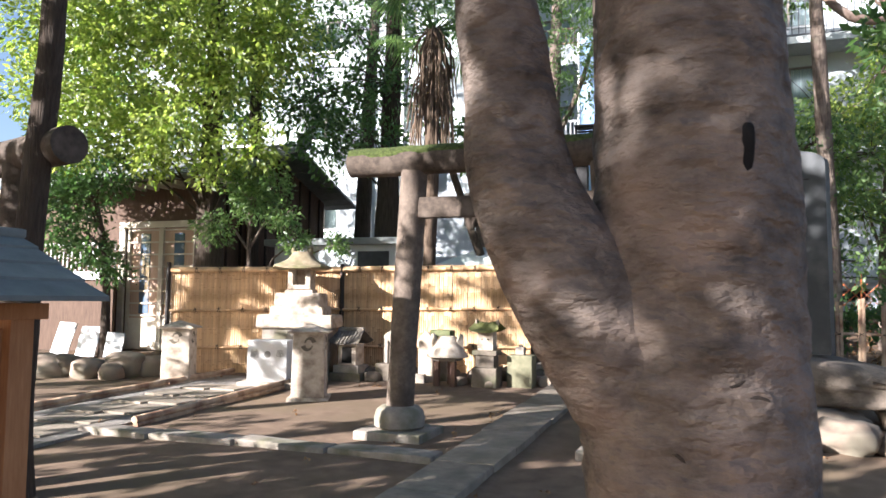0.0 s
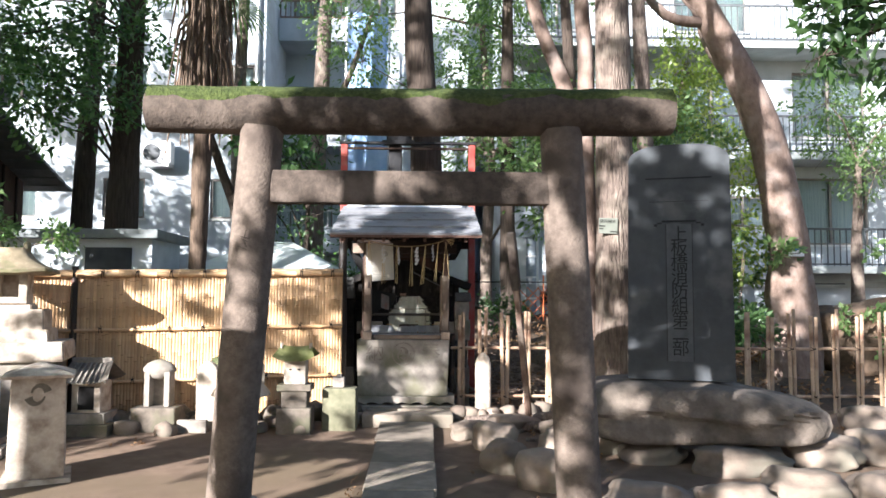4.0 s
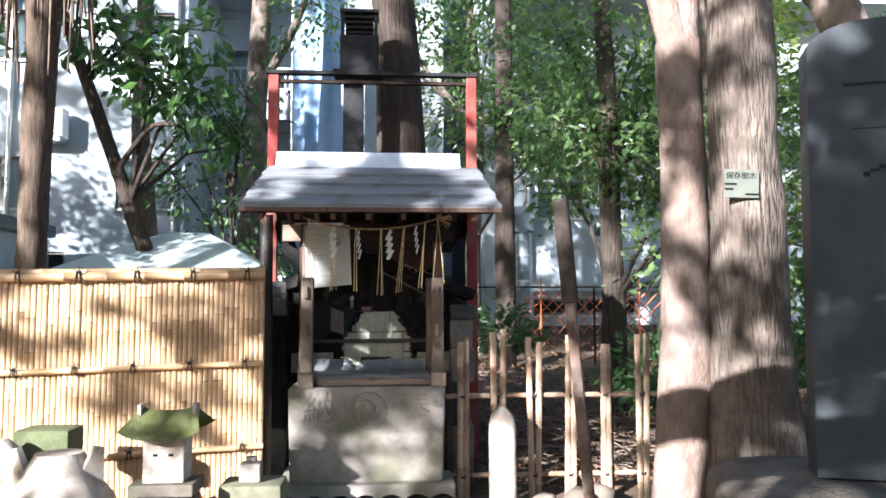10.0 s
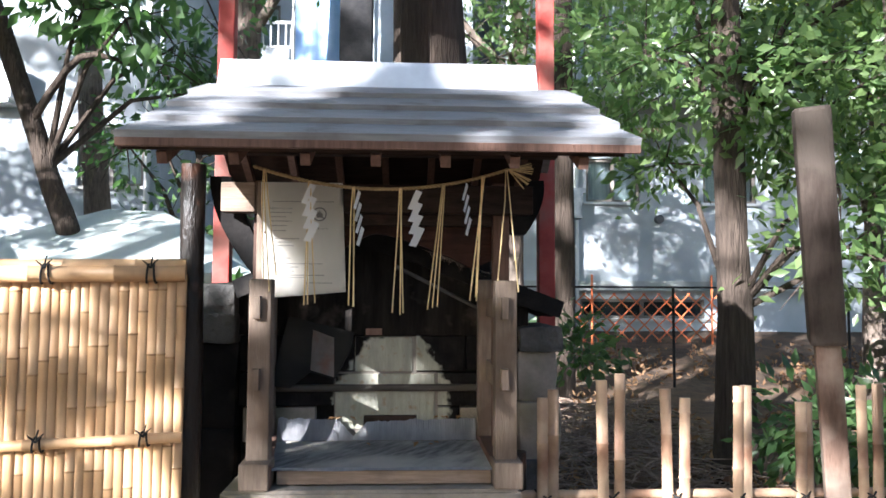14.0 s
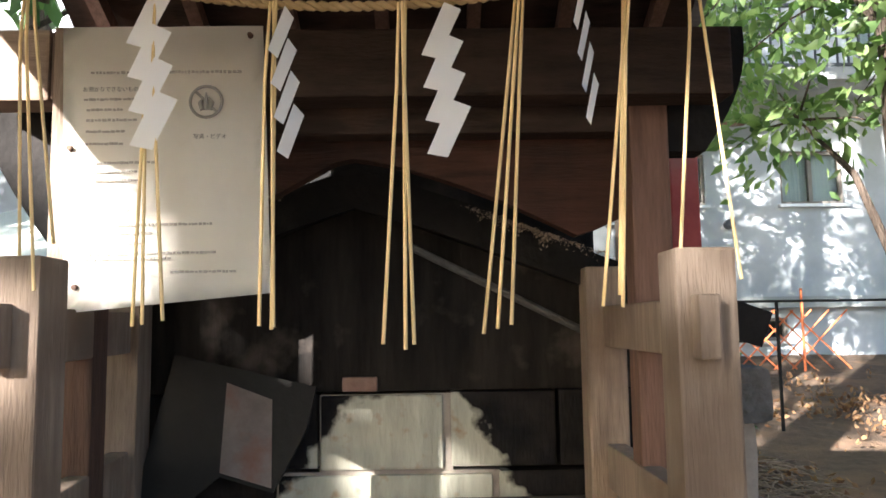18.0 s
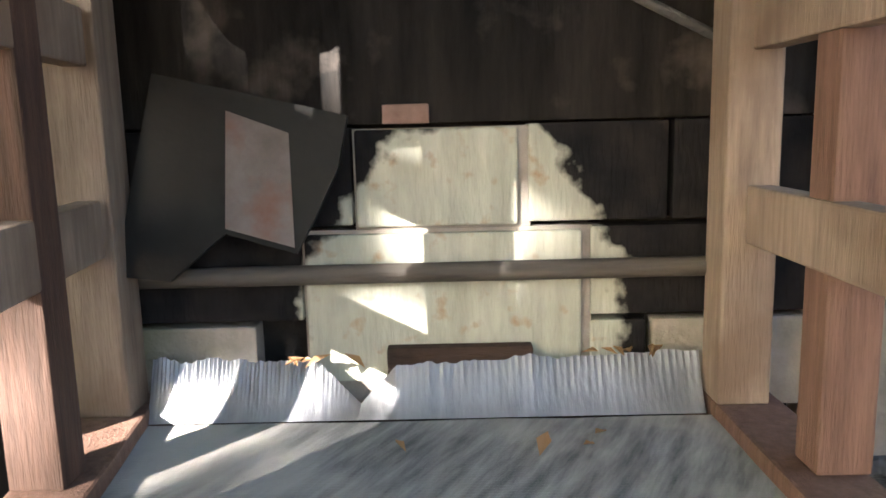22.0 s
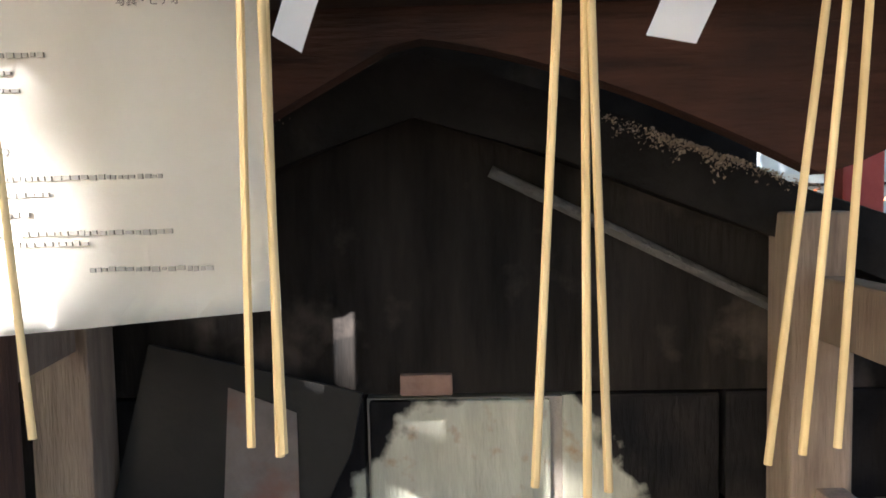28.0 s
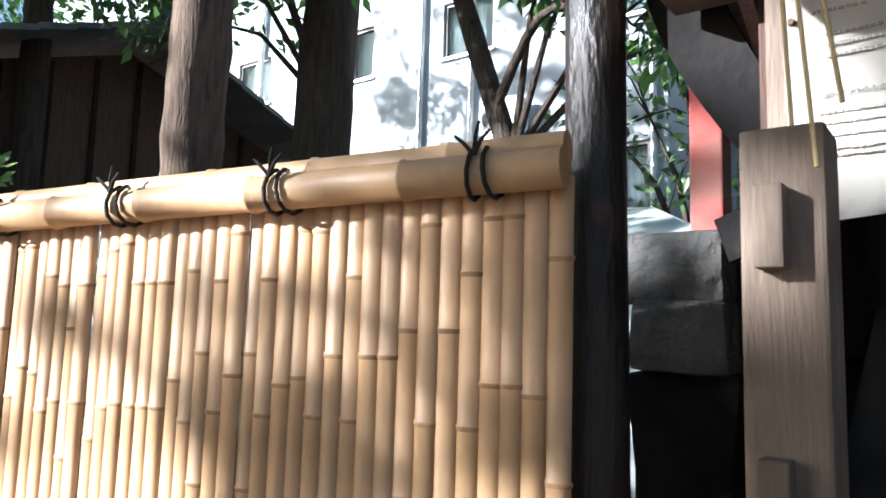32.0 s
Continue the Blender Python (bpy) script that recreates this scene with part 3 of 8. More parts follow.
for z, off, r, nm in ((0.0, -0.036, 0.034, "top_rail"), (-0.66, -0.034, 0.021, "middle_rail"), (-1.27, -0.034, 0.021, "lower_rail")):
    for j, (a, b) in enumerate(((0.0, 3.12), (3.16, FLEN))):
        part(nm, bamboo_rail(fpos(a, off, ftop(a) + z), fpos(b, off, ftop(b) + z), r, seed=int(z * 10) + j), M_BAMBOO, SCREEN, smooth=40)
for a, b in ((0.0, 3.12), (3.16, FLEN)):
    part("cap_rail", bamboo_rail(fpos(a, -0.022, ftop(a) + 0.032), fpos(b, -0.022, ftop(b) + 0.032), 0.027, seed=9), M_BAMBOO, SCREEN, smooth=40)


def cord_tie(s, z, r, name="cord_tie"):
    bm = bmesh.new()
    for ds in (-0.012, 0.014):
        pts = []
        for k in range(9):
            a = math.pi * (k / 8 * 1.5 - 0.25)
            pts.append(fpos(s + ds + 0.014 * (k / 8 - 0.5) * (1 if ds > 0 else -1), -0.036 - math.sin(a) * (r + 0.004), z + math.cos(a) * (r + 0.004)))
        tube(bm, pts, [0.0042] * 9, 6)
    c = fpos(s, -0.04 - r - 0.004, z + r * 0.55)
    for dx, dz in ((0.03, 0.035), (-0.028, 0.03), (0.012, 0.05)):
        tube(bm, [c, c + FD * dx * 0.5 + Vector((0, -0.006, dz * 0.6)), c + FD * dx + Vector((0, -0.008, dz))], [0.004, 0.0035, 0.0025], 5)
    part(name, bm, M_ROPE, SCREEN)


s = 0.13
while s < FLEN - 0.1:
    if abs(s - 3.14) > 0.12:
        cord_tie(s, ftop(s), 0.036)
        cord_tie(s + 0.01, ftop(s) - 0.66, 0.024)
        cord_tie(s + 0.02, ftop(s) - 1.27, 0.024)
    s += 0.385
for s, dz in ((3.14, 0.10), (FLEN + 0.05, 0.14)):
    part("fence_post", rod(fpos(s, -0.01, fground(s) - 0.1), fpos(s, -0.01, ftop(s) + dz), 0.045, 0.04, 12, 6, 0.08), M_LOG, SCREEN, smooth=40)

# ---- low bamboo picket fence ----
PICKET = thing("picket_fence", (3.5, 11.85, gz(3.5, 11.85)), "low open fence of weathered bamboo pickets and rails", "bamboo fence")
PY = 11.86
rnd = random.Random(12)
x, k = 0.73, 0
PMESH = []
for v in range(5):
    r2 = random.Random(90 + v)
    rows, z = [], r2.uniform(0.1, 0.3)
    nodes = []
    while z < 1.3:
        nodes.append(z)
        z += r2.uniform(0.2, 0.32)
    rows = bamboo_profile(0, 1.24, 0.025, nodes)
    bm = bmesh.new()
    tube(bm, [(0, 0, zz) for zz, _ in rows], [rr for _, rr in rows], 9)
    for v in bm.verts:
        v.co.y *= 0.6
    PMESH.append(mesh_of("picket", bm, M_BAMBOO_OLD, 40))
PX = []
while x < 7.6:
    PX.append(x)
    for dx in (-0.024, 0.024):
        ob = new("picket", PMESH[rnd.randrange(5)])
        ob.parent = PICKET
        ob.location = Vector((x + dx, PY - 0.035 + rnd.uniform(-0.004, 0.004), gz(x, PY) - 0.02)) - PICKET.location
        ob.rotation_euler = (rnd.uniform(-0.02, 0.02), rnd.uniform(-0.02, 0.02), rnd.uniform(-0.2, 0.2) + math.pi * rnd.randrange(2))
        ob.scale = (1, 1, rnd.uniform(0.97, 1.03) * (1.05 if k % 2 else 1.0))
    x += rnd.uniform(0.26, 0.31)
    k += 1
for z in (1.27, 0.66):
    for j, (a, b) in enumerate(((0.60, 2.9), (2.85, 5.4), (5.3, 7.7))):
        part("rail", bamboo_rail((a, PY + 0.008, z + 0.003 * j), (b, PY + 0.008, z), 0.021, seed=j + 30), M_BAMBOO_OLD, PICKET, smooth=40)
    for x in PX:
        bm = bmesh.new()
        for sgn in (-1, 1):
            tube(bm, [(x - 0.05 * sgn, PY - 0.02, z - 0.028), (x, PY - 0.062, z + 0.002 * sgn), (x + 0.05 * sgn, PY - 0.02, z + 0.028)], [0.0045] * 3, 6)
        part("cord_tie", bm, M_ROPE, PICKET)
for x in (0.62, 1.9, 3.6, 5.6):
    part("fence_post", rod((x, PY + 0.03, gz(x, PY) - 0.1), (x, PY + 0.03, 1.45), 0.035, 0.035, 10, 3, 0.1), M_LOG, PICKET, smooth=40)

# tall weathered stake in front of the pickets
M_WOOD_STAKE = material("brown weathered shaft", [(0.085, 0.05, 0.036), (0.17, 0.11, 0.08)], 10, 0.85, 0.3, 40, (6, 6, 0.6), stains=(0.24, 0.19, 0.15), stain_scale=1.6)
STAKE = thing("wooden_stake", (1.48, 10.85, gz(1.48, 10.85)), "tall weathered wooden stake with a thicker squared head", "stake")
m = Matrix.Translation((1.525, 10.897, 0)) @ Matrix.Rotation(radians(-6.4), 4, "Y") @ Matrix.Rotation(radians(6.7), 4, "X") @ Matrix.Rotation(radians(-24), 4, "Z")
part("shaft", box(-0.033, 0.033, -0.03, 0.03, 0.40, 2.05, 0.006, m), M_WOOD_STAKE, STAKE)
# likely the shaft's wood; the shade on the head is put into its darker colour
part("head", box(-0.047, 0.047, -0.045, 0.045, 2.02, 2.68, 0.012, m), M_STAKE_SHADED, STAKE)
# ---- stone path and kerbs ----
rnd = random.Random(21)
PATHWAY = thing("pavement", (0.08, 6.5, gz(0, 6.5)), "straight path of worn grey stone slabs", "path", kind="structure")
y = 2.2
while y < 10.86:
    ln = min(rnd.uniform(0.66, 0.92), 10.9 - y)
    xl, xr = -0.19 - 0.012 * (y - 6.5) + rnd.uniform(-0.012, 0.012), 0.36 + rnd.uniform(-0.012, 0.012)
    z = gz(0, y + ln / 2)
    m = Matrix.Translation((0, y + ln / 2, z)) @ Matrix.Rotation(radians(2.0), 4, "X") @ Matrix.Rotation(rnd.uniform(-0.012, 0.012), 4, "Y")
    part("slab", box(xl, xr, -ln / 2 + 0.006, ln / 2 - 0.006, -0.08, 0.055 + rnd.uniform(-0.006, 0.006), 0.012, m), M_PAVE, PATHWAY)
    y += ln
KERB = thing("kerb", (-2.0, 6.35, gz(0, 6.35)), "row of long rough stone kerbs set in the earth", "kerb", kind="structure")
x = -0.22
for ln in (1.06, 0.98, 1.0, 0.9):
    m = Matrix.Translation((x - ln / 2, 6.22 + 0.03 * (x + 2), gz(0, 6.25))) @ Matrix.Rotation(rnd.uniform(-0.02, 0.03), 4, "Z") @ Matrix.Rotation(rnd.uniform(-0.02, 0.02), 4, "Y")
    bm = box(-ln / 2 + 0.01, ln / 2 - 0.01, -0.15, 0.13, -0.1, 0.05, 0.02, m)
    bmesh.ops.subdivide_edges(bm, edges=bm.edges[:], cuts=2, use_grid_fill=True)
    for v in bm.verts:
        v.co += Vector((0, 1, 0.6)) * 0.018 * noise.noise(v.co * 5)
    part("kerb_stone", bm, M_STONE, KERB, smooth=45)
    x -= ln
STEP = thing("stone_step", (0.06, 11.15, gz(0, 11)), "two-part worn stone step before the shrine", "step")
part("block", box(-0.45, 0.6, 10.93, 11.24, 0.40, 0.562, 0.018), M_PAVE, STEP)
part("block", box(-0.43, 0.58, 11.25, 11.44, 0.42, 0.585, 0.018), M_PAVE, STEP)

# ---- the memorial slab ----
SL_A, SL_B = Vector((2.28, 9.62, 0)), Vector((3.22, 9.30, 0))
SDIR = (SL_B - SL_A).normalized()
SN = Vector((SDIR.y, -SDIR.x, 0))
SMID = (SL_A + SL_B) / 2
SM = Matrix(((SDIR.x, -SN.x, 0, SMID.x), (SDIR.y, -SN.y, 0, SMID.y), (0, 0, 1, 0), (0, 0, 0, 1)))
MONUMENT = thing("memorial_slab", (SMID.x, SMID.y, 0.45), "tall dark slate memorial slab engraved with a column of characters", "monument")
bm = bmesh.new()
half0, half1, zb, zt = 0.50, 0.475, 1.12, 3.43
outline = [(-half0, zb), (half0, zb)]
for k in range(7):
    a = k / 6 * math.pi / 2
    outline.append((half1 - 0.34 + 0.34 * math.cos(a), zt - 0.15 + 0.15 * math.sin(a)))
for k in range(7):
    a = math.pi / 2 + k / 6 * math.pi / 2
    outline.append((-half1 + 0.34 + 0.34 * math.cos(a), zt - 0.15 + 0.15 * math.sin(a)))
front = [bm.verts.new((x, 0.0, z)) for x, z in outline]
back = [bm.verts.new((x, 0.2, z)) for x, z in outline]
bm.faces.new(front)
bm.faces.new(back[::-1])
for k in range(len(outline)):
    bm.faces.new((front[k], back[k], back[(k + 1) % len(outline)], front[(k + 1) % len(outline)]))
bmesh.ops.bevel(bm, geom=[e for e in bm.edges if len(e.link_faces) == 2 and e.calc_face_angle(0) > 1], offset=0.02, segments=2, affect="EDGES")
bm.transform(SM)
part("stone_plate", bm, M_SLAB, MONUMENT, smooth=40)
M_CUT = material("engraved groove", [(0.012, 0.013, 0.014), (0.022, 0.024, 0.025)], 20, 0.9, 0.1)
part("inscribed_panel", box(-0.118, 0.118, -0.003, 0.004, 1.30, 2.64, 0, SM), material("dressed slate", [(0.055, 0.06, 0.063), (0.085, 0.09, 0.093)], 12, 0.7, 0.2, 60), MONUMENT)
z = 2.53
for ch in "上板橋消防組第二部":
    text_mesh(ch, 0.165, 0.004, M_CUT, MONUMENT, SM @ Matrix.Translation((0.0, -0.004, z)) @ Matrix.Rotation(radians(90), 4, "X"), "engraved_character")
    z -= 0.139
for x0, x1, z0, z1 in ((-0.31, 0.31, 3.085, 3.098), (-0.16, 0.16, 2.655, 2.675), (-0.125, -0.12, 1.3, 2.64), (0.12, 0.125, 1.3, 2.64), (-0.205, -0.16, 2.64, 2.655), (0.16, 0.205, 2.64, 2.655), (-0.235, -0.205, 2.615, 2.64), (0.205, 0.235, 2.615, 2.64), (-0.28, 0.28, 2.86, 2.864)):
    part("engraved_line", box(x0, x1, -0.005, 0.01, z0, z1, 0, SM), M_CUT, MONUMENT)
bm = bmesh.new()
bmesh.ops.create_cube(bm, size=1)
bmesh.ops.subdivide_edges(bm, edges=bm.edges[:], cuts=13, use_grid_fill=True)
for v in bm.verts:
    p = v.co.copy()
    q = Vector((p.x * 2, p.y * 2, p.z * 2))
    k = (abs(q.x) ** 7 + abs(q.y) ** 5 + abs(q.z) ** 7) ** (1 / 7)
    q /= max(k, 0.2)
    end = max(0.0, q.x - 0.25)
    x = q.x * 1.04 + 0.22 * end
    z = q.z * (0.275 - 0.15 * end) - 0.09 * end
    x -= 0.10 * max(0.0, -q.z) * (1 if q.x > 0 else -0.9)
    y = q.y * 0.58 + 0.10 * q.z
    d = 0.05 * noise.noise((x * 1.6, y * 1.6, z * 2.2)) + 0.02 * noise.noise((x * 5, y * 5, z * 6))
    # a broken face lower down
    chip = 0.07 if q.y < -0.6 and z < -0.02 + 0.25 * noise.noise((x * 1.3, 2, 0)) else 0.0
    v.co = Vector((x + d, y + d + chip, z + 0.4 * d if q.z < 0.9 else z + 0.25 * d))
bm.transform(Matrix.Translation((SMID.x + 0.12, SMID.y + 0.10, 0.83)) @ Matrix.Rotation(math.atan2(SDIR.y, SDIR.x) * 0.65, 4, "Z"))
M_BASEROCK = material("rough base boulder", [(0.105, 0.083, 0.066), (0.21, 0.172, 0.138)], 5, 0.92, 0.6, 30, stains=(0.085, 0.07, 0.055), stain_scale=0.9, dist=0.03)
part("boulder_base", bm, M_BASEROCK, MONUMENT, "broad rough boulder that carries the slab", smooth=60)

# ---- ring of boulders ----
ROCKS = [(0.98, 9.75, 0.42, 0.5, 0.33), (1.02, 9.0, 0.42, 0.46, 0.30), (1.28, 8.45, 0.42, 0.50, 0.34), (1.62, 9.7, 0.40, 0.42, 0.30), (2.05, 9.75, 0.42, 0.35, 0.22),
         (2.42, 9.35, 0.62, 0.36, 0.21), (3.1, 8.95, 0.85, 0.45, 0.26), (3.95, 9.2, 0.72, 0.5, 0.32), (4.55, 9.3, 0.7, 0.55, 0.34), (1.95, 7.85, 0.74, 0.36, 0.25),
         (2.55, 7.72, 0.68, 0.40, 0.27), (3.15, 7.95, 0.66, 0.5, 0.33), (3.75, 7.85, 0.62, 0.5, 0.33), (5.35, 10.7, 0.7, 0.55, 0.34), (6.1, 10.3, 0.8, 0.6, 0.36),
         (0.75, 10.45, 0.5, 0.3, 0.18), (1.25, 10.75, 0.62, 0.34, 0.2), (4.4, 8.2, 0.6, 0.5, 0.3), (1.75, 10.5, 0.4, 0.3, 0.2), (5.2, 9.6, 0.7, 0.5, 0.3)]
for i, (x, y, sx, sy, sz) in enumerate(ROCKS):
    yaw = (i * 53) % 40 - 20 + (-20 if x > 1.5 else 40)
    z = gz(x, y) - 0.04
    solo("boulder", boulder((x, y, z), (sx * 0.97, sy * 0.97, sz * 0.84 + 0.04), i + 11, 4, 0.34, yaw), M_BOULDER, (x, y, z), "smooth rounded garden boulder lying on the earth", "boulder", "boulders edging the monument", smooth=60)

# ---- the small fire shrine ----
ALTAR = thing("shrine_pedestal", (0.0, 11.9, gz(0, 11.9)), "carved stone pedestal with a crest and two characters", "pedestal")
bm = bmesh.new()
frustum(bm, 0.0, 11.93, 0.70, 1.385, 1.10, 0.86, 1.14, 0.86)
bmesh.ops.bevel(bm, geom=bm.edges[:], offset=0.012, segments=2, affect="EDGES")
part("body", bm, M_STONE, ALTAR)
part("foot", box(-0.66, 0.65, 11.40, 12.4, gz(0, 11.6) - 0.05, 0.60, 0.015), M_STONE, ALTAR)
bm = bmesh.new()
n = 60
top, bot, topb, botb = [], [], [], []
for i in range(n + 1):
    x = -0.64 + 1.27 * i / n
    zz = 0.605 + 0.035 * abs(math.sin(math.pi * i / n * 7))
    top.append(bm.verts.new((x, 11.425, 0.705)))
    bot.append(bm.verts.new((x, 11.415, zz)))
    topb.append(bm.verts.new((x, 12.38, 0.705)))
    botb.append(bm.verts.new((x, 12.38, zz)))
for i in range(n):
    bm.faces.new((bot[i], bot[i + 1], top[i + 1], top[i]))
    bm.faces.new((top[i], top[i + 1], topb[i + 1], topb[i]))
    bm.faces.new((bot[i + 1], bot[i], botb[i], botb[i + 1]))
    bm.faces.new((topb[i], topb[i + 1], botb[i + 1], botb[i]))
bm.faces.new((bot[0], top[0], topb[0], botb[0]))
bm.faces.new((bot[n], botb[n], topb[n], top[n]))
part("scalloped_moulding", bm, M_STONE, ALTAR)
M_CARVE = material("carved recess", [(0.10, 0.085, 0.065), (0.15, 0.13, 0.10)], 20, 0.95, 0.2)
M_CARVE_SOFT = material("shallow carving", [(0.155, 0.132, 0.108), (0.235, 0.203, 0.166)], 20, 0.95, 0.3)
for ch, x in (("納", -0.345), ("奉", 0.345)):
    text_mesh(ch, 0.24, 0.002, M_CARVE_SOFT, ALTAR, Matrix.Translation((x, 11.493, 1.225)) @ Matrix.Rotation(radians(90.8), 4, "X"), "carved_character")
bm = bmesh.new()
tube(bm, [(0.005 + 0.135 * math.cos(a * math.pi / 16), 11.495, 1.215 + 0.135 * math.sin(a * math.pi / 16)) for a in range(33)], [0.006] * 33, 6)
for k in range(3):
    a0 = k * 2 * math.pi / 3
    pts = [(0.005 + (0.035 + 0.055 * j / 10) * math.cos(a0 + j * 0.22), 11.495, 1.215 + (0.035 + 0.055 * j / 10) * math.sin(a0 + j * 0.22)) for j in range(11)]
    tube(bm, pts, [0.026 - 0.0023 * j for j in range(11)], 6)
for v in bm.verts:
    v.co.y = 11.495 + (v.co.y - 11.495) * 0.3
part("crest", bm, M_CARVE_SOFT, ALTAR, "carved round crest of three commas", smooth=40)

M_WOOD_BROWN = material("dark brown timber", [(0.03, 0.016, 0.011), (0.08, 0.043, 0.03)], 10, 0.75, 0.3, 40, (6, 6, 0.6), vary=0.1)
HUT = thing("wooden_shrine", (0.0, 12.0, 1.385), "small open timber shrine with a grey board roof", "shrine")
FR = 11.57
# sills and floor frame
for sx in (-1, 1):
    cx = 0.4825 * sx + 0.0375
    skew = Matrix.Translation((cx, FR, 0)) @ Matrix.Rotation(0.0 if sx > 0 else math.atan(0.13), 4, "Z")
    part("sill", box(-0.055, 0.055, -0.06, 0.79, 1.387, 1.475, 0.006, skew), M_WOOD_RED, HUT)
    part("post_foot", box(cx - 0.056, cx + 0.056, FR - 0.075, FR + 0.075, 1.386, 1.487, 0.008), M_WOOD, HUT)
    part("front_post", box(cx - 0.043, cx + 0.043, FR - 0.005, FR + 0.078, 1.475, 2.185, 0.005), M_WOOD, HUT)
    rx = cx + (-0.013 if sx > 0 else -0.078)
    part("rear_post", box(rx - 0.042, rx + 0.042, 12.12, 12.20, 1.475, 2.20, 0.005), M_WOOD, HUT)
    # the left main post takes a darker brown than the right one
    tx = cx + (0.02 if sx > 0 else -0.055)
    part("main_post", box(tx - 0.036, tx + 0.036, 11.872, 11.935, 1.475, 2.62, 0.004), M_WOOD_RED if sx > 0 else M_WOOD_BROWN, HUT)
    for z0, z1 in ((1.738, 1.828), (2.03, 2.115)):
        part("side_rail", box(-0.02, 0.02, 0.004, 0.73, z0, z1, 0.004, skew), M_WOOD, HUT)
    for z0, z1 in ((2.03, 2.118), (1.755, 1.838)):
        part("peg", box(cx - 0.008 - 0.015, cx - 0.008 + 0.015, FR - 0.035, FR + 0.0, z0, z1, 0.003), M_WOOD, HUT)
part("floor_beam", box(-0.37, 0.462, FR + 0.004, FR + 0.05, 1.392, 1.445, 0.004), M_WOOD_X, HUT)
M_RODWOOD = material("smoke-greyed pole", [(0.04, 0.034, 0.028), (0.09, 0.078, 0.066)], 8, 0.7, 0.2, 40, (0.5, 4, 4))
part("rear_rail", rod((-0.53, 12.215, 1.684), (0.56, 12.205, 1.688), 0.0168, seg=14, cuts=10, wobble=0.05), M_RODWOOD, HUT, smooth=50)
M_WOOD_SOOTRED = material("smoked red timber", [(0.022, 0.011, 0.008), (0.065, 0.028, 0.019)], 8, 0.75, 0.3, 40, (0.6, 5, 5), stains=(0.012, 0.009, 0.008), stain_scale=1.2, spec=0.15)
# lintel, its left end in paler timber
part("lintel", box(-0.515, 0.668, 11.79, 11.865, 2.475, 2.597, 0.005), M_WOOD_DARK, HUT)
part("lintel_end", box(-0.66, -0.517, 11.788, 11.866, 2.473, 2.599, 0.005), M_WOOD_X, HUT, "pale left beam end")
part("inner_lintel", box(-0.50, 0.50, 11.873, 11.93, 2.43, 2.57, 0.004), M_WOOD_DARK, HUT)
bm = bmesh.new()
n = 28
rows = []
for i in range(n + 1):
    x = -0.47 + 0.99 * i / n
    zz = (2.40 - 0.55 * abs(x + 0.03) if x < -0.03 else 2.40 - 0.52 * abs(x + 0.03) ** 1.5) + max(0.0, abs(x) - 0.42) * 1.0
    rows.append([bm.verts.new((x, 11.935, zz)), bm.verts.new((x, 11.935, 2.56)), bm.verts.new((x, 11.975, 2.56)), bm.verts.new((x, 11.975, zz))])
for a, b in zip(rows, rows[1:]):
    for k in range(4):
        bm.faces.new((a[k], b[k], b[(k + 1) % 4], a[(k + 1) % 4]))
bm.faces.new(rows[0])
bm.faces.new(rows[-1][::-1])
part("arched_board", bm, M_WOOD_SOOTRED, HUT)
for sx in (-1, 1):
    bm = bmesh.new()
    pts = []
    for i in range(11):
        t = i / 10
        reach = 1.0 if sx < 0 else 0.55
        x = sx * (0.69 - 0.20 * (t * reach) ** 1.5)
        z = 2.64 - 0.44 * t * reach
        pts.append((x, z))
    vs = []
    for i, (x, z) in enumerate(pts):
        wdt = 0.045 + 0.015 * math.sin(math.pi * i / 10)
        vs.append([bm.verts.new((x - wdt, 11.90, z)), bm.verts.new((x + wdt, 11.90, z)), bm.verts.new((x + wdt, 11.96, z)), bm.verts.new((x - wdt, 11.96, z))])
    for a, b in zip(vs, vs[1:]):
        for k in range(4):
            bm.faces.new((a[k], b[k], b[(k + 1) % 4], a[(k + 1) % 4]))
    bm.faces.new(vs[0])
    bm.faces.new(vs[-1][::-1])
    part("curved_brace", bm, M_SOOT_SHADE, HUT, smooth=50)
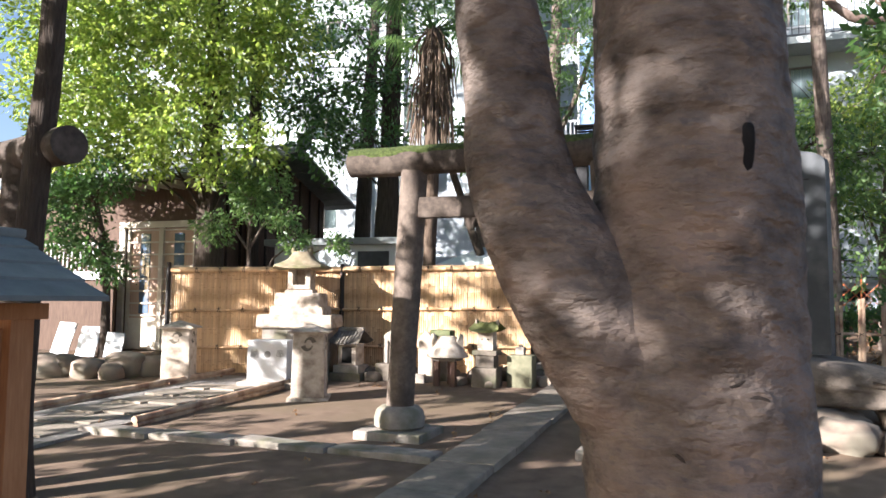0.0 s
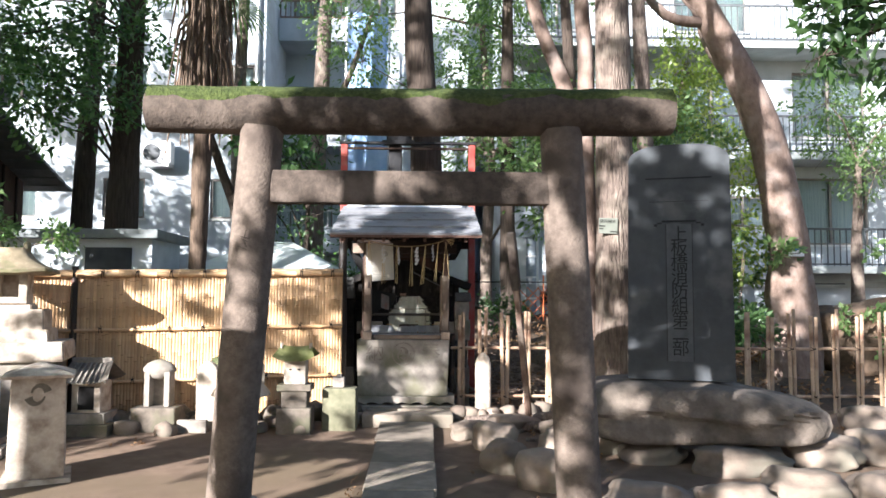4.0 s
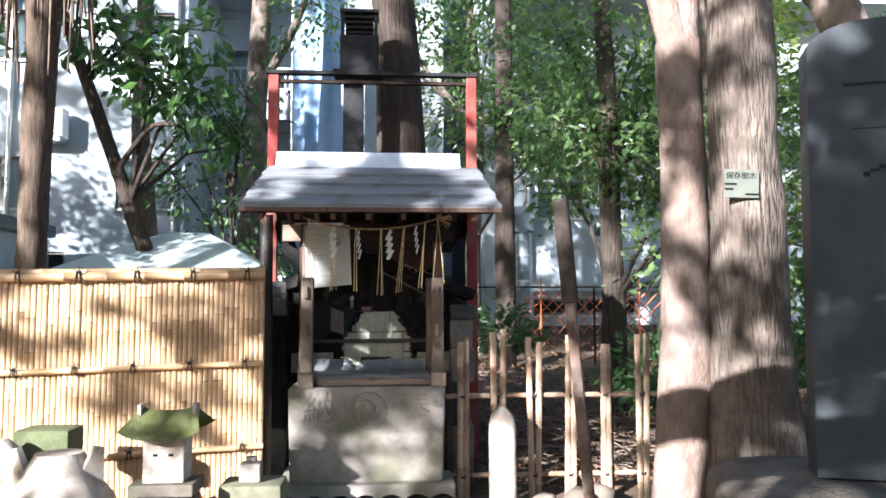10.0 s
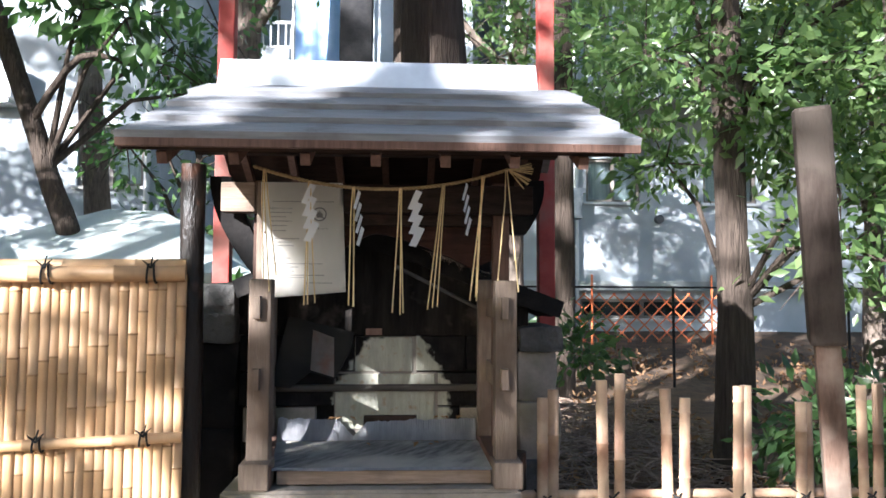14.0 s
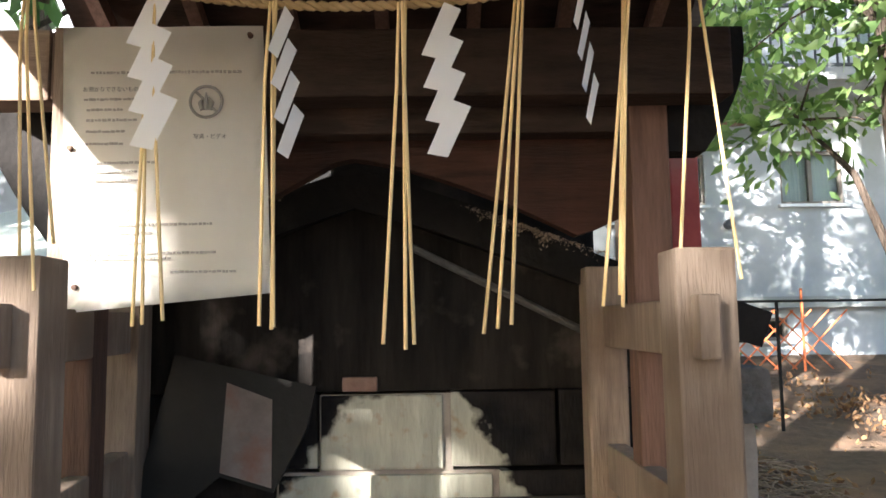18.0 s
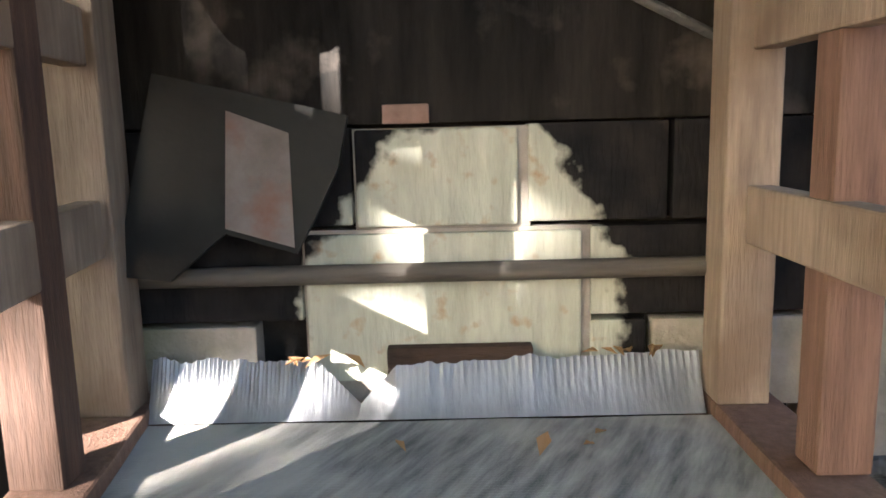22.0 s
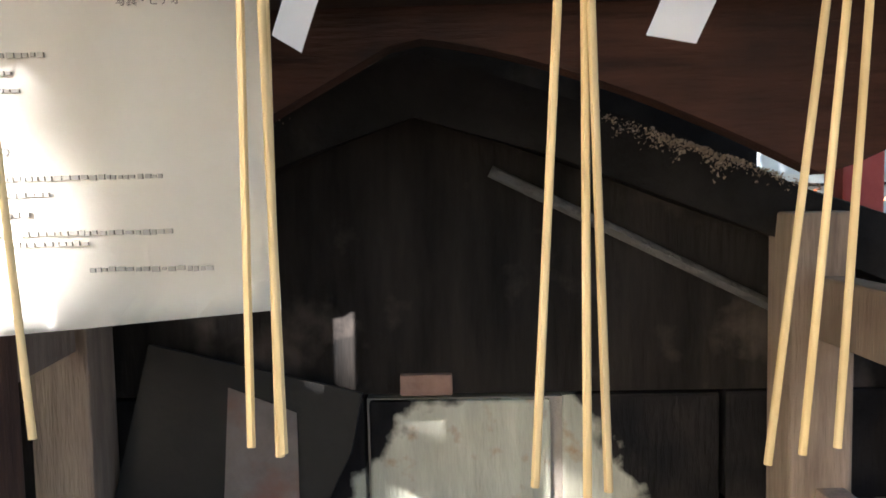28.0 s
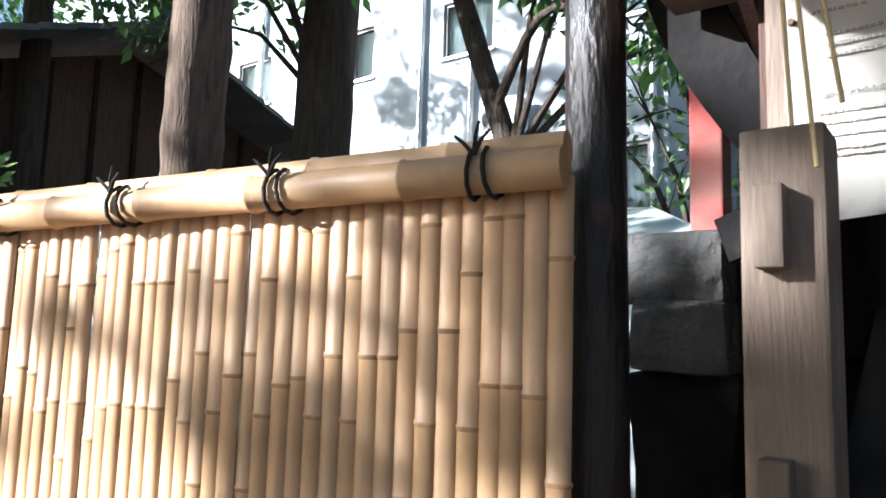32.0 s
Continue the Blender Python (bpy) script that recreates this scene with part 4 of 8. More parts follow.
# roof
EY, EZ, RY, RZ = 11.205, 2.652, 12.16, 3.112
SL = Vector((0, RY - EY, RZ - EZ))
NRM = Vector((0, -SL.z, SL.y)).normalized()
for back in (0, 1):
    mir = Matrix.Translation((0, 2 * 12.19, 0)) @ Matrix.Diagonal((1, -1, 1, 1)) if back else Matrix.Identity(4)
    for i in range(4):
        t0, t1 = i / 4 - (0.0 if i == 0 else 0.02), (i + 1) / 4 + 0.01
        a, b = Vector((0, EY, EZ)) + SL * t0, Vector((0, EY, EZ)) + SL * t1
        ha, hb = 0.918 - 0.06 * t0, 0.918 - 0.06 * t1
        lift = NRM * 0.012
        bm = bmesh.new()
        low = [Vector((0.035 - ha, a.y, a.z)), Vector((0.035 + ha, a.y, a.z)), Vector((0.035 + hb, b.y, b.z)), Vector((0.035 - hb, b.y, b.z))]
        up = [p + lift * (3.0 if k < 2 else 0.9) for k, p in enumerate(low)]
        lo = [bm.verts.new(mir @ p) for p in low]
        hi = [bm.verts.new(mir @ p) for p in up]
        for k in range(4):
            bm.faces.new((lo[k], lo[(k + 1) % 4], hi[(k + 1) % 4], hi[k]))
        bm.faces.new(lo[::-1])
        bm.faces.new(hi)
        part("roof_board", bm, M_ROOFBOARD, HUT)
    bm = bmesh.new()
    low = [Vector((-0.88, EY + 0.01, EZ - 0.006)), Vector((0.90, EY + 0.01, EZ - 0.006)), Vector((0.85, RY, RZ - 0.005)), Vector((-0.83, RY, RZ - 0.005))]
    lo = [bm.verts.new(mir @ (p - NRM * 0.026)) for p in low]
    hi = [bm.verts.new(mir @ p) for p in low]
    for k in range(4):
        bm.faces.new((lo[k], lo[(k + 1) % 4], hi[(k + 1) % 4], hi[k]))
    bm.faces.new(lo[::-1])
    bm.faces.new(hi)
    part("roof_sheathing", bm, M_WOOD_DARK, HUT)
    for i in range(7):
        x = -0.74 + 1.50 * i / 6
        bm = bmesh.new()
        p0, p1 = Vector((x, EY + 0.055, EZ - 0.05)), Vector((x, RY, RZ - 0.055))
        d = (p1 - p0)
        nn = Vector((0, -d.z, d.y)).normalized() * 0.022
        vs = []
        for p in (p0, p1):
            vs.append([bm.verts.new(mir @ (p + Vector((sx * 0.018, 0, 0)) + nn * sz)) for sx, sz in ((-1, -1), (1, -1), (1, 1), (-1, 1))])
        for k in range(4):
            bm.faces.new((vs[0][k], vs[0][(k + 1) % 4], vs[1][(k + 1) % 4], vs[1][k]))
        bm.faces.new(vs[0][::-1])
        bm.faces.new(vs[1])
        part("rafter", bm, M_WOOD_RED, HUT)
    bm = box(-0.70, 0.72, EY + 0.31, EY + 0.37, EZ + 0.02, EZ + 0.075, 0.004)
    bm.transform(mir)
    part("purlin", bm, M_WOOD_DARK, HUT)
part("fascia", box(-0.88, 0.95, EY - 0.012, EY + 0.008, EZ - 0.022, EZ + 0.008, 0.003), M_WOOD_RED, HUT)
bm = bmesh.new()
for z0, z1, w0, w1 in ((3.10, 3.245, 0.115, 0.06),):
    frustum(bm, -0.01, 12.19, z0, z1, 1.53, w0, 1.51, w1)
part("ridge_cap", bm, M_TIN, HUT, "bright sheet-metal ridge cap")
part("ridge_base", box(-0.80, 0.80, 12.10, 12.28, 3.08, 3.105, 0.004), M_ROOFBOARD, HUT)

# charred log post at the end of the screen
solo("log_post", rod((-0.785, 11.86, gz(-0.7, 11.8) - 0.1), (-0.792, 11.85, 2.68), 0.054, 0.049, 18, 16, 0.12), M_LOG, (-0.75, 11.86, gz(-0.7, 11.8)), "dark charred round log post beside the screen", "post", smooth=40)

# ---- inside the shrine: the sooty stone hearth ----
HEARTH = thing("stone_hearth", (0.0, 12.9, gz(0, 12.9)), "soot-blackened stone hearth with a gabled slab roof behind the shrine", "hearth")
BW = 12.235
part("core", box(-0.66, 0.66, BW + 0.05, 12.75, gz(0, 13) - 0.2, 2.02, 0.02), M_SOOT_SHADE, HEARTH)
# gable wall above the block courses
bm = bmesh.new()
pf = [(-0.72, 1.935), (0.72, 1.935), (0.72, 2.08), (-0.03, 2.35), (-0.72, 2.10)]
a = [bm.verts.new((x, BW, z)) for x, z in pf]
b = [bm.verts.new((x, 12.75, z)) for x, z in pf]
bm.faces.new(a)
bm.faces.new(b[::-1])
for k in range(5):
    bm.faces.new((a[k], b[k], b[(k + 1) % 5], a[(k + 1) % 5]))
M_GABLE = material("streaked soot", [(0.003, 0.003, 0.003), (0.026, 0.022, 0.019)], 5, 0.85, 0.25, 30, (3, 3, 0.45), stains=(0.07, 0.057, 0.048), stain_scale=2.6, stain_at=0.64, spec=0.1)
part("gable", bm, M_GABLE, HEARTH)
for (x0, z0), (x1, z1) in (((-0.03, 2.345), (0.86, 2.02)), ((-0.03, 2.345), (-0.66, 2.115))):
    bm = bmesh.new()
    d = Vector((x1 - x0, 0, z1 - z0)).normalized()
    up = Vector((-d.z, 0, d.x))
    up = up if up.z > 0 else -up
    vs = []
    for y in (BW - 0.06, 12.5, 12.78):
        vs.append([bm.verts.new(Vector((x0, y, z0))), bm.verts.new(Vector((x1, y, z1))), bm.verts.new(Vector((x1, y, z1)) + up * 0.085), bm.verts.new(Vector((x0, y, z0 + 0.09)))])
    for p, q in zip(vs, vs[1:]):
        for k in range(4):
            bm.faces.new((p[k], q[k], q[(k + 1) % 4], p[(k + 1) % 4]))
    bm.faces.new(vs[0])
    bm.faces.new(vs[-1][::-1])
    bmesh.ops.subdivide_edges(bm, edges=bm.edges[:], cuts=4, use_grid_fill=True)
    for v in bm.verts:
        v.co += Vector((0.016, 0.022, 0.022)) * noise.noise(v.co * 9)
    part("roof_slab", bm, M_SOOT_SHADE, HEARTH, smooth=50)
# pale sandy crust that flakes along the slab's front edge
M_CRUST = material("sandy crust", [(0.16, 0.12, 0.085), (0.34, 0.27, 0.20)], 40, 0.95, 0.6, 90)
rnd = random.Random(52)
bm = bmesh.new()
for lo, hi, count in ((0.20, 0.55, 900), (-0.275, -0.185, 160)):
    for q in range(count):
        x = rnd.triangular(lo, hi, (lo + hi) / 2)
        r = rnd.uniform(0.0012, 0.0042)
        drop = abs(rnd.gauss(0, 0.02)) * (0.5 + noise.noise(Vector((x * 30, 0, 0))))
        c = Vector((x, BW - 0.066 + rnd.uniform(-0.004, 0.008), 2.434 - 0.362 * abs(x + 0.03) - abs(drop)))
        vs = [bm.verts.new(c + Vector((rnd.uniform(-1, 1), rnd.uniform(-0.6, 0.6), rnd.uniform(-1, 1))) * r) for _ in range(4)]
        for tri in ((0, 1, 2), (0, 3, 1), (1, 3, 2), (2, 3, 0)):
            bm.faces.new([vs[k] for k in tri])
tagged(part("crust", bm, M_CRUST, HEARTH, "pale sandy crust on the slab edge"), "pale sandy crust on the slab edge", kind="stuff")
# low smoke hood under the chimney
part("smoke_hood", box(-0.13, 0.57, 12.50, 12.79, 2.16, 2.56, 0.01), M_SOOT_SHADE, HEARTH)
part("moulding", rod((0.074, BW - 0.010, 2.266), (0.56, BW - 0.010, 2.022), 0.009, seg=8, cuts=8, wobble=0.2), M_ROCK, HEARTH, "grey raised moulding line", smooth=50)
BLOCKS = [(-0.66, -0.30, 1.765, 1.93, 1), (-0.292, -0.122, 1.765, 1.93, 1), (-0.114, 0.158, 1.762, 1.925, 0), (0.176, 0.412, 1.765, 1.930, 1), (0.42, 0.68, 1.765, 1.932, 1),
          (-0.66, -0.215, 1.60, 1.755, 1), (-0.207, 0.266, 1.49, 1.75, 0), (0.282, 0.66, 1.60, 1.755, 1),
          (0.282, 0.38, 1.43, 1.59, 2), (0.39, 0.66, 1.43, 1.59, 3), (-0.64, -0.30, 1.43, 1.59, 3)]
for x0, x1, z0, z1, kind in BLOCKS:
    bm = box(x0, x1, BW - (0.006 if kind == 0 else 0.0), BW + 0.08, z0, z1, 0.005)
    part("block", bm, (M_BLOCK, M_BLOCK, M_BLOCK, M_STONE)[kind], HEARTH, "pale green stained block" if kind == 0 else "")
part("mortar", box(-0.212, 0.284, BW + 0.004, BW + 0.05, 1.43, 1.757), M_STONE, HEARTH, "grey mortar between the pale blocks")
part("mortar", box(-0.118, 0.18, BW + 0.004, BW + 0.05, 1.7575, 1.927), M_STONE, HEARTH, "grey mortar between the pale blocks")
part("brick_end", box(-0.066, 0.012, BW - 0.012, BW + 0.02, 1.934, 1.966, 0.003), material("pinkish brick", [(0.17, 0.10, 0.075), (0.27, 0.175, 0.14)], 20, 0.9, 0.3), HEARTH)
# rough stones that flank the hearth
for k, (x0, x1, z0, z1, mt) in enumerate(((-0.88, -0.665, 0.45, 1.0, M_ROCK), (-0.86, -0.665, 0.99, 1.5, M_SOOT_SHADE), (-0.88, -0.665, 1.49, 1.90, M_SOOT_SHADE), (-0.865, -0.665, 1.895, 2.04, M_ROCK), (-0.885, -0.665, 2.035, 2.18, M_ROCK),
                                          (0.665, 0.86, 0.45, 1.0, M_STONE), (0.665, 0.83, 0.99, 1.35, M_ROCK), (0.665, 0.86, 1.34, 1.62, M_STONE), (0.665, 0.85, 1.615, 1.86, M_STONE), (0.665, 0.875, 1.855, 1.98, M_ROCK))):
    bm = box(x0, x1, 12.16 + 0.02 * (k % 3), 12.74, z0, z1, 0.02)
    bmesh.ops.subdivide_edges(bm, edges=[e for e in bm.edges if e.calc_length() > 0.08], cuts=3, use_grid_fill=True)
    for v in bm.verts:
        v.co += Vector((0.02, 0.025, 0.012)) * noise.noise(v.co * 7 + Vector((k, 0, 0)))
    part("side_stone", bm, mt, HEARTH, smooth=45)
# leaning black board
BOARD = thing("leaning_board", (-0.34, 12.17, 1.46), "black charred board with a bare lower corner leaning inside the hearth", "board")
m = Matrix.Translation((0, 12.165, 1.70)) @ Matrix.Rotation(radians(-8), 4, "X")
bm = bmesh.new()
pf = [(-0.50, 0.0), (-0.43, 0.325), (-0.118, 0.25), (-0.135, 0.165), (-0.175, 0.085), (-0.205, 0.03), (-0.32, 0.065), (-0.41, -0.01)]
a = [bm.verts.new(m @ Vector((x, -0.012, z))) for x, z in pf]
b = [bm.verts.new(m @ Vector((x, 0.0, z))) for x, z in pf]
bm.faces.new(a)
bm.faces.new(b[::-1])
for k in range(len(pf)):
    bm.faces.new((a[k], b[k], b[(k + 1) % len(pf)], a[(k + 1) % len(pf)]))
M_BOARD_FACE = material("smoky board", [(0.006, 0.006, 0.0055), (0.016, 0.015, 0.013)], 5, 0.6, 0.2, 30, spec=0.2)
part("panel", bm, M_BOARD_FACE, BOARD)
# bare strip of the board; the sun patch on it is put into its pale colour
bm = bmesh.new()
pf = [(-0.318, 0.073), (-0.312, 0.262), (-0.212, 0.224), (-0.207, 0.04)]
vs = [bm.verts.new(m @ Vector((x, -0.0155, z))) for x, z in pf]
bm.faces.new(vs)
bmesh.ops.solidify(bm, geom=bm.faces[:], thickness=0.002)
M_BARE_LIT = material("bare paint with sun patch", [(0.17, 0.14, 0.125), (0.34, 0.29, 0.265)], 8, 0.5, 0.2, 20, stains=(0.27, 0.105, 0.065), stain_scale=2.4, stain_at=0.62)
part("bare_lit_corner", bm, M_BARE_LIT, BOARD, "pale bare strip with a painted sun patch and rusty lower edge")

# mat, foil, leaves
def wavy_sheet(corners, nu, nv, amp, thick, torn=0.0, seed=0):
    a, b, c, d = [Vector(p) for p in corners]
    bm = bmesh.new()
    g = []
    for j in range(nv + 1):
        row = []
        for i in range(nu + 1):
            u, v = i / nu, j / nv
            p = a.lerp(b, u).lerp(d.lerp(c, u), v)
            p.z += amp * noise.noise((u * 5 + seed, v * 3, 0))
            if torn and j == nv:
                p += (c - b) * torn * noise.noise((u * 11 + seed, 4, 0))
            row.append(bm.verts.new(p))
        g.append(row)
    for r0, r1 in zip(g, g[1:]):
        for i in range(nu):
            bm.faces.new((r0[i], r0[i + 1], r1[i + 1], r1[i]))
    bmesh.ops.solidify(bm, geom=bm.faces[:], thickness=thick)
    return bm


MAT = thing("floor_mat", (0.0, 11.85, 1.445), "dusty grey corrugated plastic mat with swept dust", "mat")
bm = bmesh.new()
nu, nv = 8, 150
g = []
for j in range(nv + 1):
    y = 11.574 + 0.572 * j / nv
    g.append([bm.verts.new((-0.40 - 0.09 * j / nv + (0.865 + 0.10 * j / nv) * i / nu, y, 1.449 + (0.0016 if j % 2 else 0.0) + 0.003 * noise.noise((i * 0.7, y * 6, 1)))) for i in range(nu + 1)])
for r0, r1 in zip(g, g[1:]):
    for i in range(nu):
        bm.faces.new((r0[i], r0[i + 1], r1[i + 1], r1[i]))
bmesh.ops.solidify(bm, geom=bm.faces[:], thickness=0.006)
part("sheet", bm, M_MAT, MAT)
part("front_edge", wavy_sheet([(-0.405, 11.566, 1.446), (0.468, 11.566, 1.446), (0.468, 11.576, 1.455), (-0.405, 11.576, 1.455)], 40, 2, 0.004, 0.003, seed=3), M_FOIL, MAT, "pale cut edge of the sheet")


def foil(xa, xb, za, zb, notch, seed):
    """A strip of ribbed insulation bent up against the wall, its upper edge torn; notch: the end where it is cut away."""
    bm = bmesh.new()
    n, rows = 150, []
    for i in range(n + 1):
        u = i / n
        x = xa + (xb - xa) * u
        h = za + (zb - za) * u - 1.452 + 0.010 * noise.noise((u * 9, seed, 0)) + 0.004 * noise.noise((u * 40, seed, 2))
        end = (1 - u if notch > 0 else u) * (xb - xa)
        h *= min(1.0, max(0.06, (end + 0.004) / 0.075))
        bend = 0.012 * noise.noise((u * 4, seed, 7)) + 0.0012 * math.sin(i * 2.1)
        rows.append([bm.verts.new((x, 12.146 + 0.05 * v ** 0.8 + bend * v, 1.452 + h * v)) for v in (0, 0.2, 0.45, 0.7, 0.9, 1.0)])
    for a, b in zip(rows, rows[1:]):
        for k in range(5):
            bm.faces.new((a[k], b[k], b[k + 1], a[k + 1]))
    bmesh.ops.solidify(bm, geom=bm.faces[:], thickness=0.002)
    return bm


solo("foil_sheet", foil(-0.468, -0.112, 1.548, 1.536, 1, 1), M_FOIL, (-0.46, 12.15, 1.457), "creased silvery insulation sheet with a torn notch", "foil sheet", smooth=30)
solo("foil_sheet", foil(-0.122, 0.458, 1.530, 1.545, -1, 5), M_FOIL, (-0.12, 12.15, 1.457), "ribbed silvery insulation sheet bent up along the wall", "foil sheet", smooth=30)
part("sill_beam", box(-0.07, 0.18, 12.203, 12.232, 1.475, 1.556, 0.005), M_WOOD_DARK, HUT)
rnd = random.Random(5)
for i in range(16):
    x, y = rnd.choice([(rnd.uniform(0.27, 0.40), 12.17), (rnd.uniform(-0.22, -0.1), 12.15), (rnd.uniform(-0.36, 0.43), rnd.uniform(12.02, 12.07))])
    z = 1.453 if y < 12.1 else 1.55
    bm = bmesh.new()
    a = rnd.uniform(0, 6.28)
    s = rnd.uniform(0.012, 0.03)
    d, w = Vector((math.cos(a), math.sin(a), 0.25)), Vector((-math.sin(a), math.cos(a), 0.1))
    c = Vector((x, y, z + 0.004))
    vs = [bm.verts.new(c - d * s), bm.verts.new(c + w * s * 0.4 + Vector((0, 0, 0.006))), bm.verts.new(c + d * s), bm.verts.new(c - w * s * 0.4 + Vector((0, 0, 0.006)))]
    bm.faces.new(vs[:3])
    bm.faces.new((vs[0], vs[2], vs[3]))
    solo("fallen_leaf", bm, M_LEAF_DRY, (x, y, z), "small curled dry brown leaf lying in the shrine", "leaf", "fallen leaves in the shrine")

# ---- straw rope, paper streamers, straws ----
ROPE = thing("straw_rope", (0.0, 11.64, 2.50), "twisted straw rope hung across the shrine with loose straws", "rope")
RA, RB = Vector((-0.485, 11.585, 2.632)), Vector((0.53, 11.585, 2.632))

M_ROPE_STRAW = material("smoke-darkened straw", [(0.26, 0.18, 0.085), (0.44, 0.325, 0.17)], 20, 0.85, 0.4, 80)


def rope_at(t):
    p = RA.lerp(RB, t)
    p.z -= 0.085 * 4 * t * (1 - t)
    return p


for ph in (0, math.pi):
    bm = bmesh.new()
    n = 150
    pts = []
    for i in range(n + 1):
        p = rope_at(i / n)
        a = i / n * 60 * math.pi + ph
        pts.append(p + Vector((0, math.cos(a), math.sin(a))) * 0.0038)
    tube(bm, pts, [0.0047] * (n + 1), 6)
    part("strand", bm, M_ROPE_STRAW, ROPE, smooth=60)
rnd = random.Random(31)


def straw(p0, p1, bend, r=0.0026, name="straw"):
    bm = bmesh.new()
    p0, p1 = Vector(p0), Vector(p1)
    mid = p0.lerp(p1, 0.25) + Vector((bend, -0.004, 0))
    tube(bm, [p0, p0.lerp(mid, 0.7), mid, mid.lerp(p1, 0.5), p1], [r * 0.8, r, r, r, r * 1.05], 6)
    part(name, bm, M_STRAW, ROPE, smooth=60)


for t, ends in ((0.045, ((-0.43, 2.10), (-0.41, 2.136), (-0.384, 2.20))), (0.22, ((-0.276, 2.085), (-0.261, 2.087), (-0.232, 2.092))), (0.392, ((-0.102, 2.083), (-0.084, 2.078), (-0.081, 2.081))),
                (0.575, ((0.069, 2.056), (0.100, 2.048), (0.112, 2.055))), (0.744, ((0.208, 2.068), (0.227, 2.075), (0.246, 2.080))), (0.90, ((0.375, 2.104), (0.398, 2.119), (0.401, 2.102))),
                (0.995, ((0.483, 2.139), (0.569, 2.139)))):
    p = rope_at(t)
    for i, (x, z) in enumerate(ends):
        dx = (i - 1) * 0.005
        straw(p + Vector((dx, -0.008 - 0.003 * i, 0.0)), Vector((x, 11.568 - 0.003 * i, z)), rnd.uniform(-0.006, 0.006))

for i in range(12):
    p = rope_at(1.0)
    a = rnd.uniform(-0.9, 0.35)
    straw(p, p + Vector((0.10 * math.cos(a), rnd.uniform(-0.03, 0.02), 0.10 * math.sin(a))), 0.0, 0.0022, "tassel_straw")


def streamer(t, w, tilt, turn, label="white zigzag paper streamer hung on the rope"):
    """A folded strip of paper of four offset panels."""
    p = rope_at(t)
    th = thing("paper_streamer", p, label, "paper streamer", "streamers on the straw rope")
    m = Matrix.Translation(p + Vector((0, -0.02, -0.002))) @ Matrix.Rotation(radians(turn), 4, "Z") @ Matrix.Rotation(radians(tilt), 4, "Y")
    for k in range(4):
        x, z0, y = w * 0.08 * k, -0.3 * w - k * w * 2.0, -0.004 * k
        g = 1.18 if k == 3 else 1.0
        q = [(x, z0), (x + w * g, z0 - w * 0.42), (x + w * g - w * 1.35, z0 - w * 3.35), (x - w * 1.35, z0 - w * 3.15)]
        bm = bmesh.new()
        bm.faces.new([bm.verts.new((a, y + 0.006 * (i // 2), z)) for i, (a, z) in enumerate(q)])
        bmesh.ops.solidify(bm, geom=bm.faces[:], thickness=0.0008)
        bm.transform(m)
        part("fold", bm, M_WHITE, th)


streamer(0.222, 0.025, -1, 20)
streamer(0.41, 0.024, 0, 68)
streamer(0.635, 0.0245, 0, 5)
streamer(0.832, 0.023, 0, 64)

# ---- notice ----
NOTICE = thing("paper_notice", (-0.33, 11.775, 2.10), "laminated paper notice in faint print pinned to the lintel", "notice")


def sheet_y(u, v):
    """The sheet bellies a little and its lower corner lifts."""
    return 11.781 - 0.006 * math.sin(u * 3.0) * (1 - v) - 0.016 * (1 - v) ** 2 * u ** 2


bm = bmesh.new()
nu, nv = 14, 18
g = []
for j in range(nv + 1):
    row = []
    for i in range(nu + 1):
        u, v = i / nu, j / nv
        row.append(bm.verts.new((-0.491 + 0.342 * u + (0.016 + 0.005 * u) * (1 - v), sheet_y(u, v) + 0.0025 * noise.noise((u * 5, v * 6, 2)), 2.108 + 0.029 * u * (1 - v) + 0.491 * v)))
    g.append(row)
for r0, r1 in zip(g, g[1:]):
    for i in range(nu):
        bm.faces.new((r0[i], r0[i + 1], r1[i + 1], r1[i]))
bmesh.ops.solidify(bm, geom=bm.faces[:], thickness=0.001)
part("sheet", bm, M_PAPER, NOTICE, smooth=60)
M_PRINT = material("faded print", [(0.30, 0.28, 0.25), (0.40, 0.38, 0.34)], 60, 0.5, 0.0)
rnd = random.Random(77)


def print_line(z, x0, x1, size=0.0026):
    bm = bmesh.new()
    x = x0
    while x < x1:
        w = rnd.uniform(0.003, 0.007)
        yy = sheet_y((x + 0.49) / 0.345, (z - 2.11) / 0.49)
        bx(bm, x, x + w, yy - 0.0038, yy - 0.0015, z - size * rnd.uniform(0.5, 1.0), z + size * rnd.uniform(0.5, 1.0))
        x += w + rnd.uniform(0.001, 0.003)
    part("print_line", bm, M_PRINT, NOTICE)


for z, x0, x1 in ((2.517, -0.44, -0.19), (2.470, -0.45, -0.36), (2.452, -0.445, -0.385), (2.434, -0.445, -0.365), (2.414, -0.445, -0.38), (2.393, -0.445, -0.385), (2.360, -0.43, -0.33), (2.345, -0.43, -0.36),
                  (2.330, -0.43, -0.35), (2.254, -0.442, -0.23), (2.240, -0.44, -0.33), (2.223, -0.44, -0.353), (2.206, -0.435, -0.22), (2.197, -0.44, -0.295), (2.174, -0.295, -0.19)):
    print_line(z, x0, x1)
for body, x, z in (("お預かりできるもの", -0.405, 2.277), ("お預かりできないもの", -0.405, 2.487), ("写真・ビデオ", -0.235, 2.403)):
    yy = sheet_y((x + 0.49) / 0.345, (z - 2.11) / 0.49)
    text_mesh(body, 0.0095, 0.0004, M_INK, NOTICE, Matrix.Translation((x, yy - 0.0036, z)) @ Matrix.Rotation(radians(90), 4, "X"))
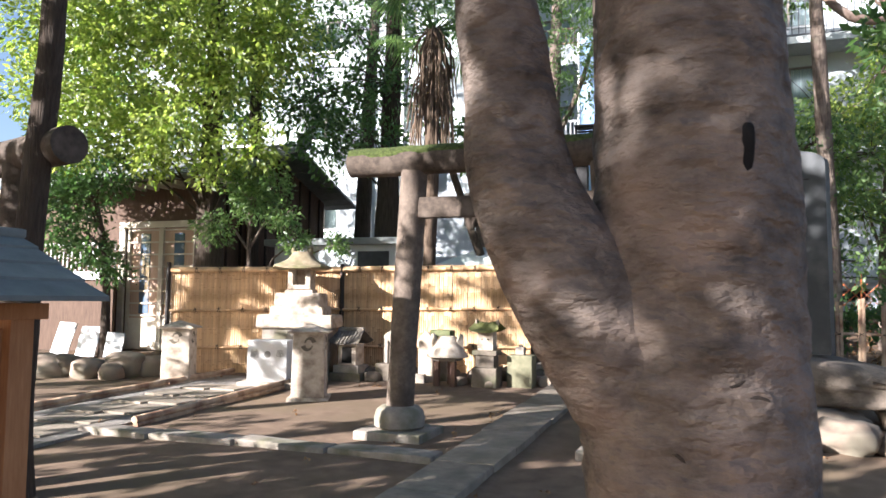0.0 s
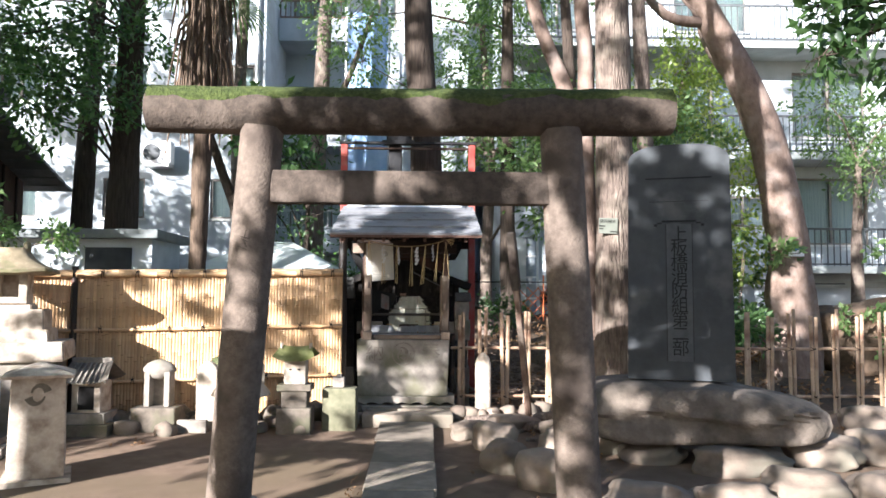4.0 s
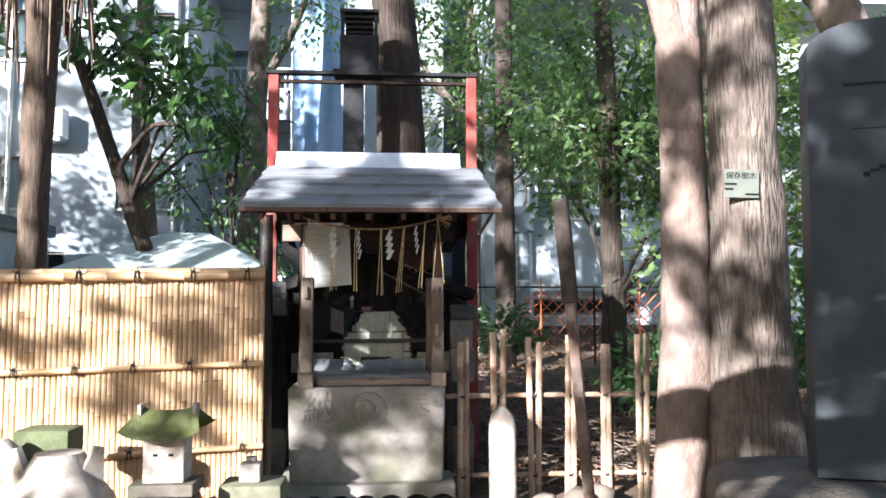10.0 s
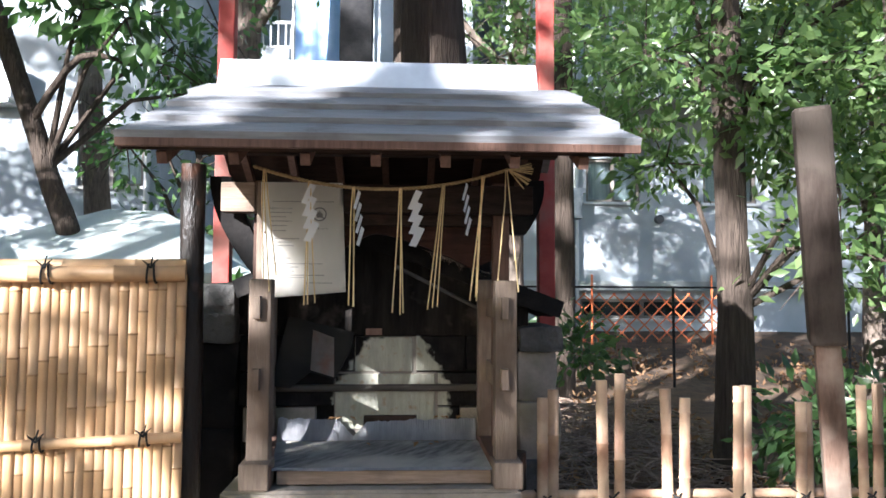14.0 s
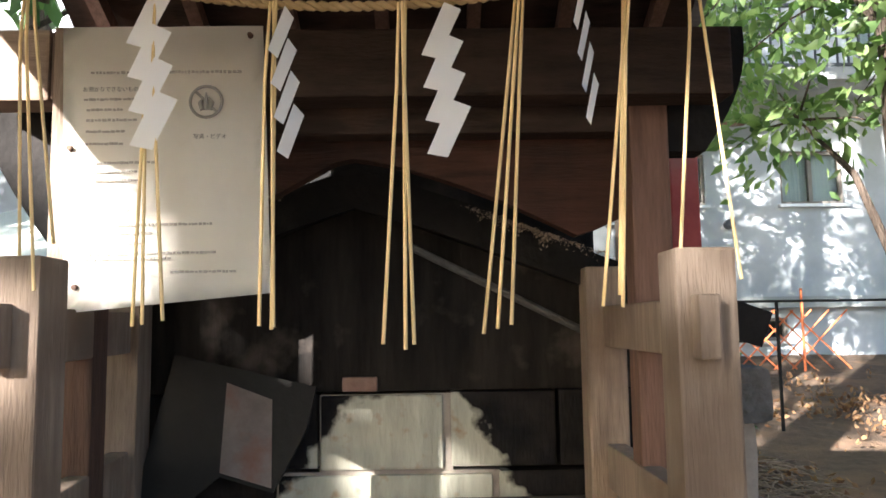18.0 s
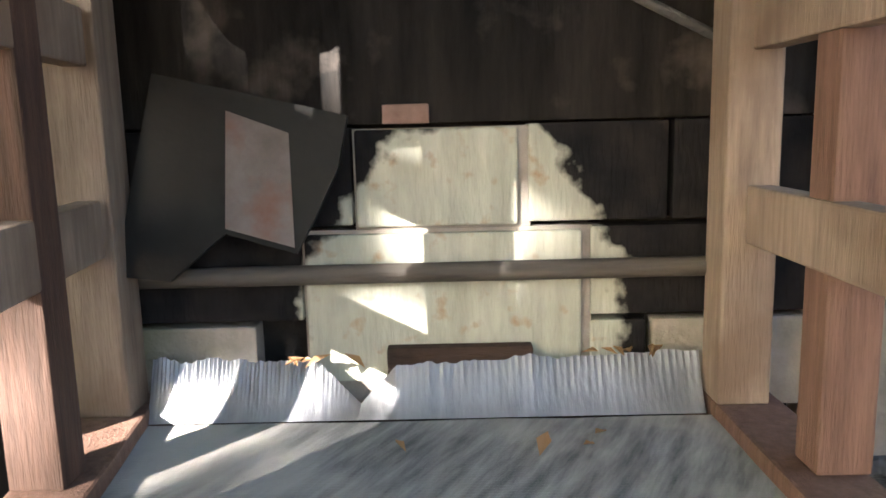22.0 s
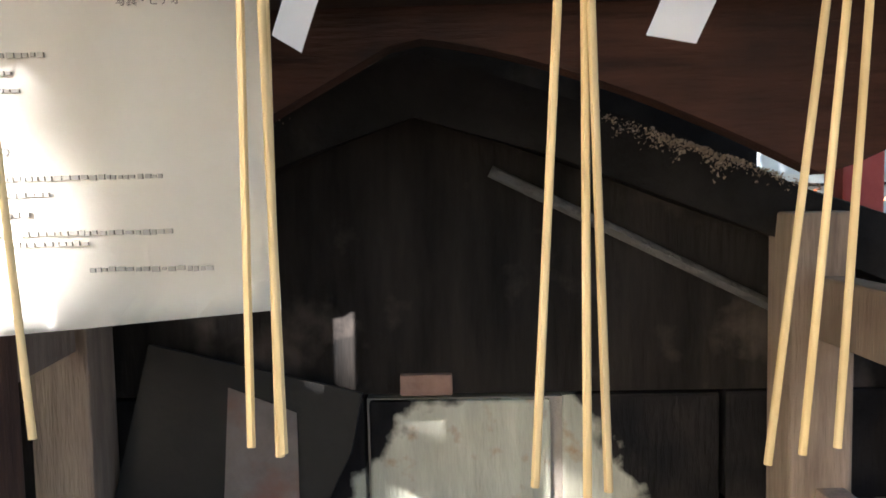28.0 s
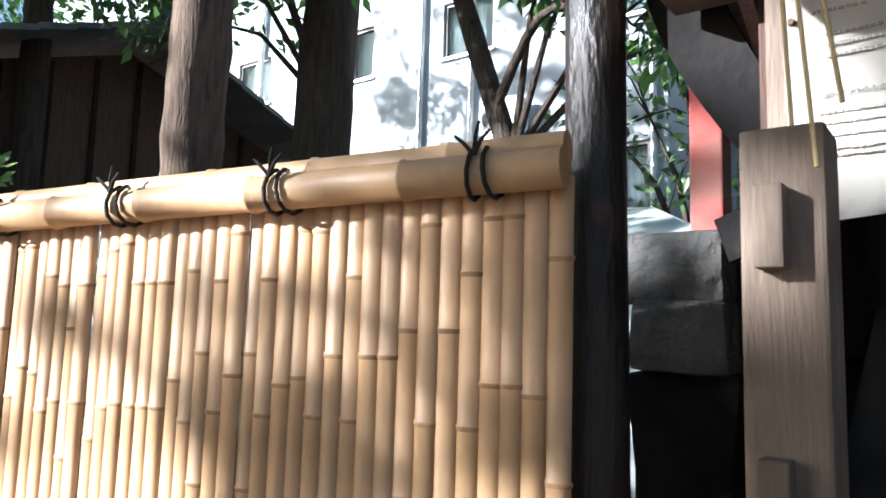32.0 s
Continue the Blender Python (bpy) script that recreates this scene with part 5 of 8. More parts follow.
bm = bmesh.new()
SC = Vector((-0.243, 11.7755, 2.464))
tube(bm, [SC + Vector((0.027 * math.cos(a * math.pi / 16), 0, 0.027 * math.sin(a * math.pi / 16))) for a in range(33)], [0.0026] * 33, 6)
tube(bm, [SC + Vector((-0.019, 0, 0.019)), SC + Vector((0.019, 0, -0.019))], [0.0022, 0.0022], 6)
for dx, h in ((-0.006, 0.008), (0.0, 0.016), (0.006, 0.009)):
    tube(bm, [SC + Vector((dx, 0, -0.014)), SC + Vector((dx * 1.6, 0, -0.002)), SC + Vector((dx * 0.7, 0, h))], [0.0045, 0.005, 0.0012], 6)
part("symbol", bm, M_INK, NOTICE, "round no-fire symbol", smooth=60)
part("backing_board", box(-0.506, -0.455, 11.783, 11.788, 2.05, 2.60, 0.001), M_WOOD, NOTICE, "thin pale wooden backing strip")
for x, z in ((-0.471, 2.386), (-0.455, 2.151), (-0.170, 2.581)):
    part("pin", rod((x, 11.782, z), (x, 11.772, z), 0.0055, 0.004, 10), M_WOOD_RED, NOTICE)

# ---- offerings along the screen ----
def lantern_post(x, y, h, yaw):
    """A square pale stone guide lantern with a comma crest and a low pyramid cap."""
    z = gz(x, y) - 0.03
    th = thing("stone_lantern", (x, y, z), "square pale stone lantern post with a pierced comma crest", "stone lantern", "guide lanterns")
    bm = bmesh.new()
    frustum(bm, x, y, z, z + 0.06, 0.54, 0.54, 0.52, 0.52, yaw)
    part("foot", bm, M_PALE, th)
    bm = bmesh.new()
    frustum(bm, x, y, z + 0.06, z + h - 0.085, 0.43, 0.43, 0.405, 0.405, yaw)
    bmesh.ops.bevel(bm, geom=bm.edges[:], offset=0.008, segments=1, affect="EDGES")
    part("shaft", bm, M_PALE, th)
    bm = bmesh.new()
    frustum(bm, x, y, z + h - 0.085, z + h - 0.06, 0.52, 0.52, 0.545, 0.545, yaw)
    part("cap_slab", bm, M_PALE, th)
    bm = bmesh.new()
    frustum(bm, x, y, z + h - 0.06, z + h + 0.035, 0.545, 0.545, 0.04, 0.04, yaw)
    part("cap", bm, M_PALE, th)
    m = Matrix.Translation((x, y, 0)) @ Matrix.Rotation(radians(yaw), 4, "Z")
    for turn in (0, 90):
        r = m @ Matrix.Rotation(radians(turn), 4, "Z")
        bm = bmesh.new()
        for s in (1, -1):
            pts = [r @ Vector((s * (0.012 + 0.062 * math.cos(0.3 + j * 0.33)), -0.2015, z + h - 0.22 + s * 0.075 * math.sin(0.3 + j * 0.33))) for j in range(9)]
            tube(bm, pts, [0.036 - 0.0036 * j for j in range(9)], 6)
        for v in bm.verts:
            q = r.inverted() @ v.co
            q.y = -0.2045 + (q.y + 0.2015) * 0.12
            v.co = r @ q
        part("crest", bm, M_CARVE, th, "dark pierced comma crest")


lantern_post(-3.02, 8.75, 0.97, 24)
lantern_post(-5.75, 9.45, 0.92, 24)

SIGN = thing("offering_stone", (-4.2, 9.62, gz(0, 9.62)), "pale square offering stone with a crest between two characters", "stone sign")
z = gz(0, 9.62)
m = Matrix.Translation((-4.2, 9.62, z)) @ Matrix.Rotation(radians(17), 4, "Z")
part("base", box(-0.42, 0.42, -0.28, 0.28, -0.03, 0.06, 0.01, m), M_PALE, SIGN)
part("block", box(-0.30, 0.29, -0.20, 0.20, 0.06, 0.66, 0.012, m), material("pale granite", [(0.50, 0.50, 0.50), (0.66, 0.65, 0.64)], 60, 0.7, 0.1), SIGN)
for ch, x in (("納", -0.19), ("奉", 0.19)):
    text_mesh(ch, 0.13, 0.002, M_INK, SIGN, m @ Matrix.Translation((x, -0.203, 0.46)) @ Matrix.Rotation(radians(90), 4, "X"), "carved_character")
part("crest", rod(m @ Vector((0, -0.199, 0.46)), m @ Vector((0, -0.204, 0.46)), 0.05, 0.05, 20), M_INK, SIGN)

# tall stone lantern on a stepped base
LX, LY = -4.2, 10.42
z = gz(LX, LY)
TALL = thing("garden_lantern", (LX, LY, z), "tall weathered stone garden lantern on stepped blocks", "stone lantern")
for (w, z0, z1, mt) in ((1.05, 0.0, 0.82, M_STONE), (1.20, 0.82, 1.0, M_PALE), (0.86, 1.0, 1.13, M_PALE), (0.74, 1.13, 1.34, M_PALE), (0.46, 1.34, 1.40, M_PALE)):
    bm = bmesh.new()
    frustum(bm, LX, LY, z + z0 - 0.02, z + z1, w, w * 0.72, w * 0.97, w * 0.70, 17)
    bmesh.ops.bevel(bm, geom=bm.edges[:], offset=0.015, segments=2, affect="EDGES")
    part("base_block", bm, mt, TALL)
m = Matrix.Translation((LX, LY, 0)) @ Matrix.Rotation(radians(17), 4, "Z")
for sx in (-0.14, 0.14):
    part("fire_box_side", box(sx - 0.04, sx + 0.04, -0.17, 0.17, z + 1.40, z + 1.72, 0.008, m), M_PALE, TALL)
part("fire_box_back", box(-0.10, 0.10, 0.08, 0.16, z + 1.40, z + 1.72, 0.006, m), M_PALE, TALL)
part("fire_box_sill", box(-0.10, 0.10, -0.17, 0.08, z + 1.40, z + 1.47, 0.006, m), M_PALE, TALL)
bm = bmesh.new()
prof = [(0.40, 1.705), (0.49, 1.725), (0.485, 1.755), (0.36, 1.80), (0.24, 1.88), (0.17, 1.97), (0.155, 2.0)]
rings = []
for r, zz in prof:
    ring = []
    for k in range(24):
        a = 2 * math.pi * k / 24
        sq = 1 / max(abs(math.cos(a)), abs(math.sin(a)))
        rr = r * (0.72 + 0.28 * min(sq, 1.4)) * 0.95
        ring.append(bm.verts.new(m @ Vector((rr * math.cos(a), rr * 0.8 * math.sin(a), z + zz + (0.03 if zz < 1.81 else 0) * (sq - 1) * 2.5 + 0.012 * noise.noise((a * 3, zz * 9, 1))))))
    rings.append(ring)
for a, b in zip(rings, rings[1:]):
    for k in range(24):
        bm.faces.new((a[k], a[(k + 1) % 24], b[(k + 1) % 24], b[k]))
bm.faces.new(rings[0][::-1])
bm.faces.new(rings[-1])
M_LANTERN_ROOF = material("lichened roof stone", [(0.15, 0.12, 0.075), (0.29, 0.235, 0.155)], 9, 0.95, 0.5, 60, stains=(0.12, 0.125, 0.055), stain_scale=1.3)
part("roof", bm, M_LANTERN_ROOF, TALL, smooth=40)
for sx in (-0.11, 0.11):
    bm = boulder((0, 0, 0), (0.085, 0.16, 0.15), int(sx * 100) + 40, 2, 0.2)
    bm.transform(m @ Matrix.Translation((sx * 1.2, 0, z + 1.93)))
    part("finial", bm, M_LANTERN_ROOF, TALL, smooth=60)


def mini_roof(bm, cx, cy, z, w, d, h, curve=0.05, m=None, ridge=0.75):
    """A small saddle roof with swept eaves."""
    n = 10
    rows = []
    for j in range(n + 1):
        v = j / n * 2 - 1
        zz = z + h * (1 - abs(v) ** 0.85)
        row_t, row_b = [], []
        for i in range(n + 1):
            u = i / n * 2 - 1
            lift = curve * (abs(u) ** 3) * (0.5 + 0.5 * abs(v))
            x = u * w / 2 * (ridge + (1 - ridge) * abs(v))
            row_t.append(bm.verts.new((cx + x, cy + v * d / 2, zz + lift)))
        rows.append(row_t)
    faces = []
    for a, b in zip(rows, rows[1:]):
        for i in range(n):
            faces.append(bm.faces.new((a[i], a[i + 1], b[i + 1], b[i])))
    bmesh.ops.solidify(bm, geom=faces, thickness=0.03)
    return bm


def stone_house(x, y, w, h, label, roof_mat, tiles=False, niche=False):
    z = gz(x, y) - 0.02
    th = thing("stone_shrine", (x, y, z), label, "stone shrine", "small shrines before the screen")
    part("base", box(x - w * 0.62, x + w * 0.62, y - w * 0.5, y + w * 0.5, z, z + h * 0.16, 0.012), M_STONE_DARK_SHADED, th)
    part("plinth", box(x - w * 0.5, x + w * 0.5, y - w * 0.42, y + w * 0.42, z + h * 0.16, z + h * 0.30, 0.01), M_STONE, th)
    part("body", box(x - w * 0.36, x + w * 0.36, y - w * 0.33, y + w * 0.33, z + h * 0.30, z + h * 0.70, 0.01), M_PALE, th)
    if niche:
        # flat black plate that paints the shade of a recess
        part("niche", box(x - w * 0.2, x + w * 0.2, y - w * 0.335, y - w * 0.32, z + h * 0.34, z + h * 0.64), M_SOOT_SHADE, th)
    bm = bmesh.new()
    mini_roof(bm, x, y, z + h * 0.68, w * 1.25, w * 1.15, h * 0.27, 0.06)
    roof = part("roof", bm, roof_mat, th, smooth=50)
    if tiles:
        for i in range(9):
            u = (i / 8 - 0.5) * w * 1.1
            part("tile_roll", rod((x + u, y - w * 0.56, z + h * 0.70), (x + u * 0.9, y, z + h * 0.955), 0.012, seg=6), roof_mat, roof)
    part("ridge", box(x - w * 0.5, x + w * 0.5, y - 0.025, y + 0.025, z + h * 0.93, z + h, 0.008), roof_mat, th)
    return th


M_MOSSY = material("mossy roof stone", [(0.16, 0.18, 0.06), (0.30, 0.30, 0.14)], 9, 0.95, 0.5, 60, stains=(0.16, 0.17, 0.05), stain_scale=1.4)
M_MOSSY_DARK = material("dark mossy stone", [(0.075, 0.085, 0.04), (0.15, 0.16, 0.085)], 9, 0.95, 0.5, 60, stains=(0.10, 0.12, 0.04), stain_scale=1.4)
M_GREENISH = material("greenish block", [(0.10, 0.098, 0.06), (0.20, 0.19, 0.125)], 7, 0.95, 0.4, 60)
M_TILE = material("small grey tiles", [(0.15, 0.13, 0.11), (0.30, 0.265, 0.225)], 14, 0.8, 0.2, 60)
stone_house(-3.36, 10.55, 0.43, 0.83, "small stone shrine with a ribbed tile roof", M_TILE, tiles=True, niche=True)
# niche with a rounded top
NX, NY = -2.69, 10.72
z = gz(NX, NY)
NICHE = thing("stone_niche", (NX, NY, z), "small open stone niche with a rounded roof", "stone shrine", "small shrines before the screen")
part("base", box(NX - 0.24, NX + 0.24, NY - 0.2, NY + 0.18, z - 0.03, z + 0.26, 0.015), M_STONE_DARK_SHADED, NICHE)
for sx in (-1, 1):
    part("side", box(NX + sx * 0.11 - 0.03, NX + sx * 0.11 + 0.03, NY - 0.09, NY + 0.1, z + 0.26, z + 0.64, 0.006), M_STONE, NICHE)
part("back", box(NX - 0.1, NX + 0.1, NY + 0.06, NY + 0.1, z + 0.26, z + 0.64, 0.004), M_STONE, NICHE)
bm = bmesh.new()
tube(bm, [(NX - 0.18 + 0.36 * i / 8, NY, z + 0.66) for i in range(9)], [0.02] + [0.04 + 0.075 * math.sin(math.pi * i / 8) for i in range(1, 8)] + [0.02], 14)
part("roof", bm, M_STONE, NICHE, smooth=50)


def stele(x, y, w, h, mat, label, d=0.1, seed=0):
    z = gz(x, y) - 0.02
    bm = bmesh.new()
    n = 12
    rows = []
    for i in range(n + 1):
        t = i / n
        f = math.sqrt(max(0.02, 1 - max(0, (t - 0.78) / 0.22) ** 2)) * (1 + 0.06 * noise.noise((seed, t * 4, 0)))
        rows.append((t * h, w / 2 * f))
    rings = []
    for zz, r in rows:
        rings.append([bm.verts.new((x + r * math.copysign(abs(math.cos(a)) ** 0.6, math.cos(a)), y + d / 2 * math.copysign(abs(math.sin(a)) ** 0.6, math.sin(a)) * (0.6 + 0.4 * r / (w / 2)), z + zz))
                      for a in [2 * math.pi * k / 16 for k in range(16)]])
    for a, b in zip(rings, rings[1:]):
        for k in range(16):
            bm.faces.new((a[k], a[(k + 1) % 16], b[(k + 1) % 16], b[k]))
    bm.faces.new(rings[0][::-1])
    bm.faces.new(rings[-1])
    return solo("stone_stele", bm, mat, (x, y, z), label, "stele", smooth=50)


stele(-2.14, 10.70, 0.26, 0.78, M_PALE, "pale rounded stone stele", 0.14, 3)
solo("stone_block", box(-2.42, -2.1, 10.5, 10.58, gz(0, 10.5) - 0.03, gz(0, 10.5) + 0.14, 0.012), M_STONE, (-2.26, 10.54, gz(0, 10.5)), "low weathered stone block on the earth", "stone block")
# dish-roofed lantern on legs
DX, DY = -1.73, 10.50
z = gz(DX, DY)
DISH = thing("snow_lantern", (DX, DY, z), "squat stone lantern with a wide bowl-shaped roof on short legs", "stone lantern")
for sx, sy in ((-0.13, -0.1), (0.13, -0.1), (0.0, 0.14)):
    part("leg", box(DX + sx - 0.04, DX + sx + 0.04, DY + sy - 0.04, DY + sy + 0.04, z - 0.03, z + 0.40, 0.008), M_WOOD_RED, DISH)
part("table", box(DX - 0.18, DX + 0.18, DY - 0.16, DY + 0.16, z + 0.36, z + 0.405, 0.01), M_STONE, DISH)
bm = lathe([(0.27, 0.405), (0.315, 0.42), (0.30, 0.46), (0.22, 0.56), (0.15, 0.68), (0.13, 0.72), (0.06, 0.725)], (DX, DY, z), 28)
part("roof", bm, M_PALE, DISH, smooth=50)
for sx in (-1, 1):
    bm = bmesh.new()
    frustum(bm, 0, 0, 0.0, 0.24, 0.17, 0.05, 0.05, 0.03, 0)
    bm.transform(Matrix.Translation((DX + sx * 0.17, DY - 0.02, z + 0.52)) @ Matrix.Rotation(radians(14 * sx), 4, "Y") @ Matrix.Rotation(radians(35 * sx), 4, "Z"))
    part("horn", bm, M_PALE, DISH)
# flat mossy slab on a post behind it
MSLAB = thing("mossy_stone", (-1.99, 10.97, gz(0, 10.97)), "upright stone post capped by a flat mossy block", "stone block")
z = gz(0, 10.97)
part("post", box(-2.10, -1.88, 10.88, 11.06, z - 0.03, 1.04, 0.02), M_STONE, MSLAB)
part("cap", box(-2.16, -1.82, 10.84, 11.10, 1.04, 1.215, 0.03), M_MOSSY_DARK, MSLAB, "dark green mossy cap", smooth=40)
# moss-roofed house
SX, SY = -1.16, 10.64
z = gz(SX, SY)
MOSSY = thing("stone_shrine", (SX, SY, z), "small pale stone shrine with a swept green mossy roof", "stone shrine", "small shrines before the screen")
part("base", box(SX - 0.19, SX + 0.19, SY - 0.16, SY + 0.16, z - 0.03, z + 0.27, 0.02), M_STONE_DARK_SHADED, MOSSY)
part("plinth", box(SX - 0.14, SX + 0.14, SY - 0.12, SY + 0.12, z + 0.27, z + 0.45, 0.012), M_STONE_DARK_SHADED, MOSSY)
part("shelf", box(SX - 0.185, SX + 0.185, SY - 0.15, SY + 0.14, z + 0.45, z + 0.52, 0.01), M_STONE_DARK_SHADED, MOSSY)
part("body", box(SX - 0.118, SX + 0.118, SY - 0.10, SY + 0.10, z + 0.52, z + 0.79, 0.008), M_PALE, MOSSY)
for sx in (-0.045, 0.045):
    # black plates that paint the shade in two small holes
    part("eye_hole_shade", box(SX + sx - 0.014, SX + sx + 0.014, SY - 0.1025, SY - 0.098, z + 0.675, z + 0.69), M_SOOT_SHADE, MOSSY)
bm = bmesh.new()
mini_roof(bm, SX, SY, z + 0.78, 0.46, 0.42, 0.15, 0.055, ridge=0.72)
part("roof", bm, M_MOSSY, MOSSY, smooth=50)
for sx in (-0.16, 0.16):
    part("ridge_end", box(SX + sx - 0.012, SX + sx + 0.012, SY - 0.05, SY + 0.03, z + 0.89, z + 0.97, 0.005), M_PALE, MOSSY)
CUBE = thing("stone_pedestal", (-0.69, 10.85, gz(0, 10.85)), "square mossy stone block with a small upright stone", "stone block")
z = gz(0, 10.85)
part("block", box(-0.88, -0.50, 10.70, 11.0, z - 0.03, 0.885, 0.025), M_GREENISH, CUBE, smooth=40)
part("upright", box(-0.77, -0.64, 10.78, 10.90, 0.885, 1.0, 0.012), M_STONE, CUBE)
part("finial", box(-0.735, -0.675, 10.82, 10.87, 1.0, 1.035, 0.008), M_STONE, CUBE)
stele(0.99, 11.52, 0.20, 0.80, M_PALE, "pale upright stone worn to a blunt figure-like column", 0.17, 9)
rnd = random.Random(61)
for i, (x, y, s) in enumerate(((0.82, 11.40, 0.24), (1.10, 11.42, 0.22), (0.97, 11.35, 0.20), (1.3, 11.55, 0.22), (0.66, 11.36, 0.26), (1.55, 11.5, 0.3), (1.75, 11.7, 0.26), (-3.75, 9.95, 0.22), (-2.95, 10.5, 0.26),
                               (-1.55, 10.62, 0.2), (-1.1, 10.55, 0.2), (-2.5, 10.4, 0.24), (-1.45, 10.9, 0.22), (-0.5, 11.2, 0.2))):
    zz = gz(x, y) - 0.03
    solo("field_stone", boulder((x, y, zz), (s, s * 0.8, s * 0.72), i + 70, 2, 0.3, i * 47), M_BOULDER, (x, y, zz), "fist-sized rough stone on the earth", "stone", "stones by the shrine", smooth=60)
# rough pile of dark stones between the offerings and the screen
for i in range(26):
    s = rnd.uniform(0.12, 0.28)
    x = rnd.uniform(-3.6, -0.6)
    y = 11.45 + 0.3057 * (x + 0.79) + rnd.uniform(-0.12, 0.1)
    zz = gz(x, y) - 0.02
    solo("field_stone", boulder((x, y, zz), (s * 1.3, s, s * 0.8), i + 170, 2, 0.3, i * 31), M_STONE_DARK_SHADED, (x, y, zz), "dark rough stone at the foot of the screen", "stone", "stones at the foot of the screen", smooth=60)

# ---- bamboo edging and side paving ----
EDGING = thing("bamboo_edging", (-4.8, 8.5, gz(0, 8.5)), "low bamboo poles laid along the side path", "edging", kind="structure")
for x0, y0, x1, y1, sd in ((-5.75, 4.2, -5.62, 7.6, 1), (-5.62, 7.5, -5.45, 11.0, 2), (-3.84, 6.5, -3.86, 8.3, 3), (-3.86, 8.2, -3.9, 9.95, 4)):
    part("pole", bamboo_rail((x0, y0, gz(x0, y0) + 0.06), (x1, y1, gz(x1, y1) + 0.06), 0.042, seed=sd), M_BAMBOO_OLD, EDGING, smooth=40)
    part("pole", bamboo_rail((x0 + 0.02, y0, gz(x0, y0) + 0.0), (x1 + 0.02, y1, gz(x1, y1) + 0.0), 0.035, seed=sd + 9), M_BAMBOO_OLD, EDGING, smooth=40)
bm = box(-5.5, -3.98, 5.2, 10.2, -0.02, 0.012)
for v in bm.verts:
    v.co.z += gz(0, v.co.y)
solo("gravel_bed", bm, M_GRAVEL, (-4.7, 8, gz(0, 8)), "bed of grey gravel between bamboo edgings", "gravel", kind="stuff")
rnd = random.Random(14)
SIDE = thing("side_pavement", (-4.7, 7.4, gz(0, 7.4)), "flat stone flags in the gravel", "paving", kind="structure")
y = 5.0
while y < 9.2:
    ln = rnd.uniform(0.5, 0.8)
    zz = gz(0, y + ln / 2)
    w = rnd.uniform(0.40, 0.5)
    part("flag", box(-4.7 - w, -4.7 - 0.01, y, y + ln - 0.02, zz - 0.03, zz + 0.03, 0.01), M_PAVE, SIDE)
    part("flag", box(-4.7 + 0.01, -4.7 + w, y + 0.1, y + ln + 0.07, zz - 0.03, zz + 0.028, 0.01), M_PAVE, SIDE)
    y += ln
for i in range(26):
    x = -6.3 - i * 0.17 + rnd.uniform(-0.1, 0.1)
    y = 9.7 + rnd.uniform(-0.35, 0.9) - 0.02 * i
    if -6.25 < x < -5.6:
        continue
    s = rnd.uniform(0.32, 0.55)
    zz = gz(x, y) - 0.05
    solo("boulder", boulder((x, y, zz), (s * 1.2, s, s * 0.75), i + 300, 3, 0.25, i * 37), M_BOULDER, (x, y, zz), "rounded boulder in the border before the house", "boulder", "boulders before the house", smooth=60)

# ---- trees ----
def trunk_mesh(pts, radii, seg=18, wob=0.16, seed=0, sub=5, flare=1.0):
    """A tapered, uneven stem through the points, smoothed between them, with a flared foot."""
    P = [Vector(p) for p in pts]
    out, rr = [], []
    for i in range(len(P) - 1):
        p0, p1, p2, p3 = P[max(i - 1, 0)], P[i], P[i + 1], P[min(i + 2, len(P) - 1)]
        for j in range(sub):
            t = j / sub
            out.append(0.5 * ((2 * p1) + (p2 - p0) * t + (2 * p0 - 5 * p1 + 4 * p2 - p3) * t * t + (3 * p1 - p0 - 3 * p2 + p3) * t ** 3))
            rr.append(radii[i] + (radii[i + 1] - radii[i]) * t)
    out.append(P[-1])
    rr.append(radii[-1])
    if flare > 1:
        for i, p in enumerate(out):
            h = p.z - out[0].z
            rr[i] *= 1 + (flare - 1) * math.exp(-h / (3.0 * radii[0]))
    bm = bmesh.new()
    tube(bm, out, rr, seg, wob, seed=seed)
    return bm


def tree(pts, radii, bark, label, limbs=(), crown=None, leaf=None, n=0, size=0.1, spread=0.09, seg=18, flare=1.5, seed=0, name="tree", category="tree"):
    base = Vector(pts[0])
    base.z = gz(base.x, base.y)
    pts = [(pts[0][0], pts[0][1], base.z - 0.15)] + list(pts[1:])
    th = thing(name, base, label, category)
    part("trunk", trunk_mesh(pts, radii, seg, seed=seed, flare=flare), bark, th, smooth=70)
    for i, (lp, lr) in enumerate(limbs):
        part("limb", trunk_mesh(lp, lr, 10, 0.12, seed + i + 1, 4), bark, th, smooth=70)
    if crown:
        leaves("crown", crown, n, spread, size, leaf, th)
        # thin branches that reach into the clumps
        top = Vector(pts[-1])
        rnd = random.Random(seed + 5)
        for cx, cy, cz, r in crown:
            bm = bmesh.new()
            start = min((Vector(p) for p in pts[1:]), key=lambda q: abs(q.z - cz + 0.8))
            end = Vector((cx, cy, cz))
            mid = start.lerp(end, 0.5) + Vector((0, 0, 0.25))
            tube(bm, [start, mid, end], [0.035, 0.022, 0.008], 6)
            for k in range(5):
                tip = end + Vector((rnd.uniform(-1, 1), rnd.uniform(-1, 1), rnd.uniform(-0.7, 0.7))) * r
                tube(bm, [end, end.lerp(tip, 0.6) + Vector((0, 0, 0.05)), tip], [0.01, 0.006, 0.003], 5)
            part("branch", bm, bark, th, smooth=60)
    return th


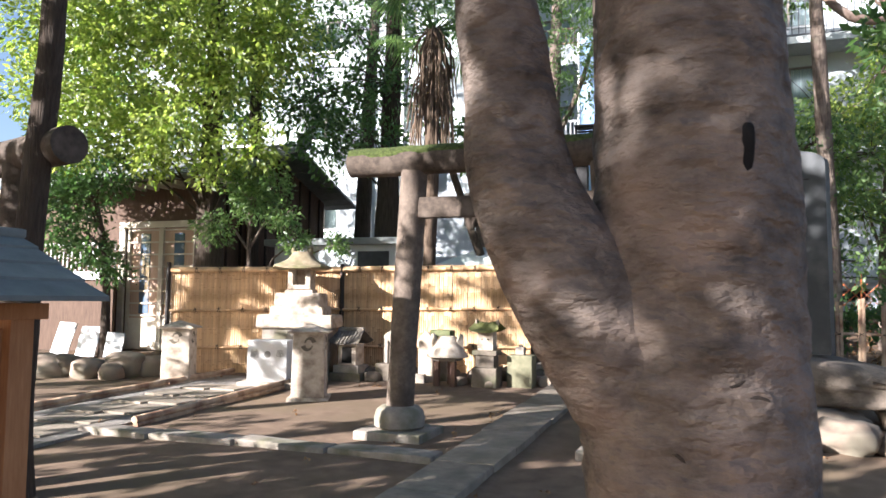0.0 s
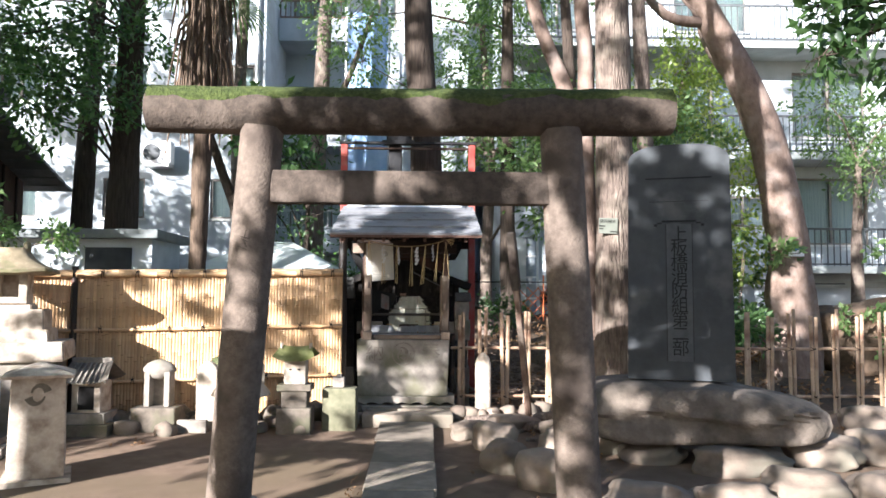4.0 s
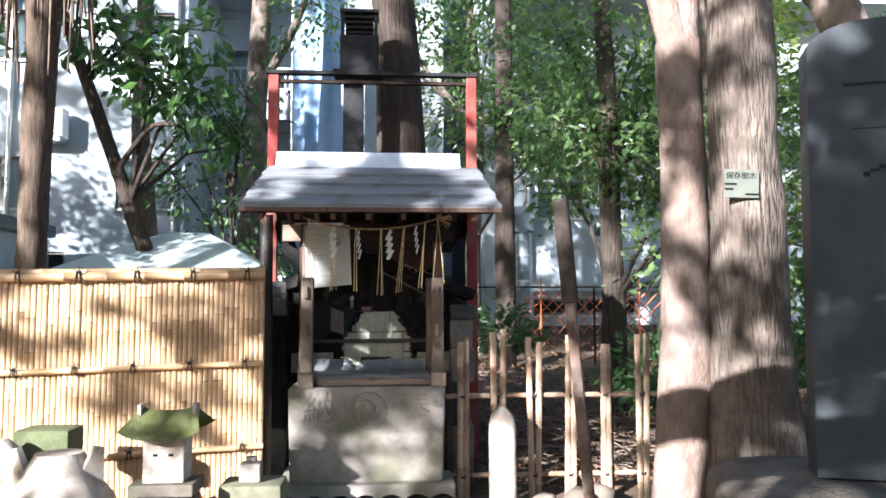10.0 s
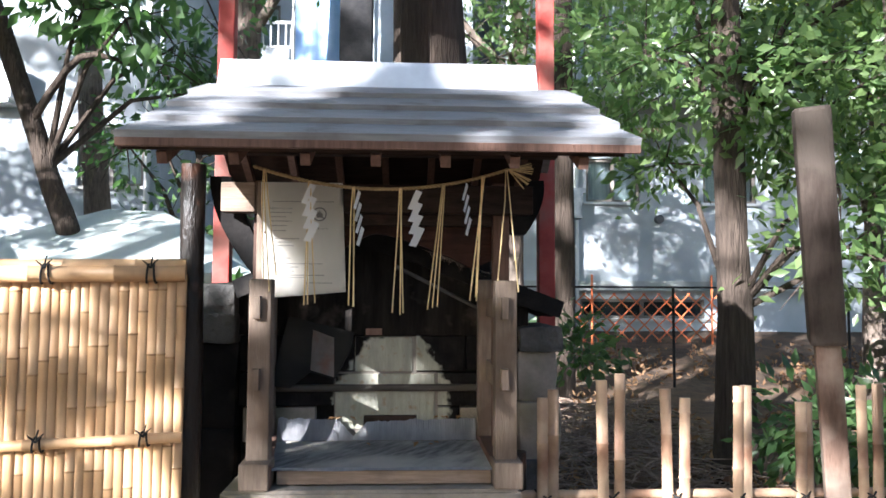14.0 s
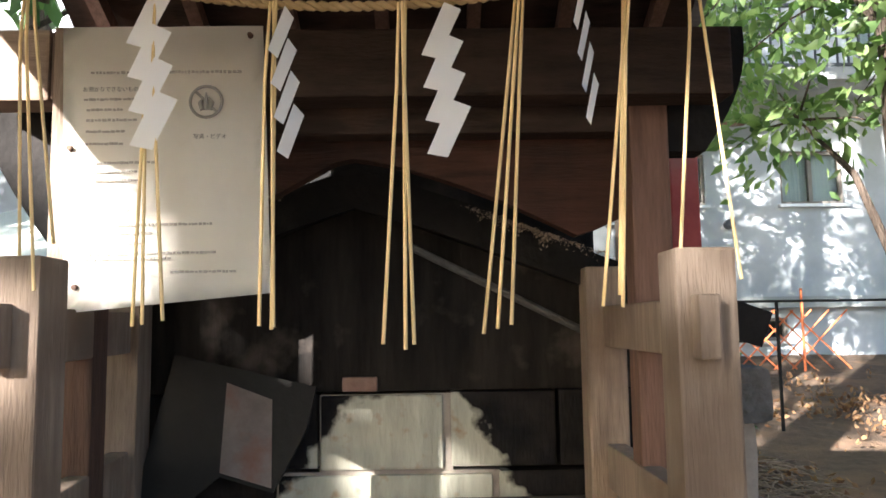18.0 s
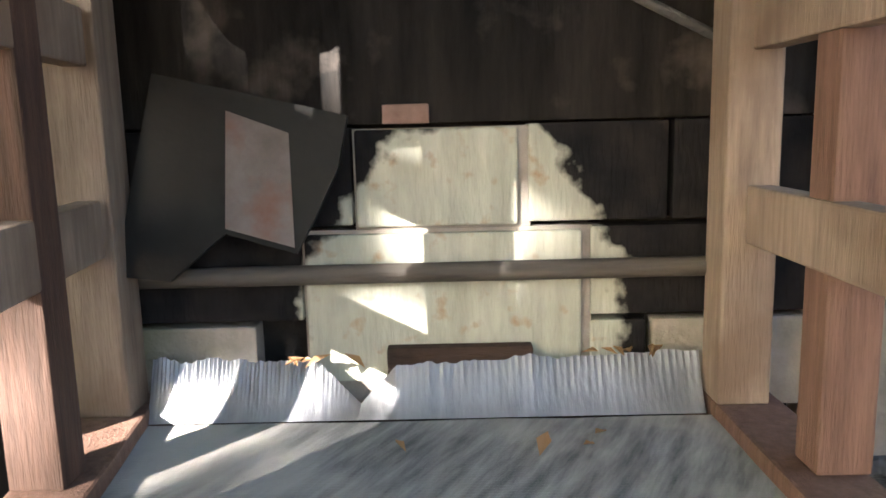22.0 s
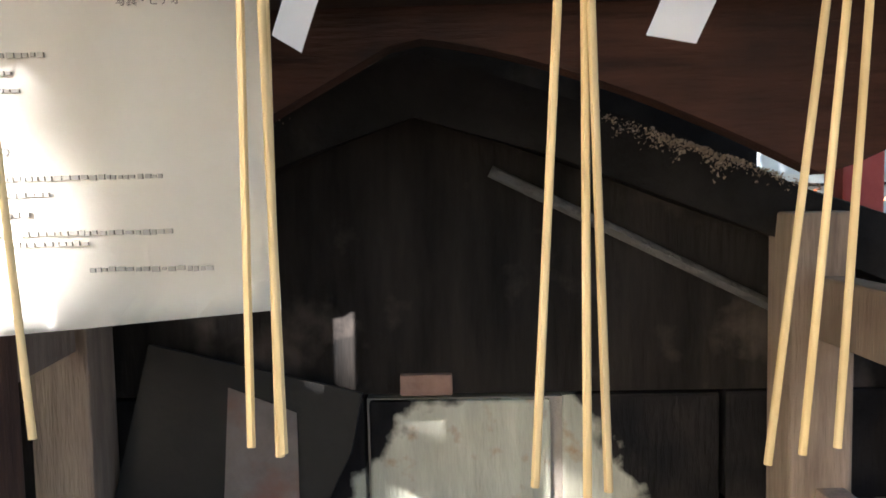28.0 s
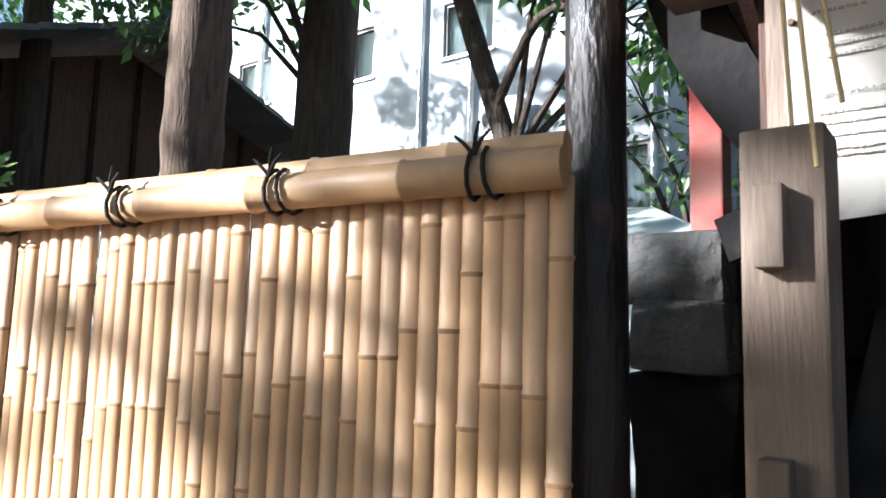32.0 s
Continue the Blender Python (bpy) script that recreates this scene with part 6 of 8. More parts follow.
# the smooth forked tree that the walk starts beside
TN = thing("tree", (2.12, 1.48, gz(2.1, 1.5)), "near smooth-barked forked tree with ridged brown bark", "tree")
bm = trunk_mesh([(2.13, 1.50, gz(2, 1.5) - 0.1), (2.13, 1.48, 0.9), (2.12, 1.46, 1.5), (2.11, 1.44, 2.0), (2.10, 1.40, 2.7), (2.12, 1.35, 4.2)], [0.215, 0.205, 0.192, 0.168, 0.155, 0.14], 56, 0.10, 3, 30, 1.15)
for v in bm.verts:
    # cross ridges of the bark and the hollow of an old branch
    o = Vector((v.co.x - 2.12, v.co.y - 1.45, 0)).normalized()
    a = math.atan2(o.y, o.x)
    v.co += o * (0.009 * noise.noise((a * 2.0, v.co.z * 15, 0)) + 0.004 * noise.noise((a * 5.0, v.co.z * 34, 0)) + 0.010 * noise.noise((a * 1.2, v.co.z * 4, 5)))
part("trunk", bm, M_BARK_SMOOTH, TN, smooth=80)
bm = trunk_mesh([(2.12, 1.44, 1.34), (2.015, 1.40, 1.53), (1.905, 1.36, 1.70), (1.825, 1.345, 1.87), (1.80, 1.33, 2.08), (1.77, 1.30, 2.4), (1.70, 1.25, 3.8)], [0.10, 0.128, 0.118, 0.098, 0.078, 0.072, 0.05], 32, 0.12, 8, 12)
for v in bm.verts:
    o = Vector((v.co.x - 1.84, v.co.y - 1.35, 0)).normalized()
    a = math.atan2(o.y, o.x)
    v.co += o * (0.004 * noise.noise((a * 2.0, v.co.z * 18, 2)) + 0.006 * noise.noise((a * 1.2, v.co.z * 5, 7)))
part("limb", bm, M_BARK_SMOOTH, TN, smooth=80)
# black lump that paints the shade inside the opening of a lost branch
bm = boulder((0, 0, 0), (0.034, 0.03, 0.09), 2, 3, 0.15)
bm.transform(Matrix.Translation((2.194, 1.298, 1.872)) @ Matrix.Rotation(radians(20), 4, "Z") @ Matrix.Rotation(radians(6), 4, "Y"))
part("hollow_shade", bm, M_SOOT_SHADE, TN, "dark lump for the shade in a lost branch's scar", smooth=70)
# short raised wrinkles across the bark, each with its shade painted as a dark line below
rnd = random.Random(23)
M_CREASE_SHADE = material("bark crease shade", [(0.018, 0.014, 0.012), (0.05, 0.038, 0.031)], 20, 0.95, 0.4, 60)
for i in range(70):
    a0, z0 = rnd.uniform(3.5, 5.35), rnd.uniform(1.05, 2.35)
    ln, tilt = rnd.uniform(0.15, 0.55), rnd.uniform(-0.25, 0.25)
    r = 0.205 - 0.037 * max(0.0, min(1.0, (z0 - 0.9) / 1.1))
    pts = []
    for k in range(6):
        a = a0 + ln * (k / 5 - 0.5)
        zz = z0 + tilt * ln * 0.2 * (k / 5 - 0.5) + 0.012 * math.sin(k * 0.9 + i)
        pts.append((2.12 + (r - 0.004) * math.cos(a), 1.455 + (r - 0.004) * math.sin(a), zz))
    bm = bmesh.new()
    tube(bm, pts, [0.002, 0.006, 0.008, 0.007, 0.005, 0.002], 7)
    part("bark_wrinkle", bm, M_BARK_SMOOTH, TN, smooth=70)
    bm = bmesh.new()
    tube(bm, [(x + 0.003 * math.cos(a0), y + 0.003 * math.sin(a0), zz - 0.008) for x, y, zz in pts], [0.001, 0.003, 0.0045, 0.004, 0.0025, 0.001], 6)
    part("bark_crease_shade", bm, M_CREASE_SHADE, TN, smooth=70)

TP = tree([(2.43, 10.56, 0.4), (2.42, 10.55, 0.9), (2.40, 10.5, 1.8), (2.37, 10.45, 4.0), (2.34, 10.4, 7.0), (2.3, 10.4, 11)], [0.27, 0.235, 0.215, 0.20, 0.18, 0.12], M_BARK,
          "tall grey conifer trunk with stringy furrowed bark", flare=1.55, seed=21)
part("root", trunk_mesh([(2.25, 10.62, 0.55), (1.8, 10.62, 0.46), (1.35, 10.75, 0.47), (0.8, 10.9, 0.44)], [0.12, 0.08, 0.06, 0.03], 12, 0.25, 3), M_BARK, TP, smooth=70)
part("root", trunk_mesh([(2.3, 10.4, 0.55), (2.0, 10.2, 0.43), (1.7, 10.15, 0.41), (1.35, 10.25, 0.40)], [0.11, 0.075, 0.05, 0.025], 12, 0.25, 4), M_BARK, TP, smooth=70)
part("root", trunk_mesh([(2.1, 10.9, 0.6), (1.7, 11.0, 0.5), (1.2, 11.12, 0.47), (0.75, 11.2, 0.45)], [0.12, 0.10, 0.085, 0.05], 12, 0.2, 5), M_BARK, TP, smooth=70)
tree([(2.07, 10.80, 0.4), (2.06, 10.78, 1.0), (2.09, 10.72, 2.2), (2.06, 10.69, 3.7)], [0.20, 0.165, 0.15, 0.145], M_BARK_PLAIN, "smooth pale tree stem forking beside a conifer", flare=1.4, seed=33,
     limbs=[([(2.06, 10.69, 3.6), (1.85, 10.7, 4.4), (1.5, 10.75, 5.4), (1.1, 10.8, 7.5)], [0.115, 0.09, 0.08, 0.05]),
            ([(2.07, 10.69, 3.6), (2.12, 10.72, 4.5), (2.05, 10.75, 6), (2.1, 10.8, 8.5)], [0.12, 0.095, 0.085, 0.05])])
PLATE = thing("tree_plate", (2.25, 10.27, 2.66), "small dull metal plate naming a protected tree", "sign")
m = Matrix.Translation((2.25, 10.258, 2.695)) @ Matrix.Rotation(radians(-8), 4, "Z") @ Matrix.Rotation(radians(2), 4, "Y")
part("plate", box(-0.10, 0.10, -0.006, 0.0, -0.085, 0.085, 0.002, m), material("dull enamel plate", [(0.10, 0.108, 0.088), (0.145, 0.15, 0.122)], 6, 0.6, 0.05), PLATE)
text_mesh("保存樹木", 0.045, 0.0006, M_SOOT_SHADE, PLATE, m @ Matrix.Translation((-0.005, -0.009, 0.045)) @ Matrix.Rotation(radians(90), 4, "X"))
for i, (a, b) in enumerate(((-0.10, -0.03), (-0.10, -0.05), (0.02, 0.10))):
    part("print_line", box(a, b, -0.0088, -0.006, -0.01 - 0.03 * i, 0.002 - 0.03 * i, 0, m), M_SOOT_SHADE, PLATE)

tree([(0.33, 13.55, 1), (0.33, 13.55, 2), (0.27, 13.55, 4.15), (0.13, 13.55, 6.3), (0.0, 13.55, 11)], [0.27, 0.25, 0.235, 0.215, 0.14], M_BARK_DARK, "thick dark trunk with deep furrowed bark behind the shrine", seed=41)
tree([(-2.42, 20.0, 1.5), (-2.40, 20, 3), (-2.3, 20, 6), (-2.1, 20, 11)], [0.25, 0.22, 0.2, 0.12], M_BARK, "slender brown tree trunk behind the shrine", seed=43,
     limbs=[([(-2.3, 20, 6), (-1.6, 19.6, 7), (-1.0, 19.4, 8.6)], [0.09, 0.07, 0.04])])
tree([(-5.06, 15.3, 1), (-5.05, 15.3, 2), (-5.0, 15.3, 4), (-4.9, 15.2, 6.5), (-4.8, 15.1, 10)], [0.30, 0.27, 0.25, 0.2, 0.12], M_BARK_DARK, "dark evergreen tree with glossy leaves behind the screen", seed=45,
     crown=[(-5.5, 14.8, 5.3, 0.9), (-6.0, 14.6, 4.8, 0.7), (-4.8, 14.8, 5.2, 0.7), (-5.5, 15.0, 6.2, 1.0), (-6.5, 15.0, 6.1, 0.9), (-4.8, 15.0, 6.7, 1.1), (-6.5, 14.6, 6.9, 1.1), (-4.7, 14.6, 6.1, 1.0),
            (-5.7, 14.3, 5.4, 0.8), (-4.9, 14.3, 5.1, 0.6), (-5.2, 14.0, 7.4, 1.2), (-6.1, 14.3, 6.2, 0.8), (-4.6, 14.6, 8.2, 1.3), (-6.4, 14.6, 8.4, 1.4)], leaf=M_LEAF_DARK, n=6000, size=0.13)
tree([(-6.4, 16.8, 1), (-6.4, 16.8, 3), (-6.3, 16.8, 6), (-6.1, 16.8, 10)], [0.22, 0.2, 0.18, 0.1], M_BARK_DARK, "dark straight trunk beside the house", seed=46)
tree([(-3.4, 17.5, 1), (-3.45, 17.5, 3), (-3.6, 17.5, 5), (-3.5, 17.5, 9)], [0.17, 0.15, 0.13, 0.1], M_BARK, "thin sunlit trunk before the apartment block", seed=47)
tree([(-7.8, 12.7, 0.5), (-7.8, 12.7, 1.5), (-7.75, 12.6, 3.2), (-7.6, 12.4, 5.5), (-7.4, 12.2, 8)], [0.33, 0.29, 0.26, 0.2, 0.12], M_BARK_DARK, "broad tree with sunlit yellow-green leaves before the house", seed=51,
     crown=[(-9.8, 11.2, 4.8, 1.0), (-9.0, 11.5, 5.7, 1.0), (-7.5, 11.3, 4.8, 0.9), (-6.7, 11.8, 6.0, 1.0), (-6.0, 11.6, 4.5, 0.6), (-7.6, 11.5, 6.7, 1.1), (-5.8, 12.0, 6.6, 0.9), (-9.3, 11.2, 6.9, 1.0),
            (-10.4, 11.0, 5.8, 1.0), (-6.7, 11.3, 4.0, 0.45), (-8.1, 11.3, 4.3, 0.5), (-8.6, 11.4, 4.9, 0.7), (-8.3, 11.5, 7.6, 1.2), (-6.4, 11.9, 7.5, 1.1), (-10.6, 11.2, 7.2, 1.2)], leaf=M_LEAF_SUN, n=26000, size=0.125)
tree([(-6.6, 12.4, 0.5), (-6.55, 12.4, 1.6), (-6.5, 12.2, 2.6), (-6.3, 12.0, 3.3)], [0.06, 0.05, 0.04, 0.025], M_BARK, "small maple with tiered green leaves by the house", seed=53,
     crown=[(-6.3, 11.9, 3.5, 0.5), (-5.6, 12.0, 3.2, 0.4), (-7.0, 11.8, 3.0, 0.4), (-6.0, 12.1, 3.8, 0.45), (-6.6, 12.2, 3.9, 0.5), (-5.4, 12.1, 2.75, 0.3), (-4.6, 12.3, 2.7, 0.25)], leaf=M_LEAF, n=5200, size=0.085, spread=0.06)
tree([(-9.6, 11.8, 0.5), (-9.6, 11.8, 1.6), (-9.6, 11.7, 2.6), (-9.7, 11.5, 3.6)], [0.1, 0.09, 0.07, 0.05], M_BARK_DARK, "dark shrub tree in shade before the white fence", seed=54,
     crown=[(-10.1, 11.5, 3.6, 0.7), (-10.6, 11.5, 3.0, 0.6), (-9.3, 11.5, 4.0, 0.6), (-9.9, 11.6, 2.6, 0.5), (-9.4, 11.7, 2.2, 0.35), (-10.8, 11.4, 4.2, 0.8)], leaf=M_LEAF_DARK, n=6000, size=0.11)
tree([(-2.62, 15.1, 1), (-2.66, 15.1, 2.3), (-2.95, 15.15, 3.2), (-3.5, 15.2, 4.7), (-4.0, 15.3, 6)], [0.11, 0.1, 0.085, 0.075, 0.04], M_BARK_DARK, "thin leaning tree with large glossy leaves", seed=57,
     limbs=[([(-3.1, 15.15, 3.6), (-2.6, 14.9, 4.1), (-2.1, 14.8, 4.0)], [0.04, 0.03, 0.015])],
     crown=[(-2.6, 15.0, 4.7, 0.55), (-2.7, 14.6, 4.9, 0.5), (-2.2, 14.8, 4.4, 0.5), (-3.2, 14.8, 5.2, 0.6), (-2.2, 14.7, 5.2, 0.5), (-2.0, 15.5, 4.4, 0.6), (-1.7, 15.5, 4.0, 0.5)], leaf=M_LEAF_DARK, n=800, size=0.19, spread=0.10)
tree([(-1.9, 16.2, 1), (-1.9, 16.1, 2.2), (-1.9, 16.0, 3.5)], [0.07, 0.06, 0.03], M_BARK_DARK, "dense dark evergreen shrub behind the shrine", seed=58,
     crown=[(-2.2, 15.8, 3.6, 0.6), (-1.9, 15.8, 3.3, 0.6), (-1.7, 16.0, 4.7, 0.6), (-2.4, 16.0, 4.4, 0.7), (-2.6, 16.0, 3.6, 0.6), (-2.1, 15.9, 2.7, 0.6), (-1.6, 16.0, 2.6, 0.5)], leaf=M_LEAF_DARK, n=1000, size=0.10)
tree([(1.6, 18.6, 1.4), (1.6, 18.6, 3), (1.7, 18.6, 5), (1.5, 18.6, 8)], [0.14, 0.12, 0.1, 0.06], M_BARK, "green leafy tree before the far balconies", seed=61,
     limbs=[([(1.7, 18.6, 5), (0.9, 18.9, 6), (0.3, 19, 7)], [0.06, 0.05, 0.02])],
     crown=[(-1.2, 19.0, 7.3, 1.1), (-1.5, 19.0, 8.3, 1.2), (0.8, 19.0, 7.0, 1.1), (1.2, 20.0, 8.3, 1.3), (2.3, 19.0, 7.7, 1.3), (1.8, 18.0, 6.2, 0.9), (1.3, 18.0, 5.2, 1.0), (2.1, 18.0, 4.9, 1.1), (2.5, 18.0, 5.7, 1.2),
            (1.6, 19.0, 6.6, 1.2), (2.7, 17.0, 4.4, 0.8), (2.5, 17.0, 5.1, 0.9)], leaf=M_LEAF, n=9500, size=0.115)
tree([(2.74, 14.45, 1), (2.74, 14.45, 2), (2.72, 14.45, 3.5), (2.66, 14.4, 5.5), (2.5, 14.4, 8)], [0.145, 0.13, 0.12, 0.1, 0.06], M_BARK_DARK, "slim dark trunk in dense green foliage", seed=63,
     limbs=[([(2.7, 14.45, 3.6), (3.2, 14.3, 4.2), (3.8, 14.2, 4.6)], [0.05, 0.04, 0.02])],
     crown=[(2.1, 14.6, 4.1, 0.7), (2.5, 14.3, 3.9, 0.7), (3.1, 14.6, 3.9, 0.9), (3.4, 14.3, 3.6, 0.9), (3.8, 14.2, 4.0, 1.0), (3.3, 13.9, 2.9, 0.6), (2.4, 15.0, 3.3, 0.5), (3.4, 14.0, 2.5, 0.7), (3.0, 14.8, 4.6, 1.0),
            (3.9, 14.7, 4.9, 1.1), (4.3, 14.3, 3.2, 0.9), (4.5, 14.6, 4.3, 1.0), (4.4, 14.2, 2.4, 0.7), (2.3, 14.8, 5.2, 0.8)], leaf=M_LEAF, n=8500, size=0.115)
tree([(3.75, 13.7, 1), (3.75, 13.7, 2), (3.7, 13.7, 4), (3.6, 13.7, 7)], [0.17, 0.15, 0.13, 0.1], M_BARK, "reddish brown trunk among the shrubs", seed=64)
tree([(6.4, 14.65, 1), (6.4, 14.65, 2), (6.33, 14.65, 3.2), (5.95, 14.6, 4.9), (5.3, 14.5, 6.2), (4.5, 14.4, 7.6)], [0.36, 0.33, 0.31, 0.29, 0.25, 0.18], M_BARK_PLAIN, "large pale tree leaning over the monument", seed=65,
     limbs=[([(5.6, 14.6, 5.5), (5.1, 14.9, 6.6), (5.3, 15.0, 8)], [0.14, 0.1, 0.06]), ([(5.0, 14.5, 6.6), (4.2, 14.2, 6.6), (3.4, 14.0, 7.4)], [0.1, 0.08, 0.05])],
     crown=[(5.3, 14.5, 8.2, 1.3), (4.2, 14.2, 8.4, 1.3), (3.4, 14.2, 7.6, 1.0), (6.5, 14.8, 8.8, 1.3)], leaf=M_LEAF, n=5500, size=0.12)
BLUEPLATE = thing("tree_plate", (6.32, 14.3, 2.68), "small white plate with blue print tied to a tree", "sign")
part("plate", box(6.20, 6.47, 14.30, 14.306, 2.62, 2.78, 0.002), M_WHITE, BLUEPLATE)
part("print_line", box(6.23, 6.44, 14.297, 14.30, 2.72, 2.75), M_BLUE, BLUEPLATE)
part("print_line", box(6.23, 6.40, 14.297, 14.30, 2.66, 2.68), M_INK, BLUEPLATE)
tree([(4.9, 16.0, 1), (4.9, 16, 2.5), (5.0, 16, 4), (5.1, 16, 6)], [0.12, 0.1, 0.08, 0.05], M_BARK, "light leafy tree with yellow-green leaves", seed=67,
     crown=[(5.6, 15.0, 3.2, 0.5), (5.8, 15.0, 3.9, 0.5), (4.9, 15.5, 4.9, 0.7), (6.0, 16.0, 4.7, 0.7), (4.2, 16.0, 5.3, 0.8), (5.0, 16.0, 5.5, 0.9), (5.7, 14.9, 2.6, 0.45), (5.2, 16.0, 6.3, 0.9), (4.4, 15.6, 3.6, 0.5)], leaf=M_LEAF_SUN, n=6500, size=0.105)
tree([(9.8, 18.5, 1), (9.8, 18.5, 3), (9.9, 18.5, 5)], [0.15, 0.12, 0.06], M_BARK, "bright green tree against the far building", seed=68,
     crown=[(10.0, 19.0, 5.7, 1.1), (10.0, 18.0, 4.7, 1.0), (9.2, 18.4, 6.3, 1.0), (10.8, 18.2, 6.0, 1.1)], leaf=M_LEAF, n=4000, size=0.11)
tree([(4.9, 8.0, 0.4), (4.9, 8.0, 2), (4.8, 8.0, 4), (4.6, 8.0, 6)], [0.16, 0.14, 0.12, 0.08], M_BARK_DARK, "evergreen tree whose dark branches hang over the boulders", seed=69,
     crown=[(4.0, 8.2, 4.2, 0.45), (3.65, 8.2, 4.3, 0.35), (4.15, 8.0, 3.8, 0.4), (3.6, 8.3, 3.95, 0.2), (3.85, 8.0, 4.8, 0.6), (4.8, 8.0, 5.4, 1.0)], leaf=M_LEAF_DARK, n=2600, size=0.13)
tree([(-2.75, 4.12, 0.2), (-2.72, 4.12, 1.0), (-2.66, 4.10, 2.1), (-2.47, 4.06, 3.8), (-2.4, 4.0, 5.5)], [0.12, 0.108, 0.1, 0.085, 0.06], M_BARK_DARK, "thin dark tree beside the small roofed box", seed=71)
# high canopy
for i, (c, m_, n_) in enumerate((([(1.9, 17.0, 8.6, 1.5), (2.9, 16.0, 8.8, 1.5), (-0.4, 17.0, 9.2, 1.5), (-0.3, 15.6, 8.6, 1.3), (1.7, 17.0, 9.6, 1.5), (0.8, 15.5, 9.8, 1.4)], M_LEAF, 9000),
                                  ([(-7.7, 14.0, 8.4, 1.5), (-2.5, 16.0, 8.7, 1.3), (-3.6, 15.5, 8.2, 1.1), (-9.5, 13.0, 8.6, 1.6), (-11.5, 13.6, 6.6, 1.3), (-9.6, 14.2, 6.2, 1.2), (-8.2, 14.4, 6.8, 1.2), (-12.8, 13.8, 5.2, 1.1), (-6.9, 14.6, 6.0, 1.0), (-5.9, 13.9, 5.0, 0.7), (-12.6, 14, 8.0, 1.5)], M_LEAF_DARK, 20000))):
    par = thing("tree", (c[0][0], c[0][1], gz(*c[0][:2])), ("tall tree with a high green canopy over the shrine", "tall dark evergreen over the house")[i], "tree")
    part("trunk", trunk_mesh([(c[0][0], c[0][1], gz(*c[0][:2]) - 0.1), (c[0][0], c[0][1], 3), (c[0][0], c[0][1], 6), (c[0][0], c[0][1], 9.5)], [0.16, 0.15, 0.13, 0.08], 12, seed=80 + i), M_BARK_DARK, par, smooth=70)
    leaves("crown", c, n_, 0.1, 0.13, m_, par)

# palm
PALM = thing("palm_tree", (-2.85, 12.5, gz(-2.85, 12.5)), "fan palm with a shaggy skirt of dead leaf stalks", "palm")
bm = trunk_mesh([(-2.85, 12.5, gz(-2.85, 12.5) - 0.1), (-2.85, 12.5, 2.0), (-2.83, 12.5, 3.6), (-2.80, 12.5, 6.6)], [0.125, 0.118, 0.12, 0.14], 20, 0.22, 2, 12, 1.2)
for v in bm.verts:
    v.co += Vector((v.co.x + 2.84, v.co.y - 12.5, 0)).normalized() * 0.022 * noise.noise(v.co * 16)
part("trunk", bm, M_FIBRE, PALM, smooth=80)
rnd = random.Random(9)
for i in range(110):
    a = rnd.uniform(0, 6.28)
    r1 = rnd.uniform(0.16, 0.52)
    z0 = rnd.uniform(5.3, 6.7)
    bm = bmesh.new()
    top = Vector((-2.8 + 0.12 * math.cos(a), 12.5 + 0.12 * math.sin(a), z0))
    end = Vector((-2.8 + r1 * math.cos(a), 12.5 + r1 * math.sin(a), z0 - rnd.uniform(0.8, 1.5)))
    tube(bm, [top, top.lerp(end, 0.4) + Vector((0.1 * math.cos(a), 0.1 * math.sin(a), 0.1)), end], [0.016, 0.018, 0.009], 5)
    part("dead_stalk", bm, M_FIBRE, PALM, smooth=60)
for i in range(17):
    a = i * 2.4 + rnd.uniform(-0.2, 0.2)
    el = rnd.uniform(-0.5, 0.9)
    d = Vector((math.cos(a) * math.cos(el), math.sin(a) * math.cos(el), math.sin(el)))
    hub = Vector((-2.8, 12.5, 6.7)) + d * rnd.uniform(0.75, 1.0)
    bm = bmesh.new()
    tube(bm, [Vector((-2.8, 12.5, 6.6)), hub], [0.018, 0.01], 6)
    side = d.cross(Vector((0, 0, 1))).normalized()
    up = side.cross(d)
    for k in range(24):
        b = (k / 23 - 0.5) * 4.4
        q = (d * math.cos(b) + side * math.sin(b)).normalized()
        ln = 0.62 * (1 - 0.1 * abs(b))
        w = q.cross(up).normalized() * 0.02
        mid, tip = hub + q * ln * 0.6 - Vector((0, 0, 0.06)), hub + q * ln - Vector((0, 0, 0.30))
        bm.faces.new([bm.verts.new(p) for p in (hub, mid - w, tip, mid + w)])
    part("frond", bm, M_LEAF, PALM)

# undergrowth behind the pickets
leaves("undergrowth", [(2.7, 13.1, 1.35, 0.45), (2.9, 12.9, 1.2, 0.4), (3.3, 13.1, 1.3, 0.5),
                       (1.6, 15.2, 1.7, 0.5), (3.9, 13.2, 1.4, 0.5), (4.6, 13.4, 1.5, 0.5), (3.2, 12.6, 0.9, 0.3), (2.7, 12.5, 0.9, 0.25), (5.2, 13.6, 1.5, 0.4),
                       (-1.2, 14.2, 1.9, 0.4), (-0.9, 15, 2.0, 0.5)],
       4200, 0.05, 0.11, M_LEAF_DARK, None, "low green ferns and shrubs on the bank", "undergrowth", kind="stuff", loc=(2.4, 13.2, 1.0), droop=0.1)
bm = bmesh.new()
rnd = random.Random(4)
